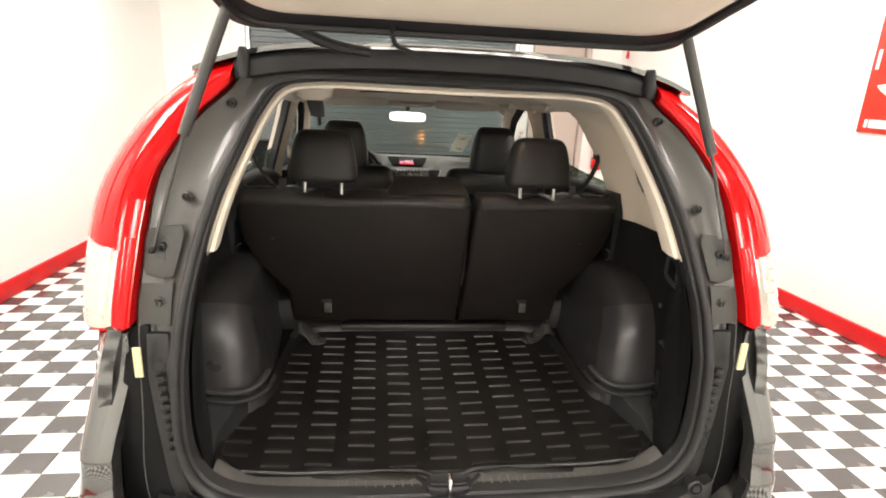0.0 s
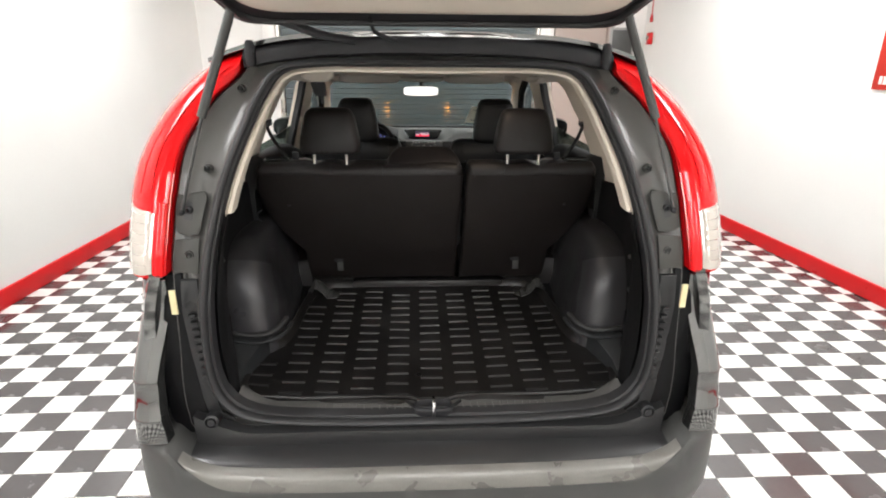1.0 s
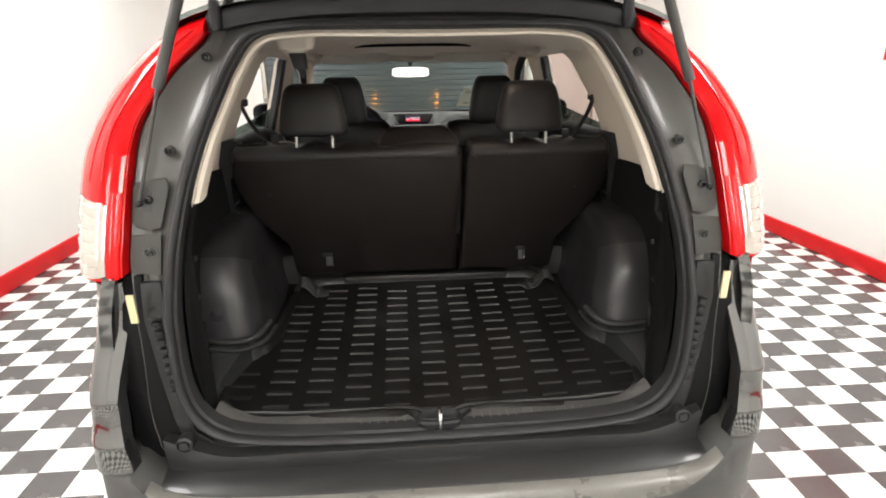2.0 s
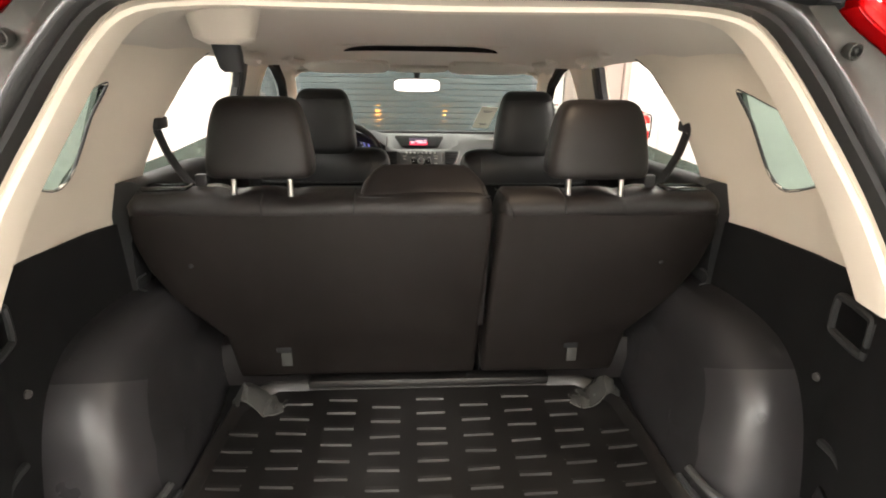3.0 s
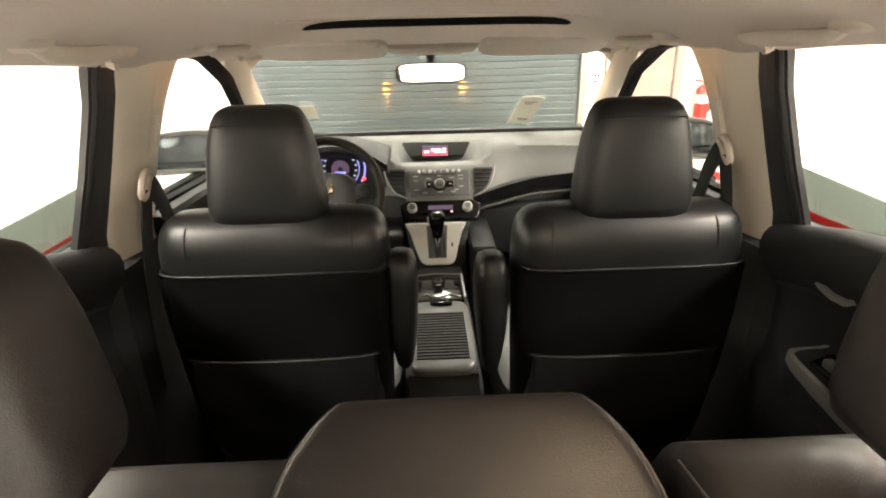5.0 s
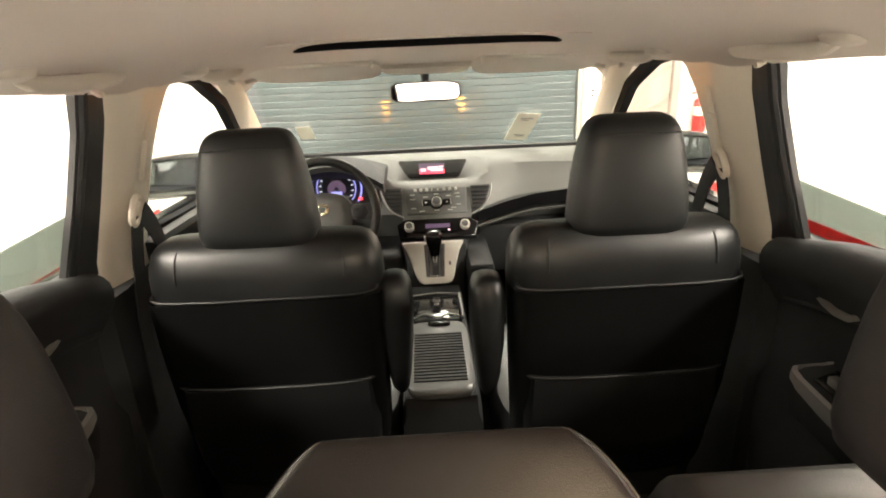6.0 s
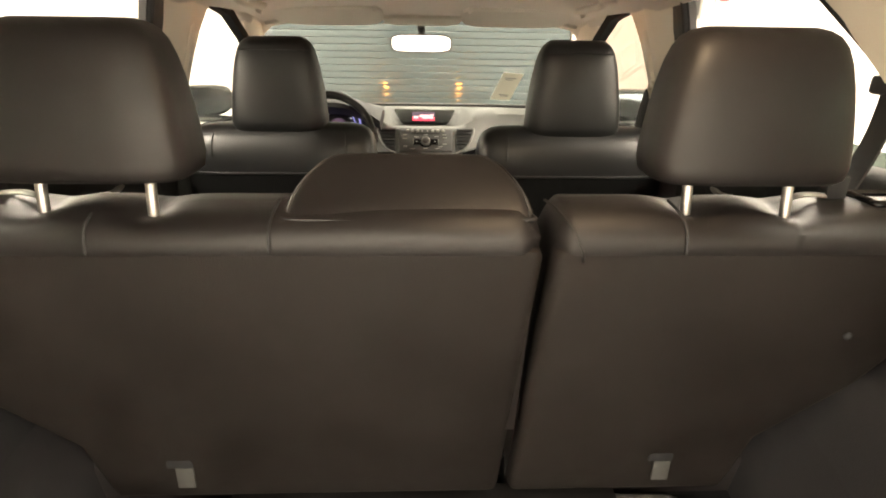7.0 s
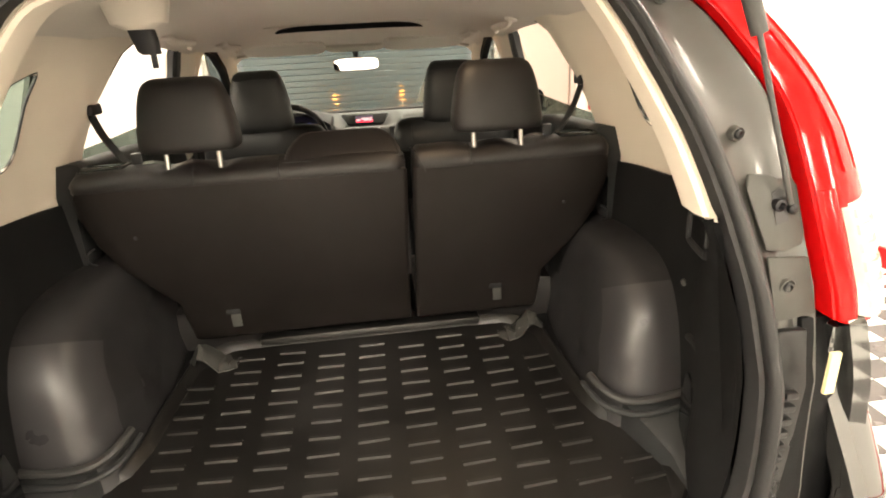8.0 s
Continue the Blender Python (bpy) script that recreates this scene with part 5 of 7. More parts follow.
MZ = mat_z(0.55) + 0.004


def mpart(name, bm, m, label=""):
    for v in bm.verts:
        v.co -= Vector((0, 0.55, MZ))
    return part(name, bm, m, mat, label)


half = [(0.0, 0.150), (0.055, 0.150), (0.075, 0.172), (0.40, 0.170), (0.575, 0.186), (0.632, 0.25), (0.645, 0.38), (0.612, 0.438), (0.560, 0.48), (0.535, 0.56), (0.525, 0.70), (0.505, 0.86), (0.44, 0.945), (0.0, 0.96)]
loop = [(x, y) for x, y in half] + [(-x, y) for x, y in reversed(half[1:-1])]
cx, cy = 0.0, 0.55


def mat_ring(grow, lift):
    out = []
    for x, y in [(v.x, v.y) for v in resample([(x, y, 0) for x, y in loop], 96)]:
        d = Vector((x - cx, y - cy))
        d *= 1 + grow / max(0.25, d.length)
        out.append((cx + d.x, cy + d.y, mat_z(cy + d.y) + lift))
    return out


mpart("tray", loft([mat_ring(0.0, 0.0), mat_ring(0.012, 0.026), mat_ring(0.006, 0.030), mat_ring(-0.004, 0.026), mat_ring(-0.018, 0.008), mat_ring(-0.05, 0.006), mat_ring(-0.3, 0.006)]), RUBBER, "black rubber tray")
rib_mesh = None
wob = random.Random(4)
PHASE = {-5: 0.046, -4: 0.0, -3: 0.001, -2: 0.016, -1: 0.038, 0: 0.010, 1: 0.038, 2: 0.015, 3: 0.046, 4: 0.035, 5: 0.020}
for c in range(-5, 6):
    for r in range(14):
        y = 0.165 + 0.055 * r + PHASE[c] + wob.uniform(-0.002, 0.002)
        x = 0.1165 * c
        if y > 0.90 or y < 0.195 or (abs(c) == 4 and y > 0.80) or (abs(c) == 5 and y > 0.38):
            continue
        if rib_mesh is None:
            bm = bmesh.new()
            loft([[(-0.037, dy, dz), (0.037, dy, dz)] for dy, dz in ((-0.007, -0.002), (-0.0045, 0.004), (0.0045, 0.004), (0.007, -0.002))], closed=False, bm=bm)
            o = part("rib", bm, RIBMAT, mat)
            rib_mesh = o.data
        else:
            o = new("rib", rib_mesh)
            o.parent = mat
        o.location = (x, y - 0.55, mat_z(y) + 0.0075 - MZ)
        o.rotation_euler = (math.atan(0.092), 0, 0.14 * x + wob.uniform(-0.03, 0.03))
mpart("rear_rail", box(-0.335, 0.34, 0.935, 0.985, mat_z(0.96) - 0.005, mat_z(0.96) + 0.035, 0.012), RUBBER)
mpart("rail_edge", tube([(-0.33, 0.932, mat_z(0.93) + 0.014), (0.335, 0.932, mat_z(0.93) + 0.014)], 0.002, 8), RIBMAT)
for s in (-1, 1):
    rings = []
    for k in range(25):
        u = k / 24
        x = s * (0.078 + 0.315 * u)
        h = 0.026 * math.sin(math.pi * min(1, 0.06 + 0.94 * u)) ** 0.6 * (1 - 0.25 * u) + 0.003 * math.sin(9 * u)
        y0 = 0.150 + 0.010 * math.sin(2.5 * u + s)
        z0 = mat_z(y0)
        sec = [(y0 + 0.050, z0 + 0.009), (y0 + 0.030, z0 + 0.009 + 0.55 * h), (y0 + 0.012, z0 + 0.006 + h), (y0, z0 + 0.004 + h), (y0 - 0.010, z0 + 0.002 + 0.7 * h), (y0 - 0.006, z0 + 0.6 * h), (y0 + 0.010, z0 + 0.75 * h), (y0 + 0.030, z0 + 0.4 * h), (y0 + 0.050, z0 + 0.004)]
        rings.append([(x, y, z) for y, z in sec])
    mpart("front_lip", loft(rings), RUBBER, "wavy raised front lip of the mat")
mpart("lip_dish", tube(smooth_path([(-0.085, 0.150, 0.590), (-0.06, 0.118, 0.594), (-0.045, 0.106, 0.594), (0.045, 0.104, 0.594), (0.065, 0.116, 0.594), (0.088, 0.146, 0.590)], 5), 0.006, 8, flat=0.6), RUBBER)
for s in (-1, 1):
    crease = random.Random(11 + s)
    rings = []
    for k in range(12):
        f = k / 11
        x = 0.385 + 0.135 * f
        h = 0.012 + 0.062 * math.exp(-((f - 0.70) / 0.26) ** 2) + crease.uniform(-0.005, 0.005)
        wide = 0.012 + 0.035 * math.sin(math.pi * min(1, f * 0.9 + 0.1))
        top = [(s * (x + crease.uniform(-0.004, 0.004)), 0.875 - wide + 2 * wide * g + crease.uniform(-0.004, 0.004), mat_z(0.87) + h * (0.35 + 0.65 * math.sin(math.pi * (0.15 + 0.7 * g))) + crease.uniform(-0.005, 0.005)) for g in (0, 0.25, 0.5, 0.75, 1)]
        rings.append(top + [(p[0], p[1], p[2] - 0.004) for p in reversed(top)])
    mpart("corner_flap", loft(rings), FLAP, "creased shiny corner flap")


# ---- rear seats ----
def seat_y(z):
    return 0.80 + 0.285 * (1.20 - z)


def rear_seat(name, x0, x1, label, slant):
    """A seat back between two widths; slant +1 or -1 cuts the outer lower corner."""
    seat = thing(name, label, "car seat", "rear seats", at=((x0 + x1) / 2, 0.95, 0.62))
    o = Vector((seat.location))

    def sp(nm, bm, m, lb=""):
        for v in bm.verts:
            v.co -= o
        return part(nm, bm, m, seat, lb, 50)
    if slant < 0:
        out = [(x1 - 0.004, 0.69), (x1 + 0.012, 1.192), (x0 + 0.03, 1.196), (x0 + 0.005, 1.18), (x0, 1.12), (x0 + 0.015, 1.04), (x0 + 0.055, 0.95), (x0 + 0.155, 0.83), (x0 + 0.165, 0.69)]
    else:
        out = [(x0 - 0.002, 0.69), (x0 + 0.009, 1.192), (x1 - 0.03, 1.196), (x1 - 0.005, 1.18), (x1, 1.12), (x1 - 0.015, 1.04), (x1 - 0.055, 0.95), (x1 - 0.155, 0.83), (x1 - 0.165, 0.69)]
    sp("back_panel", plate(out, lambda u, v, w: (u, seat_y(v) + w, v), 0.05, r=0.014), VINYL, "dark brownish black seat back panel")
    # leather top roll and front cushion
    hx = -0.387 if slant < 0 else 0.388
    posts = (hx - 0.064, hx + 0.063)
    rings = []
    for k in range(73):
        f = k / 72
        x = x0 + 0.004 + (x1 - x0 - 0.008) * f + (0.012 * f ** 6 if slant < 0 else 0.009 * (1 - f) ** 6)
        e = max(0, abs(2 * f - 1) - 0.93) / 0.07
        d = 0.020 * e ** 2
        sag = 0.003 * math.sin(f * 9)
        dent = sum(math.exp(-(abs(x - q) / 0.024) ** 1.5) for q in posts)
        puff = 0.006 * math.exp(-((x - hx) / 0.035) ** 2)
        lo = 0.013 * dent
        low = 0.86 + 0.26 * max(0.0, 1 - (x - x0 if slant < 0 else x1 - x) / 0.17)
        rings.append([(x, 0.816 + d, 1.172), (x, 0.8035 + d, 1.188), (x, 0.808 + d, 1.210 - d), (x, 0.822, 1.222 - d + sag - lo * 0.15), (x, 0.836, 1.229 - d + sag - lo * 0.6 + puff), (x, 0.853, 1.232 - d + sag - lo + puff), (x, 0.880, 1.234 - d + sag - lo + puff), (x, 0.915, 1.230 - d - lo * 0.4), (x, 0.945, 1.205 - d), (x, 0.965, 1.15), (x, 1.02 - 0.2 * (low - 0.86), low), (x, 0.90 - 0.2 * (low - 0.86), low), (x, 0.83, 1.15)])
    sp("backrest", loft(rings), LEATHER, "black leather backrest with a rolled top")
    for sx in ((x0 + 0.30, x0 + 0.505) if slant < 0 else (x0 + 0.16,)):
        sp("seam", tube(smooth_path([(sx, 0.8025, 1.188), (sx, 0.808, 1.2125), (sx, 0.830, 1.2275), (sx, 0.87, 1.234)], 4), 0.0022, 6), DARK)
    if slant > 0:
        sp("seam", tube(smooth_path([(x0 + 0.010, 0.90, 1.226), (x0 + 0.013, 0.86, 1.229), (x0 + 0.020, 0.830, 1.2235), (x0 + 0.029, 0.811, 1.211), (x0 + 0.038, 0.803, 1.190), (x0 + 0.041, 0.806, 1.176)], 5), 0.0018, 6), LEATHER)
    xt = -0.385 if slant < 0 else 0.388
    sp("anchor_recess", box(xt - 0.022, xt + 0.020, seat_y(0.775) - 0.006, seat_y(0.775) + 0.01, 0.778, 0.812, 0.004), DARK)
    sp("anchor_tag", box(xt - 0.010, xt + 0.018, seat_y(0.75) - 0.010, seat_y(0.75) - 0.006, 0.738, 0.790, 0.001), BUMPER, "pale anchor tag")
    xr = x0 + 0.078 if slant < 0 else x1 - 0.078
    sp("release_surround", loft([superring(xr, 0.876, z, a, b, 28, 4) for z, a, b in ((1.205, 0.066, 0.046), (1.226, 0.066, 0.046), (1.232, 0.062, 0.042), (1.228, 0.056, 0.036))]), BLACK, "black release dish")
    sp("release_lever", tube(smooth_path([(xr + q * 0.048, 0.874 + r * 0.026, 1.236) for q, r in ((-1, -0.6), (-0.8, -1), (0.8, -1), (1, -0.6), (1, 0.6), (0.8, 1), (-0.8, 1), (-1, 0.6))], 4, True) + [Vector((xr - 0.048, 0.874 - 0.0156, 1.236))], 0.0055, 8, flat=0.8), GLOSSBLACK, "glossy black release loop")
    sp("button", disc_ring((xr + (0.04 if slant < 0 else -0.04), seat_y(1.055) - 0.001, 1.055), (0, -1, 0), [(0.006, -0.004), (0.006, 0.002), (0.003, 0.004)], 10), BLACK)
    # headrest on two posts
    hr = sp("headrest", headrest_mesh(hx, 0.871, 1.263, 0.119, 0.175, 0.058, 0.64), LEATHER, "black leather headrest")
    for px in (hx - 0.064, hx + 0.063):
        bm = cylinder((px, 0.853, 1.200), (px, 0.866, 1.30), 0.0065, n=12)
        for v in bm.verts:
            v.co -= o
        part("post", bm, POST, hr, "chrome post")
        bm = loft([superring(px, 0.856, 1.203, 0.018, 0.014, 16, 3), superring(px, 0.856, 1.212, 0.016, 0.012, 16, 3)])
        for v in bm.verts:
            v.co -= o
        part("guide", bm, BLACK, hr)
    xs_ = x0 + 0.004 if slant < 0 else x1 - 0.004
    sp("side_striker", tube(smooth_path([(xs_, 0.86, 1.03), (xs_ + 0.015 * slant, 0.852, 1.02), (xs_ + 0.018 * slant, 0.852, 0.997), (xs_ + 0.005 * slant, 0.86, 0.985)], 4), 0.003, 8), DARK, "small dark latch loop")
    # bench cushion
    rings = []
    for k in range(13):
        f = k / 12
        x = x0 + (x1 - x0) * f
        bulge = 0.018 * math.sin(math.pi * f) ** 0.5
        rings.append([(x, 1.0, 0.70), (x, 1.03, 0.735 + bulge), (x, 1.18, 0.745 + bulge), (x, 1.30, 0.752 + bulge), (x, 1.37, 0.735 + bulge), (x, 1.395, 0.69), (x, 1.37, 0.56), (x, 1.0, 0.56)])
    sp("cushion", loft(rings), LEATHER, "black leather bench cushion")
    sp("base", box(min(x0, x1) + 0.18 * (slant < 0), max(x0, x1) - 0.18 * (slant > 0), 0.98, 1.34, 0.352, 0.57), CARPET)
    return seat


def headrest_mesh(x, y, z, w, h, d, top):
    """A leather headrest: w half width at the bottom, top the share of it left at the top."""
    rings = []
    for f, ww, dd in ((0.0, 0.84, 0.70), (0.010, 0.92, 0.85), (0.04, 0.975, 0.955), (0.13, 1.0, 1.0), (0.30, 0.975, 1.0), (0.48, 0.93, 0.99), (0.64, 0.880, 0.96), (0.78, 0.820, 0.91), (0.88, 0.760, 0.83), (0.945, 0.69, 0.70), (0.98, 0.61, 0.52), (1.0, 0.51, 0.30)):
        ww = ww if f < 0.5 else 1 - (1 - ww) * (1 - top) / 0.45 * 1.18
        rings.append(superring(x, y + 0.012 * f, z + h * f, w * ww, d * dd, 36, 4.2))
    return loft(rings)


rear_seat("folding_bench_seat", -0.682, 0.130, "wide folding rear seat in black leather with a headrest", -1)
rear_seat("folding_bench_seat", 0.147, 0.686, "narrow folding rear seat in black leather with a headrest", 1)
# lowered centre headrest
chr_ = thing("centre_headrest", "lowered black leather centre headrest on the rear seat", "headrest", at=(-0.018, 0.880, 1.20))
along, out_ = Vector((0, 0.095, 0.060)), Vector((0, -0.534, 0.845))
rings = []
for f, n_, w in ((-0.05, -0.016, 0.1455), (-0.035, -0.008, 0.1485), (0.0, -0.003, 0.150), (0.06, 0.0, 0.1505), (0.16, 0.0016, 0.150), (0.32, 0.0022, 0.147), (0.48, 0.0022, 0.1415), (0.62, 0.002, 0.1345), (0.74, 0.0015, 0.1265), (0.84, 0.001, 0.1185), (0.91, 0.0, 0.112), (0.955, -0.001, 0.107), (0.985, -0.003, 0.103), (1.0, -0.007, 0.099), (1.005, -0.013, 0.096)):
    # flat sloped face, double seam down each flank, then the side
    half = [(w - 0.002, -0.050), (w, -0.024), (w, -0.0125), (w - 0.0008, -0.0095), (w - 0.0026, -0.0098), (w - 0.0034, -0.0074), (w - 0.0056, -0.0030), (w - 0.0078, -0.0016), (w - 0.0092, -0.0024), (w - 0.0108, -0.0010), (w - 0.018, 0.0), (w * 0.55, 0.0008)]
    ring = [Vector((0, -0.052, 0.024)) + along * f + out_ * (n_ + q) + Vector((x, 0, 0)) for x, q in half + [(-x, q) for x, q in reversed(half)]]
    rings.append(ring)
part("pad", loft(rings), LEATHER, chr_)
# Dark tube drawn for the shaded gap where the pad meets the seat.
part("base_seam", tube(smooth_path([(-0.148, -0.040, 0.0225), (-0.135, -0.0535, 0.0215), (0, -0.0565, 0.0205), (0.135, -0.0535, 0.0215), (0.148, -0.040, 0.0225)], 6), 0.0030, 6), DARK, chr_)

# belts
def band(name, pts, width, label, across=(0, 1, 0), mat_=BELT, thick=0.0018):
    t = thing(name, label, "seat belt", "seat belts", at=pts[0])
    p = smooth_path(pts, 6)
    a = Vector(across).normalized() * width / 2
    rings = []
    for i, q in enumerate(p):
        d = (p[min(i + 1, len(p) - 1)] - p[max(i - 1, 0)]).normalized()
        n = d.cross(a).normalized() * thick
        b = (a - d * a.dot(d)).normalized() * width / 2
        rings.append([q - b - n, q + b - n, q + b + n, q - b + n])
    bm = loft(rings)
    for v in bm.verts:
        v.co -= Vector(pts[0])
    part("webbing", bm, mat_, t)
    return t


for s in (-1, 1):
    ry, rz = RING[s]
    band("seat_belt", [(s * 0.628, ry - 0.012, rz - 0.008), (s * 0.640, ry - 0.030, rz - 0.11), (s * 0.650, ry - 0.045, 1.00), (s * 0.655, ry - 0.05, 0.80)], 0.046, "black front seat belt hanging from its guide ring")
    band("seat_belt", [(s * 0.626, ry + 0.010, rz - 0.004), (s * 0.632, ry + 0.055, rz - 0.06), (s * 0.632, ry + 0.082, rz - 0.14), (s * 0.615, ry + 0.10, rz - 0.27)], 0.046, "black front seat belt beside the seat")
    b = band("seat_belt", [(s * 0.668, 1.00, 1.365), (s * 0.632, 0.965, 1.30), (s * 0.575, 0.925, 1.238), (s * 0.545, 0.91, 1.222)], 0.034, "black rear seat belt from the pillar to the seat")
    part("anchor", box(-0.016, 0.022, -0.03, 0.03, -0.012, 0.016, 0.006), DARK, b)
    bk = thing("belt_buckle", "black belt tongue resting on the seat top", "belt buckle", "belt buckles", at=(s * 0.530, 0.888, 1.230))
    part("tongue", box(-0.014, 0.014, -0.010, 0.010, 0, 0.034, 0.004), DARK, bk)
    part("plate", tube(smooth_path([(-s * 0.010, -0.006, 0.008), (-s * 0.045, -0.010, 0.010), (-s * 0.070, -0.012, 0.003)], 4), 0.004, 8, flat=0.6), POST, bk, "bent steel tongue plate")

# centre belt holder hanging from the headlining
hk = thing("belt_holder", "black centre belt holder hanging from the headlining", "belt holder", at=(-0.40, 0.74, 1.553))
part("mount", loft([superring(0, 0, 0.06, 0.07, 0.05, 20, 3), superring(0, 0, 0.0, 0.055, 0.035, 20, 3), superring(0, 0, -0.012, 0.03, 0.02, 20, 3)]), LINER, hk)
part("holder", loft([superring(0, 0, -0.010, 0.026, 0.016, 16, 4), superring(0.004, 0, -0.030, 0.025, 0.017, 16, 4), superring(0.008, 0, -0.055, 0.022, 0.015, 16, 4), superring(0.012, 0, -0.062, 0.018, 0.012, 16, 4)]), DARK, hk)
part("tongue", box(0.008, 0.020, -0.004, 0.004, -0.090, -0.058, 0.002), DARK, hk)
# load lamp, lit
ll = thing("load_lamp", "lit warm courtesy lamp in the rear headlining", "courtesy lamp", at=(0.205, 0.70, liner_z(0.205, 0.70)))
part("bezel", box(-0.075, 0.075, -0.035, 0.035, -0.006, 0.004, 0.003), BEIGE, ll)
part("lens", box(-0.055, 0.055, -0.024, 0.024, -0.010, -0.005, 0.002), WARMLAMP, ll, "lit warm lens")
area_lamp("load_lamp_light", (0.205, 0.70, liner_z(0.205, 0.70) - 0.016), (0.10, 0.045), 0.62, (1.0, 0.78, 0.56))


# ---- front seats ----
def front_seat(s, cx_, label, low, back):
    seat = thing("front_seat", label, "car seat", "front seats", at=(cx_, 1.75, 0.38))
    o = Vector(seat.location)

    def sp(nm, bm, m, lb="", parent=None):
        for v in bm.verts:
            v.co -= o
        return part(nm, bm, m, parent or seat, lb, 50)
    # backrest
    rings = []
    for z, w, d, y in ((0.66, 0.205, 0.06, 1.70), (0.72, 0.222, 0.075, 1.685), (0.85, 0.228, 0.08, 1.665), (1.0, 0.234, 0.08, 1.655), (1.10, 0.236, 0.078, 1.652), (1.145, 0.235, 0.076, 1.652), (1.168, 0.232, 0.071, 1.653), (1.187, 0.226, 0.064, 1.654), (1.201, 0.216, 0.053, 1.656), (1.210, 0.201, 0.039, 1.658), (1.215, 0.175, 0.022, 1.66)):
        rings.append(superring(cx_, y, z, w, d, 40, 4.0))
    sp("backrest", loft(rings), FRONTLEATHER, "black leather backrest")
    for sx in (-0.165, 0.165):
        sp("seam", tube(smooth_path([(cx_ + sx, 1.579, 1.14), (cx_ + sx, 1.585, 1.165), (cx_ + sx * 0.99, 1.598, 1.190), (cx_ + sx * 0.96, 1.628, 1.208), (cx_ + sx * 0.9, 1.66, 1.213)], 4), 0.0025, 6), DARK)
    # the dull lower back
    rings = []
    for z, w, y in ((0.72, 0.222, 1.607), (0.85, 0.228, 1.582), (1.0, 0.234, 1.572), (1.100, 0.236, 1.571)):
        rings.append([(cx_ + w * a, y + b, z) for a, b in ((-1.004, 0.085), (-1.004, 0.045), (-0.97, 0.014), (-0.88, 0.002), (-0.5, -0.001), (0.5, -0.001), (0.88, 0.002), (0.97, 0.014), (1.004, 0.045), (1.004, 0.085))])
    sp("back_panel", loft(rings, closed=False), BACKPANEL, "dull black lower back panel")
    # map pocket panel with two welts
    for z, w, nm in ((1.105, 0.222, 0.003), (0.905, 0.205, 0.0045)):
        sp("welt", tube(smooth_path([(cx_ - w * 1.01, 1.612, z + 0.008), (cx_ - w * 0.9, 1.575, z), (cx_, 1.571 if z > 1 else 1.566, z - 0.002), (cx_ + w * 0.9, 1.575, z), (cx_ + w * 1.01, 1.612, z + 0.008)], 6), nm, 8), FRONTLEATHER)
    sp("welt", tube([(cx_ - 0.15, 1.574, 1.065), (cx_ + 0.13, 1.5745, 1.065)], 0.0008, 6), FRONTLEATHER)
    sp("pocket", loft([[(cx_ - w, 1.60, z), (cx_ - w * 0.93, y, z), (cx_ - w * 0.4, y - 0.006, z), (cx_ + w * 0.4, y - 0.006, z), (cx_ + w * 0.93, y, z), (cx_ + w, 1.60, z), (cx_ + w, 1.64, z), (cx_ - w, 1.64, z)] for z, w, y in ((0.62, 0.170, 1.615), (0.66, 0.190, 1.598), (0.72, 0.204, 1.584), (0.80, 0.208, 1.572), (0.86, 0.207, 1.568), (0.902, 0.205, 1.570))]), FRONTLEATHER, "black leather map pocket")
    hr = sp("headrest", headrest_mesh(cx_ + 0.005 * s, 1.655, low, 0.117, 1.422 - low, 0.058, 0.62), FRONTLEATHER, "black leather headrest")
    sp("headrest_seam", tube([(cx_ - 0.082, 1.613, 1.392), (cx_, 1.609, 1.394), (cx_ + 0.082, 1.613, 1.392)], 0.0022, 6), DARK, parent=hr)
    for px in (-0.06, 0.06):
        sp("post", cylinder((cx_ + px, 1.66, 1.20), (cx_ + px, 1.66, 1.24), 0.007, n=10), CHROME, parent=hr)
    # folded-up armrest on the inner side
    ax = cx_ - (0.280 if s > 0 else -0.256)
    rings = [superring(ax, y, z, w, d, 24, 3) for z, w, d, y in ((0.83, 0.010, 0.02, 1.65), (0.85, 0.019, 0.032, 1.645), (0.90, 0.027, 0.044, 1.64), (0.97, 0.034, 0.052, 1.638), (1.05, 0.037, 0.054, 1.64), (1.09, 0.035, 0.050, 1.64), (1.110, 0.029, 0.038, 1.64), (1.120, 0.016, 0.020, 1.64))]
    sp("armrest", loft(rings), FRONTLEATHER, "folded up leather armrest")
    # cushion, base and runners
    rings = [superring(cx_, 1.90, z, w, d, 36, 4) for z, w, d in ((0.56, 0.22, 0.25), (0.60, 0.245, 0.28), (0.68, 0.25, 0.285), (0.72, 0.24, 0.27), (0.735, 0.2, 0.22))]
    sp("cushion", loft(rings), FRONTLEATHER)
    sp("base", box(cx_ - 0.20, cx_ + 0.20, 1.66, 2.10, 0.352, 0.57, 0.02), DARK)
    sp("lower_trim", loft([superring(cx_, 1.72, z, w, 0.09, 28, 4) for z, w in ((0.50, 0.215), (0.62, 0.228), (0.69, 0.222))]), BLACK)
    seat.location.y -= back


front_seat(-1, -0.355, "black leather driver's seat with an upright armrest", 1.196, 0.0)
front_seat(1, 0.372, "black leather passenger seat with an upright armrest", 1.190, 0.03)

# ---- dashboard ----
dash = thing("dashboard", "grey textured dashboard with vents and a radio", "dashboard", at=(0, 2.8, 0.6))


def dp(nm, bm, m, lb="", parent=None, sharp=45):
    for v in bm.verts:
        v.co -= Vector((0, 2.8, 0.6))
    return part(nm, bm, m, parent or dash, lb, sharp)


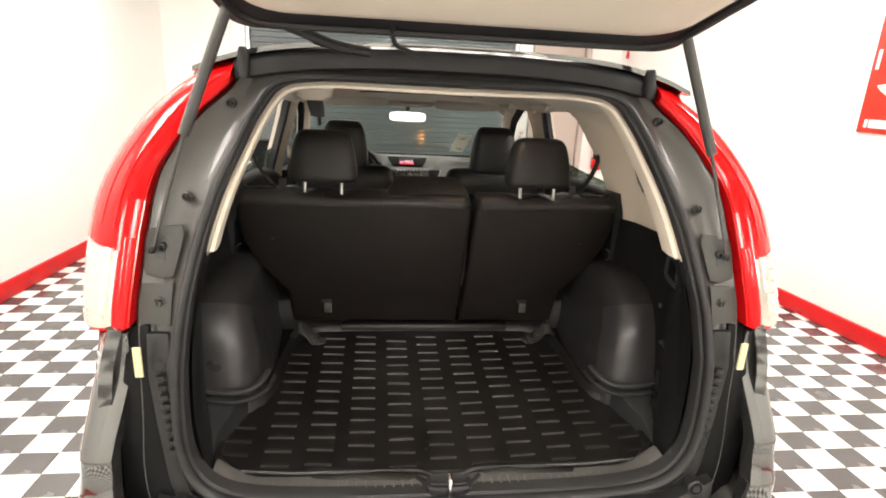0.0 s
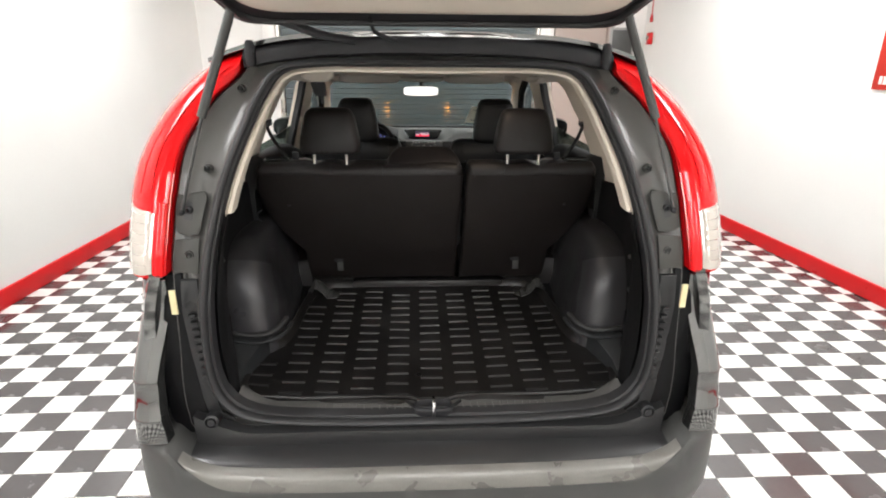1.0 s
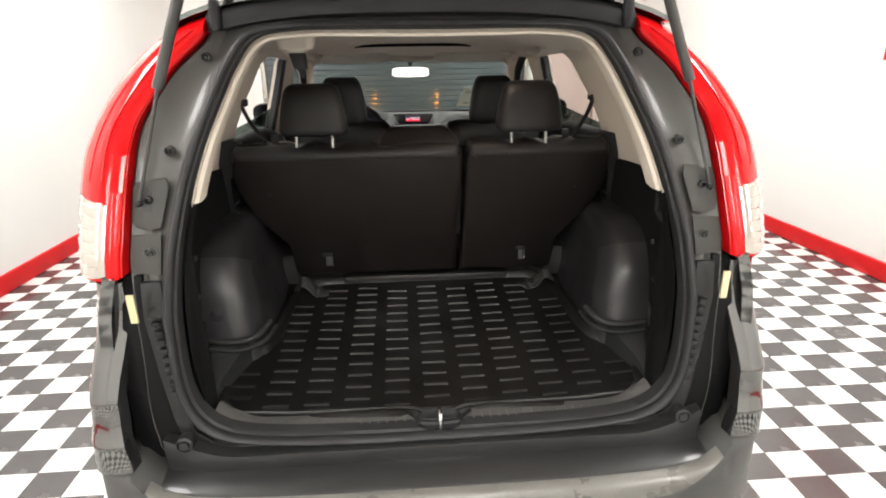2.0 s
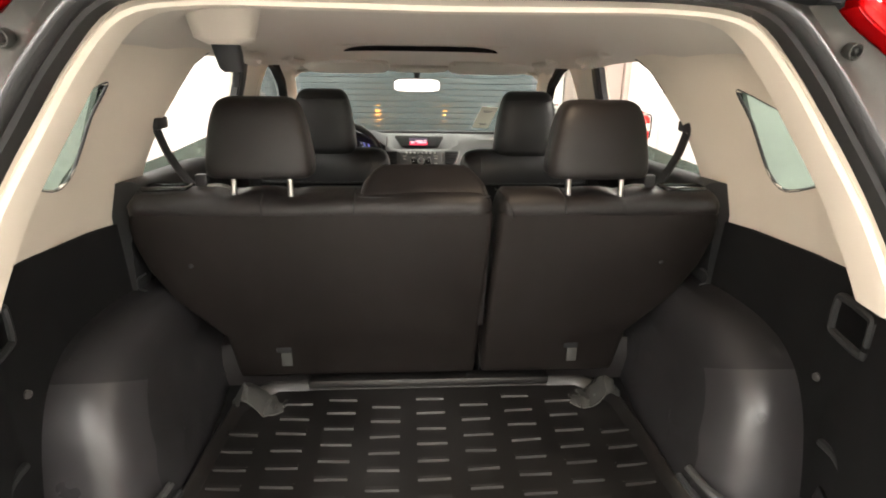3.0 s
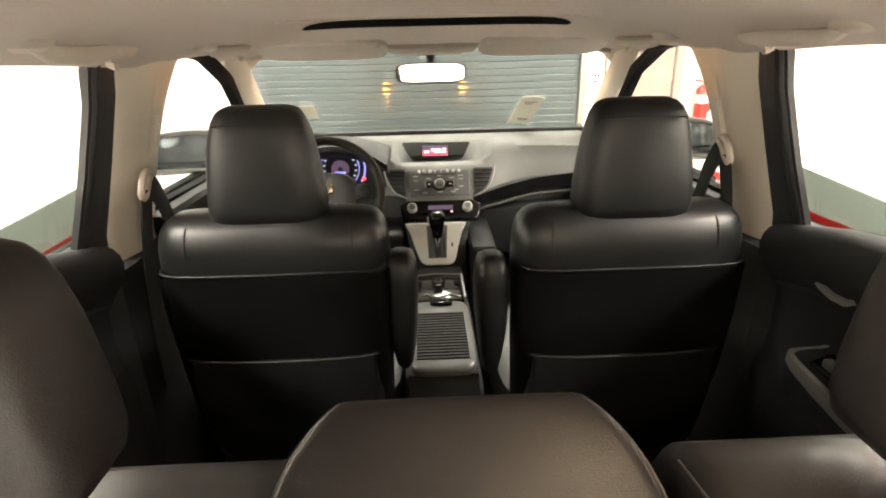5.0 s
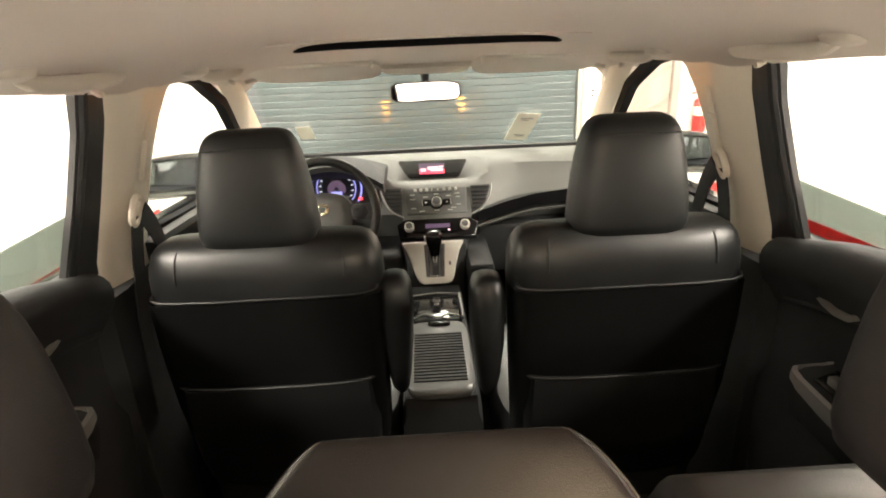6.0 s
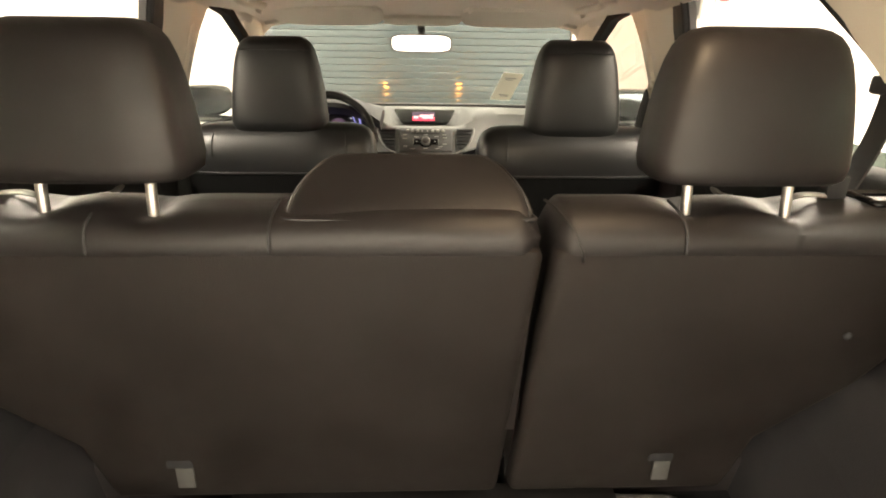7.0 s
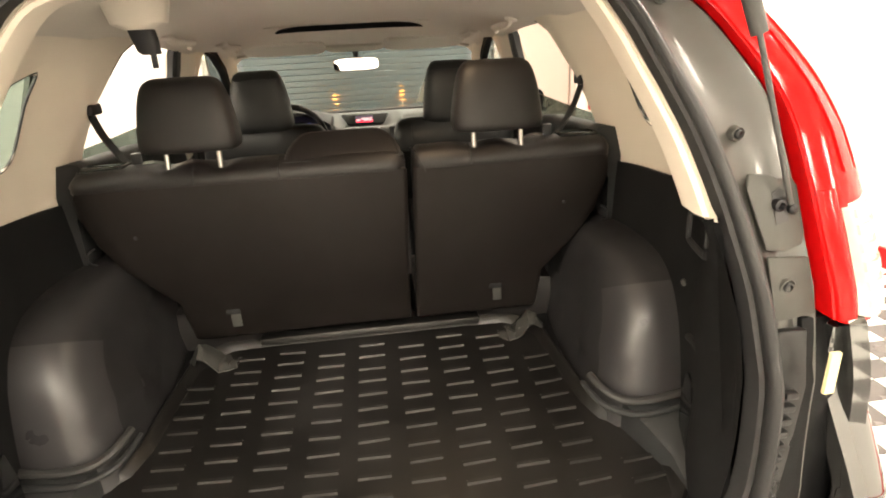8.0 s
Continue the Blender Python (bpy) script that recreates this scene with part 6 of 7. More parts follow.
rings = []
for k in range(-28, 29):
    x = 0.70 * k / 28
    hood = math.exp(-((x + 0.36) / 0.17) ** 4) * 0.026
    mid = math.exp(-((x - 0.005) / 0.26) ** 4)
    edge = 0.02 * (abs(x) / 0.7) ** 4
    fwd = 0.07 * (1 - mid) * (x > 0) + 0.03 * (x < 0) * (1 - mid)
    dip = min(1.0, max(0.0, (0.215 - abs(x - 0.012)) / 0.06))
    rings.append([(x, y, z) for y, z in ((3.16, 1.088), (3.02, 1.108 - edge), (2.90, 1.120 - edge + hood * 0.3 - 0.004 * dip), (2.81 + 0.055 * dip, 1.122 - edge + hood - 0.008 * dip), (2.72 + fwd * 0.5 + 0.065 * dip, 1.108 - edge + hood * 1.1 - 0.062 * dip), (2.675 + fwd, 1.085 - edge + hood - 0.026 * dip), (2.655 + fwd, 1.05),
                                            (2.60 + fwd, 0.99), (2.575 + fwd, 0.965), (2.60 + fwd, 0.93), (2.63 + fwd, 0.87), (2.72, 0.70), (3.16, 0.70))])
dp("dash_body", loft(rings), DASH, "grey grained dash top")
# dark band and pale trim on the passenger side
dp("trim_band", loft([[(x, 2.572 + 0.07 * min(1, max(0, (x - 0.16) / 0.2)) - 0.012, z + 0.012 + 0.05 * (x - 0.2)), (x, 2.572 + 0.07 * min(1, max(0, (x - 0.16) / 0.2)) - 0.016, z - 0.03 + 0.04 * (x - 0.2)), (x, 2.70, z - 0.03), (x, 2.70, z + 0.01)] for x, z in ((0.17, 0.955), (0.28, 0.972), (0.40, 0.985), (0.55, 0.992), (0.68, 0.995))]), GLOSSBLACK, "dark gloss band")
dp("trim_strip", tube(smooth_path([(0.14, 2.552, 0.905), (0.25, 2.575, 0.925), (0.40, 2.62, 0.945), (0.68, 2.625, 0.955)], 5), 0.007, 8), BUMPER, "grey strip")
dp("glove_box", box(0.17, 0.66, 2.60, 2.72, 0.70, 0.90, 0.02), BLACK)
# screen hood in the dash top
SCRN = [(-0.128, 1.112), (0.148, 1.108), (0.150, 1.100), (0.118, 1.035), (0.105, 1.028), (-0.082, 1.030), (-0.095, 1.037), (-0.130, 1.103)]


def scr(u, v, w):
    return (u, 2.776 + 0.86 * (v - 1.03) - 0.6 * w, 1.054 + 0.66 * (v - 1.03) + 0.8 * w)


dp("screen_hood", plate(SCRN, scr, 0.010, r=0.002), GLOSSBLACK, "gloss black display hood")
dp("screen", plate([(-0.046, 1.040), (0.056, 1.038), (0.058, 1.090), (-0.048, 1.092)], lambda u, v, w: Vector(scr(u, v, w)) + Vector((0, -0.007, 0.009)), 0.002), SCREENDIM, "display lit red and pink")
dp("screen_band", plate([(-0.044, 1.041), (0.055, 1.040), (0.056, 1.058), (-0.044, 1.062)], lambda u, v, w: Vector(scr(u, v, w)) + Vector((0, -0.0085, 0.011)), 0.001), SCREENRED)
for u0, u1, v0, v1 in ((-0.040, -0.018, 1.050, 1.064), (-0.012, 0.030, 1.058, 1.072), (0.0, 0.05, 1.050, 1.062), (0.034, 0.052, 1.066, 1.074)):
    dp("readout", plate([(u0, v0), (u1, v0), (u1, v1), (u0, v1)], lambda u, v, w: Vector(scr(u, v, w)) + Vector((0, -0.0095, 0.0125)), 0.0008), SCREENPINK)


# centre stack on a slope
def stack(u, v, w):
    """u across, v up the slope in metres from its foot, w out of the face."""
    d = Vector((0, 0.62, 0.785))
    n = Vector((0, -0.785, 0.62))
    return Vector((u + 0.014, 2.515, 0.972)) + d * v + n * w


dp("stack_face", plate([(-0.125, -0.02), (0.125, -0.02), (0.135, 0.10), (0.115, 0.118), (-0.115, 0.118), (-0.135, 0.10)], lambda u, v, w: stack(u, v, w - 0.03), 0.034, r=0.004), DASH)
radio = dp("radio", plate([(-0.110, 0.004), (0.110, 0.004), (0.113, 0.108), (-0.113, 0.108)], lambda u, v, w: stack(u, v, w), 0.010, r=0.003), RADIO, "dark grey radio with knobs and keys")


def rp(nm, bm, m, lb=""):
    return dp(nm, bm, m, lb, radio)


def on_stack(u, v, r, h0, h1, mt, nm="knob", n=24):
    c0, c1 = stack(u, v, h0), stack(u, v, h1)
    return rp(nm, tube([c0, c0.lerp(c1, 0.8), c1], [r, r, r * 0.86], n), mt)


on_stack(0.0, 0.048, 0.026, 0.008, 0.012, GLOSSBLACK, "knob_plate")
on_stack(0.0, 0.048, 0.019, 0.010, 0.026, SATIN, "knob")
on_stack(0.0, 0.048, 0.0145, 0.020, 0.029, RADIO, "knob_cap")
for u in (-0.039, 0.039):
    rp("key", plate([(u - 0.014, 0.036), (u + 0.014, 0.036), (u + 0.014, 0.060), (u - 0.014, 0.060)], lambda a, b, w: stack(a, b, 0.009 + w), 0.004, r=0.001), GLOSSBLACK)
    rp("key_bar", plate([(u + (0.012 if u > 0 else -0.014), 0.036), (u + (0.014 if u > 0 else -0.012), 0.036), (u + (0.014 if u > 0 else -0.012), 0.060), (u + (0.012 if u > 0 else -0.014), 0.060)], lambda a, b, w: stack(a, b, 0.013 + w), 0.002), SATIN)
    rp("arrow", plate([(u - 0.004, 0.046), (u + 0.004, 0.046), (u + 0.004, 0.050), (u - 0.004, 0.050)], lambda a, b, w: stack(a, b, 0.0135 + w), 0.0008), WHITEPL)
rp("disc_slot", plate([(-0.062, 0.086), (0.060, 0.086), (0.060, 0.090), (-0.062, 0.090)], lambda a, b, w: stack(a, b, 0.0095 + w), 0.0015), PRINT)
for u in (-0.076, -0.056, -0.034, 0.030, 0.052, 0.074):
    on_stack(u, 0.100, 0.0062, 0.009, 0.013, SATIN, "key", 12)
for u in (-0.014, 0.008):
    rp("key_bar", plate([(u - 0.003, 0.096), (u + 0.001, 0.096), (u + 0.001, 0.104), (u - 0.003, 0.104)], lambda a, b, w: stack(a, b, 0.0095 + w), 0.001), SATIN)
for u, v in ((-0.088, 0.080), (-0.088, 0.062), (-0.085, 0.026), (-0.055, 0.014), (0.050, 0.016), (0.078, 0.080), (0.080, 0.066), (0.080, 0.036), (0.062, 0.024), (0.0, 0.016), (0.0, 0.080), (-0.04, 0.07), (0.045, 0.072)):
    rp("marking", plate([(u - 0.009, v), (u + 0.009, v), (u + 0.009, v + 0.0035), (u - 0.009, v + 0.0035)], lambda a, b, w: stack(a, b, 0.0097 + w), 0.0006), SATIN)
# vents on both sides
for s in (-1, 1):
    vc = -0.158 if s < 0 else 0.160
    shape = [(vc - s * 0.030, 0.112), (vc + s * 0.040, 0.112), (vc + s * 0.040, 0.10), (vc + s * 0.022, 0.05), (vc + s * 0.0, 0.022), (vc - s * 0.030, 0.004)]
    vent = dp("air_vent", plate(shape, lambda u, v, w: stack(u, v, w - 0.012), 0.020), PRINT, "black air vent with horizontal slats")
    for k in range(6):
        v = 0.020 + 0.016 * k
        xe = interp(v, (0.0, 0.022, 0.05, 0.112), (-0.028, 0.0, 0.022, 0.038))
        dp("slat", plate([(vc - s * 0.027, v), (vc + s * xe, v), (vc + s * xe, v + 0.005), (vc - s * 0.027, v + 0.005)], lambda a, b, w: stack(a, b, 0.006 + w), 0.008, r=0.001), BLACK, parent=vent)
    dp("vent_rim", tube([stack(u, v, 0.008) for u, v in [(p.x, p.y) for p in smooth_path([(vc + s * 0.046, 0.116, 0), (vc + s * 0.044, 0.09, 0), (vc + s * 0.026, 0.046, 0), (vc + s * 0.002, 0.016, 0), (vc - s * 0.034, -0.004, 0)], 5)]], 0.0035, 8), SILVER, "pale vent edge", parent=vent)
# climate panel
dp("climate_panel", plate([(-0.155, -0.088), (0.155, -0.088), (0.165, -0.03), (0.13, -0.012), (-0.13, -0.012), (-0.165, -0.03)], lambda u, v, w: stack(u * 0.9, v, w - 0.03), 0.036, r=0.006), GLOSSBLACK, "gloss black climate panel")
for u in (-0.104, 0.098):
    k1 = tube([stack(u, -0.044, 0.004), stack(u, -0.044, 0.022), stack(u, -0.044, 0.026)], [0.0185, 0.0175, 0.014], 24)
    kn = dp("climate_knob", k1, SHIFTSILVER, "silver climate knob")
    dp("knob_face", tube([stack(u, -0.044, 0.024), stack(u, -0.044, 0.0275)], [0.0125, 0.0115], 20), RADIO, parent=kn)
dp("climate_display", plate([(-0.045, -0.050), (0.045, -0.050), (0.045, -0.034), (-0.045, -0.034)], lambda u, v, w: stack(u, v, 0.006 + w), 0.001), SCREENDIM, "dim blue climate display")
dp("amber_light", plate([(0.036, -0.062), (0.044, -0.062), (0.044, -0.056), (0.036, -0.056)], lambda u, v, w: stack(u, v, 0.006 + w), 0.001), SCREENPINK)

# instrument cluster
dp("instrument_hood", loft([[(x, y, z) for y, z in ((2.46, 1.155 - 2.0 * (x + 0.36) ** 2 + 0.01), (2.46, 1.17 - 2.0 * (x + 0.36) ** 2 + 0.012), (2.62, 1.19 - 1.6 * (x + 0.36) ** 2), (2.74, 1.16 - (x + 0.36) ** 2), (2.74, 1.10), (2.52, 1.13 - 1.8 * (x + 0.36) ** 2))] for x in np.linspace(-0.55, -0.17, 15)]), DARK, "dark cluster hood")
dp("instrument_backing", plate([(-0.53, 1.0), (-0.19, 1.0), (-0.20, 1.13), (-0.30, 1.17), (-0.42, 1.17), (-0.52, 1.13)], lambda u, v, w: (u, 2.60 + w, v), 0.03, r=0.004), PRINT)


def arc(cx_, cz, r0, r1, a0, a1, y, n=24):
    bm = bmesh.new()
    rings = []
    for k in range(n + 1):
        a = radians(a0 + (a1 - a0) * k / n)
        rings.append([(cx_ + r * math.cos(a), y - d, cz + r * math.sin(a)) for r, d in ((r0, 0), (r1, 0), (r1, 0.003), (r0, 0.003))])
    return loft(rings, bm=bm)


dp("speed_ring", arc(-0.355, 1.075, 0.070, 0.0735, -40, 220, 2.59), SCREENBLUE, "lit violet ring")
dp("speed_glow", arc(-0.355, 1.070, 0.008, 0.034, -30, 210, 2.595), SCREENDIM)
dp("readout", box(-0.375, -0.335, 2.585, 2.59, 1.045, 1.062), SCREENBLUE)
for k in range(13):
    a = radians(-30 + 20 * k)
    c = Vector((-0.355 + 0.060 * math.cos(a), 2.588, 1.075 + 0.060 * math.sin(a)))
    dp("gauge_mark", box(c.x - 0.004, c.x + 0.004, c.y, c.y + 0.002, c.z - 0.002, c.z + 0.002), NEEDLE)
dp("side_gauge", arc(-0.355, 1.075, 0.090, 0.096, -35, 45, 2.59, 14), SCREENBLUE)
dp("side_gauge", arc(-0.355, 1.075, 0.090, 0.096, 135, 215, 2.59, 14), SCREENBLUE)
dp("warning_light", box(-0.275, -0.262, 2.585, 2.59, 1.028, 1.036), REDLED)
dp("warning_light", box(-0.40, -0.388, 2.585, 2.59, 1.150, 1.158), GREENLED)

# steering wheel
sw = thing("steering_wheel", "black leather steering wheel with a silver emblem", "steering wheel", at=(-0.358, 2.30, 1.062))
sw.rotation_euler = (radians(67), 0, 0)
part("rim", loft([[((0.172 + 0.015 * math.cos(b)) * math.cos(a), (0.172 + 0.015 * math.cos(b)) * math.sin(a), 0.017 * math.sin(b)) for b in (2 * math.pi * j / 12 for j in range(12))] for a in (2 * math.pi * k / 48 for k in range(49))], cap=False), LEATHER, sw)
part("hub", loft([superring(0, -0.01, z, a, b, 28, 2.8) for z, a, b in ((-0.05, 0.07, 0.06), (-0.02, 0.098, 0.080), (0.0, 0.094, 0.076), (0.010, 0.080, 0.062), (0.013, 0.060, 0.046))]), HUBGREY, sw)
for s in (-1, 1):
    part("spoke", loft([[(s * x, y, z) for y, z in ((0.028, -0.02), (0.028, 0.004), (-0.022, 0.004), (-0.022, -0.02))] for x in (0.06, 0.12, 0.168)]), BLACK, sw)
    part("switch_pad", loft([superring(s * 0.118, 0.004, z, a, a * 0.9, 20, 2.4) for z, a in ((0.004, 0.026), (0.010, 0.024), (0.012, 0.018))]), DARK, sw)
    part("switch_ring", disc_ring((s * 0.118, 0.004, 0.010), (0, 0, 1), [(0.016, 0), (0.016, 0.004), (0.010, 0.005), (0.008, 0.003)], 16), BLACK, sw)
part("lower_spoke", loft([[(x, y, z) for x, z in ((-0.03, -0.02), (0.03, -0.02), (0.03, 0.002), (-0.03, 0.002))] for y in (-0.06, -0.11, -0.168)]), SATIN, sw)
part("emblem", loft([superring(0, 0.012, z, w, w * 0.82, 24, 3.5) for z, w in ((0.010, 0.022), (0.0165, 0.022), (0.018, 0.020))]), GOLD, sw, "plain pale metal emblem")
part("emblem_inset", loft([superring(0, 0.012, z, 0.011, 0.009, 20, 3) for z in (0.0178, 0.0186)]), HUBGREY, sw)
part("column", cylinder((0, 0, -0.04), (0, -0.02, -0.34), 0.045, 0.055, 20), BLACK, sw)
part("stalk", tube([(0.05, 0.02, -0.06), (0.15, 0.03, -0.06), (0.185, 0.03, -0.055)], [0.008, 0.009, 0.012], 10), DARK, sw)

# centre console with lid, cup holders, shifter
con = thing("centre_console", "black and silver centre console with a gear selector", "console", at=(-0.01, 2.0, 0.35))


def cp(nm, bm, m, lb="", parent=None):
    for v in bm.verts:
        v.co -= Vector((-0.01, 2.0, 0.35))
    return part(nm, bm, m, parent or con, lb, 45)


cp("console_body", loft([[(-0.105, y, 0.36), (0.085, y, 0.36), (0.085, y, h - 0.03), (0.075, y, h), (-0.095, y, h), (-0.105, y, h - 0.03)] for y, h in ((1.66, 0.74), (1.68, 0.775), (2.02, 0.785), (2.22, 0.76), (2.36, 0.76))]), BLACK, "black console body")
cp("lid", loft([superring(-0.01, 1.835, z, a, b, 36, 6) for z, a, b in ((0.783, 0.083, 0.175), (0.795, 0.085, 0.178), (0.803, 0.082, 0.174), (0.806, 0.074, 0.166))]), RADIO, "dark grey ribbed console lid")
for k in range(17):
    y = 1.70 + 0.014 * k
    cp("lid_rib", box(-0.075, 0.055, y, y + 0.006, 0.8055, 0.8095), BLACK)
cp("lid_latch", loft([superring(-0.005, 1.985, z, a, b, 20, 3) for z, a, b in ((0.80, 0.034, 0.013), (0.812, 0.032, 0.011), (0.815, 0.024, 0.006))]), GLOSSBLACK)
cp("cup_tray", box(-0.085, 0.065, 2.03, 2.20, 0.775, 0.795, 0.008), GLOSSBLACK, "gloss black tray")
for q in (-1, 1):
    cp("tray_wall", box(-0.01 + q * 0.078 - 0.004, -0.01 + q * 0.078 + 0.004, 2.035, 2.20, 0.79, 0.806, 0.003), SILVER)
cp("tray_socket", disc_ring((-0.008, 2.165, 0.794), (0, -0.4, 1), [(0.013, 0.0), (0.013, 0.006), (0.009, 0.008), (0.008, 0.004)], 18), RADIO)
cp("tray_mark", box(-0.016, 0.0, 2.135, 2.141, 0.7955, 0.7965), SATIN)
cp("cup_rim", tube(smooth_path([(-0.078, 2.050, 0.797), (-0.045, 2.066, 0.798), (-0.01, 2.050, 0.797), (0.025, 2.066, 0.798), (0.058, 2.050, 0.797)], 5), 0.0022, 6), SATIN)
cp("tray_edge", tube([(-0.082, 2.205, 0.798), (-0.01, 2.215, 0.800), (0.062, 2.205, 0.798)], 0.003, 8), SILVER)


def ramp(u, v, w):
    d, n = Vector((0, 0.40, 0.9165)), Vector((0, -0.9165, 0.40))
    return Vector((u - 0.004, 2.315, 0.800)) + d * v + n * w


cp("shift_plate", plate([(-0.040, -0.012), (0.040, -0.012), (0.056, -0.004), (0.064, 0.014), (0.072, 0.05), (0.086, 0.10), (0.104, 0.136), (-0.112, 0.136), (-0.094, 0.10), (-0.078, 0.05), (-0.066, 0.014), (-0.056, -0.004)], lambda u, v, w: ramp(u, v, w - 0.02), 0.024, r=0.006), SHIFTSILVER, "silver gear selector plate")
cp("plate_key", plate([(0.048, 0.052), (0.054, 0.052), (0.054, 0.064), (0.048, 0.064)], lambda u, v, w: ramp(u, v, w + 0.003), 0.003), PRINT)
cp("shift_gate", plate([(-0.032, 0.012), (0.030, 0.012), (0.036, 0.125), (-0.036, 0.125)], lambda u, v, w: ramp(u, v, w + 0.003), 0.004, r=0.002), RADIO, "dark selector gate")
cp("gate_slot", plate([(-0.010, 0.018), (0.012, 0.018), (0.012, 0.118), (-0.010, 0.118)], lambda u, v, w: ramp(u, v, w + 0.007), 0.001), PRINT)
cp("gate_edge", tube([ramp(-0.020, 0.016, 0.008), ramp(0.020, 0.016, 0.008), ramp(0.022, 0.12, 0.008)], 0.002, 6), CHROME)
cp("gate_edge", tube([ramp(-0.020, 0.016, 0.008), ramp(-0.022, 0.12, 0.008)], 0.002, 6), CHROME)
cp("stack_foot", loft([[(-w, y, z), (w, y, z), (w + 0.02, y + 0.12, z), (-w - 0.02, y + 0.12, z)] for y, z, w in ((2.36, 0.50, 0.10), (2.36, 0.78, 0.095), (2.43, 0.86, 0.11), (2.48, 0.875, 0.12))]), BLACK)
cp("shift_lever", tube([ramp(0.0, 0.05, 0.0), ramp(0.0, 0.085, 0.05)], 0.009, 10), CHROME)
lever = Vector((-0.004, 2.315, 0.905))
cp("shift_boot", tube([lever + Vector((0, 0.02, -0.05)), lever + Vector((0, 0.005, -0.01))], [0.010, 0.017], 16, flat=0.8), GLOSSBLACK)
cp("shift_knob", loft([superring(lever.x + dx, lever.y + dy, lever.z + dz, a, b, 24, 2.8) for dx, dy, dz, a, b in ((0, 0.002, -0.012, 0.017, 0.016), (0, 0.0, 0.010, 0.021, 0.020), (-0.001, -0.002, 0.034, 0.026, 0.026), (-0.001, -0.002, 0.054, 0.0285, 0.030), (-0.001, 0.0, 0.066, 0.027, 0.030), (0, 0.002, 0.074, 0.021, 0.024), (0, 0.003, 0.078, 0.010, 0.012))]), GLOSSBLACK, "black gear knob")
cp("knob_button", box(lever.x - 0.033, lever.x - 0.024, lever.y - 0.015, lever.y + 0.01, lever.z + 0.040, lever.z + 0.058, 0.004), SATIN)
cp("side_cubby", box(0.11, 0.20, 2.30, 2.66, 0.45, 0.86, 0.02), BLACK)
cp("side_cubby", box(-0.24, -0.12, 2.42, 2.66, 0.45, 0.86, 0.02), BLACK)

# rear view mirror
rv = thing("rear_view_mirror", "wide rear view mirror hung from the windscreen", "mirror", at=(-0.005, 2.64, 1.403))
rv.rotation_euler = (radians(-1), 0, radians(-1.5))
part("housing", loft([[(x * a, y, z * a * 1.0) for x, z in [(p[0] * 0.128, p[1] * 0.037) for p in superring(0, 0, 0, 1, 1, 36, 4.5)]] for y, a in ((0.0, 0.985), (0.004, 1.0), (0.02, 0.96), (0.032, 0.75), (0.036, 0.4))]), DARK, rv)
part("mirror_glass", loft([[(p[0] * 0.121, y, p[1] * 0.031) for p in superring(0, 0, 0, 1, 1, 36, 4.5)] for y in (-0.002, 0.001)]), MIRROR, rv, "mirror glass")
part("stem", tube([(0, 0.03, 0.0), (0, 0.035, 0.045), (0, 0.01, 0.075)], [0.012, 0.014, 0.02], 12), DARK, rv)


# paper slips behind the windscreen
def glass_at(x, z):
    f = (1.505 - z) / 0.435
    return Vector((x, 2.58 + 0.62 * f + 0.05 * (1 - (x / 0.66) ** 2) - 0.014, z))


for nm, pts, lb in (("windscreen_paper", ((0.350, 1.135), (0.450, 1.130), (0.480, 1.270), (0.385, 1.276)), "cream printed sheet tucked behind the windscreen"),
                    ("windscreen_sticker", ((-0.555, 1.195), (-0.495, 1.195), (-0.495, 1.260), (-0.555, 1.260)), "small pale sticker on the windscreen")):
    pp = thing(nm, lb, "paper", at=glass_at(*pts[0]))
    ps = [glass_at(*p) - glass_at(*pts[0]) for p in pts]
    part("sheet", loft([[p for p in ps], [p + Vector((0, 0.001, 0.001)) for p in ps]]), PAPER, pp)
    if nm == "windscreen_paper":
        for f0, f1, g in ((0.2, 0.75, 0.82), (0.25, 0.6, 0.76), (0.3, 0.8, 0.2), (0.4, 0.8, 0.15)):
            q = lambda a, b: (ps[0].lerp(ps[1], a)).lerp(ps[3].lerp(ps[2], a), b) + Vector((0, -0.0012, -0.0005))
            part("print_bar", loft([[q(f0, g), q(f1, g), q(f1, g + 0.025), q(f0, g + 0.025)], [p + Vector((0, 0.0006, 0)) for p in (q(f0, g), q(f1, g), q(f1, g + 0.025), q(f0, g + 0.025))]]), BUMPER, pp)


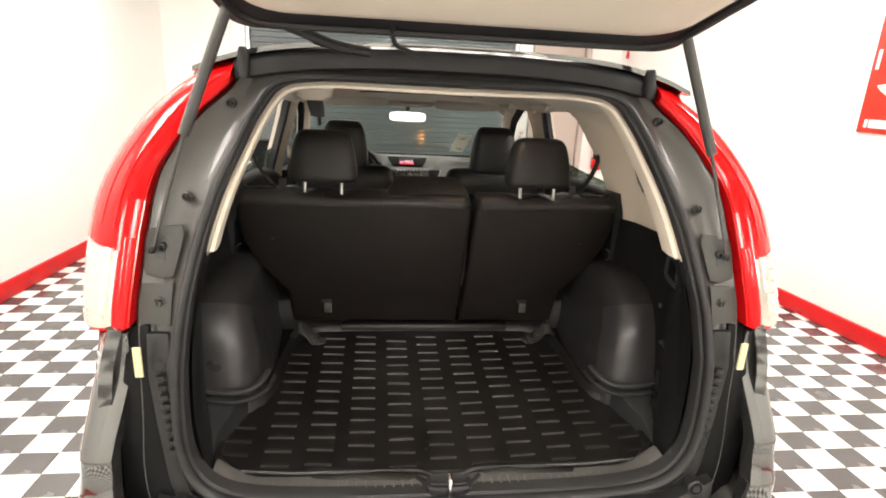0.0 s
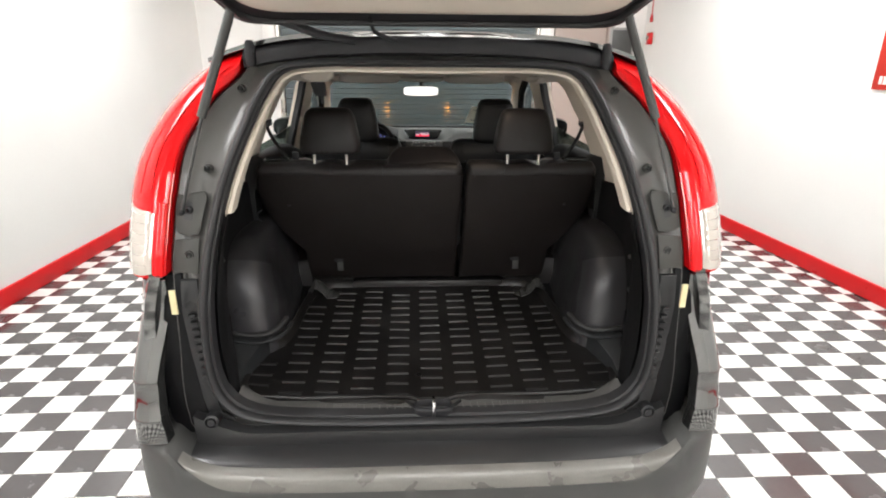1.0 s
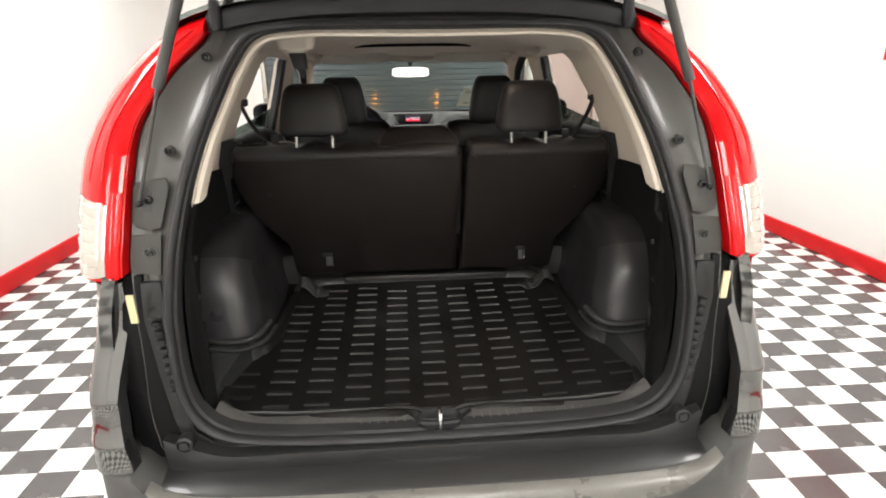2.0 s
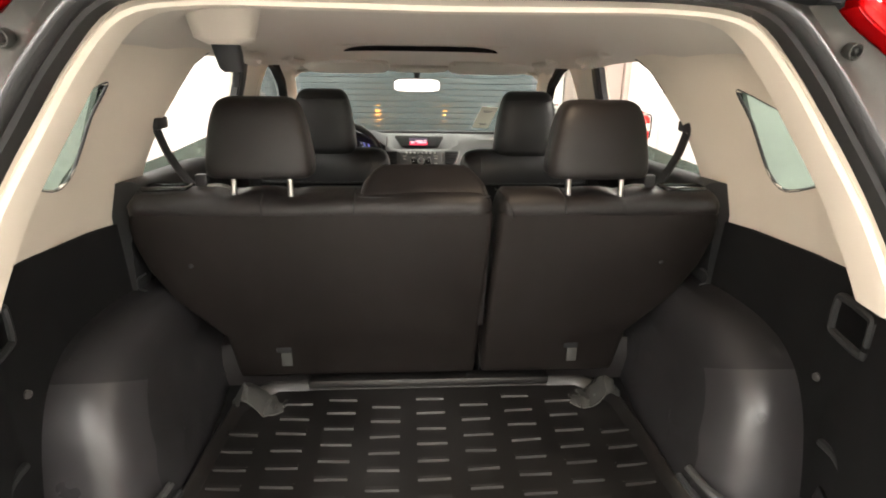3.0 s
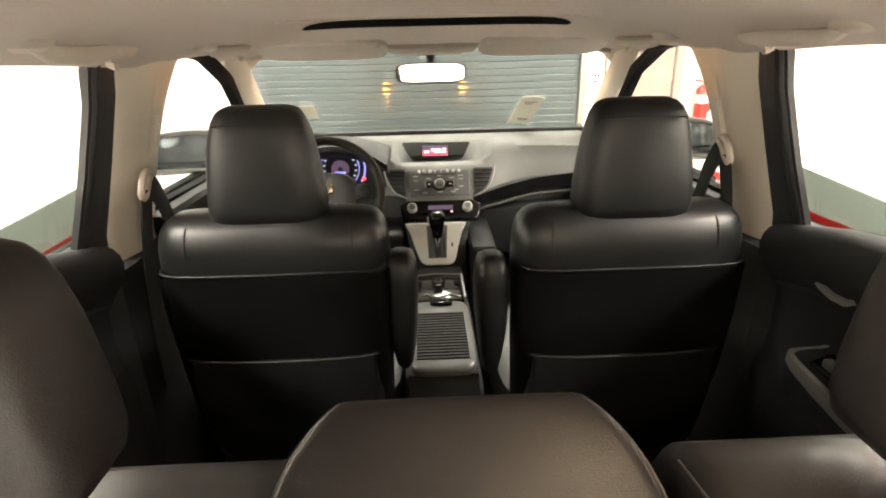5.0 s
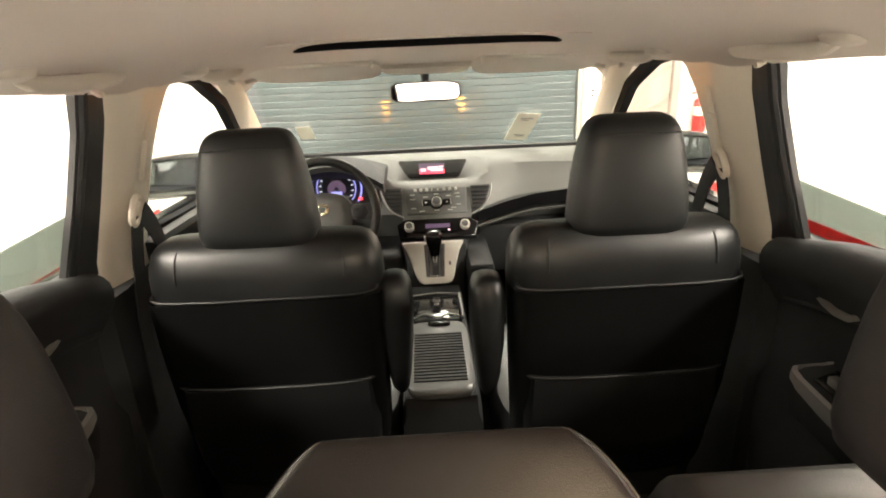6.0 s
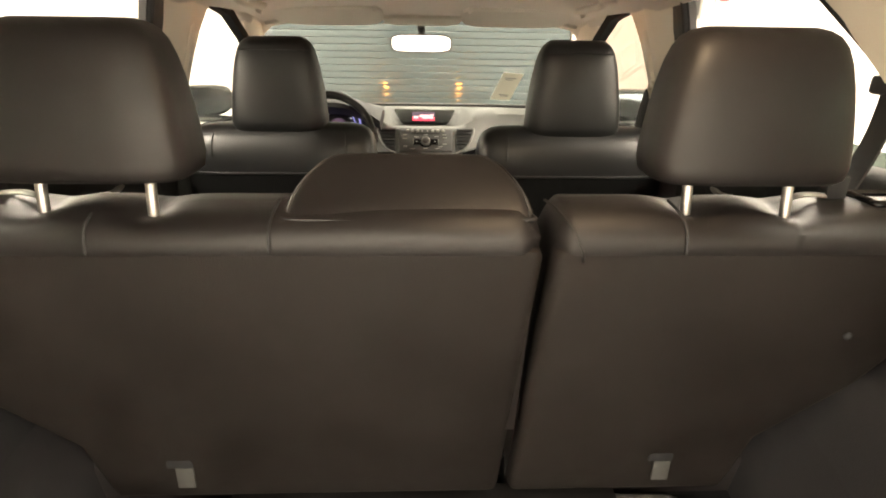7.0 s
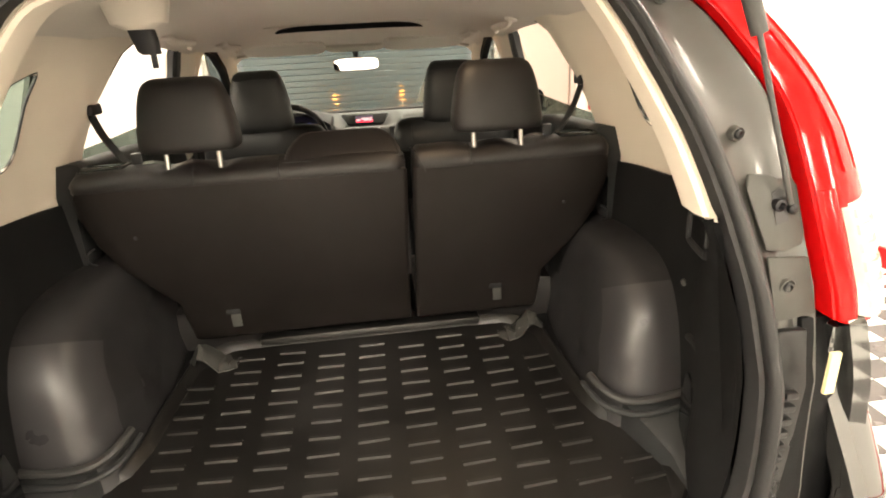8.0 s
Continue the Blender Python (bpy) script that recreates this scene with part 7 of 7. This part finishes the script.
# ---- floor tiles ----
floor = tagged(part("floor", box(left_wall_x(BACK), right_wall_x(BACK), BACK, FRONT, -0.1, -0.004), GROUT), "glossy black and white chequered showroom floor", "floor", kind="structure")
TX, TY, X0, Y0 = 0.1605, 0.1390, -1.549, 1.112
bmw = box(-TX / 2 + 0.0007, TX / 2 - 0.0007, -TY / 2 + 0.0007, TY / 2 - 0.0007, -0.006, 0.0, 0.0012, 1)
tile_w = bpy.data.meshes.new("tile")
bmw.to_mesh(tile_w)
bmw.free()
tile_b = tile_w.copy()
tile_w.materials.append(TILEW)
tile_b.materials.append(TILEB)
rest = {0: ([], []), 1: ([], [])}
count = 0
for i in range(-12, 34):
    for j in range(-40, 38):
        x, y = X0 + (i - 0.5) * TX, Y0 + (j - 0.5) * TY
        if not (left_wall_x(y) - 0.05 < x < right_wall_x(y) + 0.05 and BACK < y < FRONT):
            continue
        dark = (i + j) % 2 == 0
        if abs(x) > 0.95 and abs(x) < 2.35 and 0.62 < y < 2.85 and count < 300:
            o = new("tile", tile_b if dark else tile_w)
            o.location = (x, y, 0)
            o.parent = floor
            count += 1
        else:
            vs, fs = rest[int(dark)]
            n = len(vs)
            a, b = TX / 2 - 0.0007, TY / 2 - 0.0007
            vs += [(x - a, y - b, -0.006), (x + a, y - b, -0.006), (x + a, y + b, -0.006), (x - a, y + b, -0.006),
                   (x - a + 0.001, y - b + 0.001, 0), (x + a - 0.001, y - b + 0.001, 0), (x + a - 0.001, y + b - 0.001, 0), (x - a + 0.001, y + b - 0.001, 0)]
            fs += [(n + 4, n + 5, n + 6, n + 7), (n, n + 1, n + 5, n + 4), (n + 1, n + 2, n + 6, n + 5), (n + 2, n + 3, n + 7, n + 6), (n + 3, n, n + 4, n + 7)]
for dark, mt in ((0, TILEW), (1, TILEB)):
    me = bpy.data.meshes.new("tiles")
    me.from_pydata(rest[dark][0], [], rest[dark][1])
    me.materials.append(mt)
    o = new("tiles", me)
    o.parent = floor
    o["kind"] = "stuff"
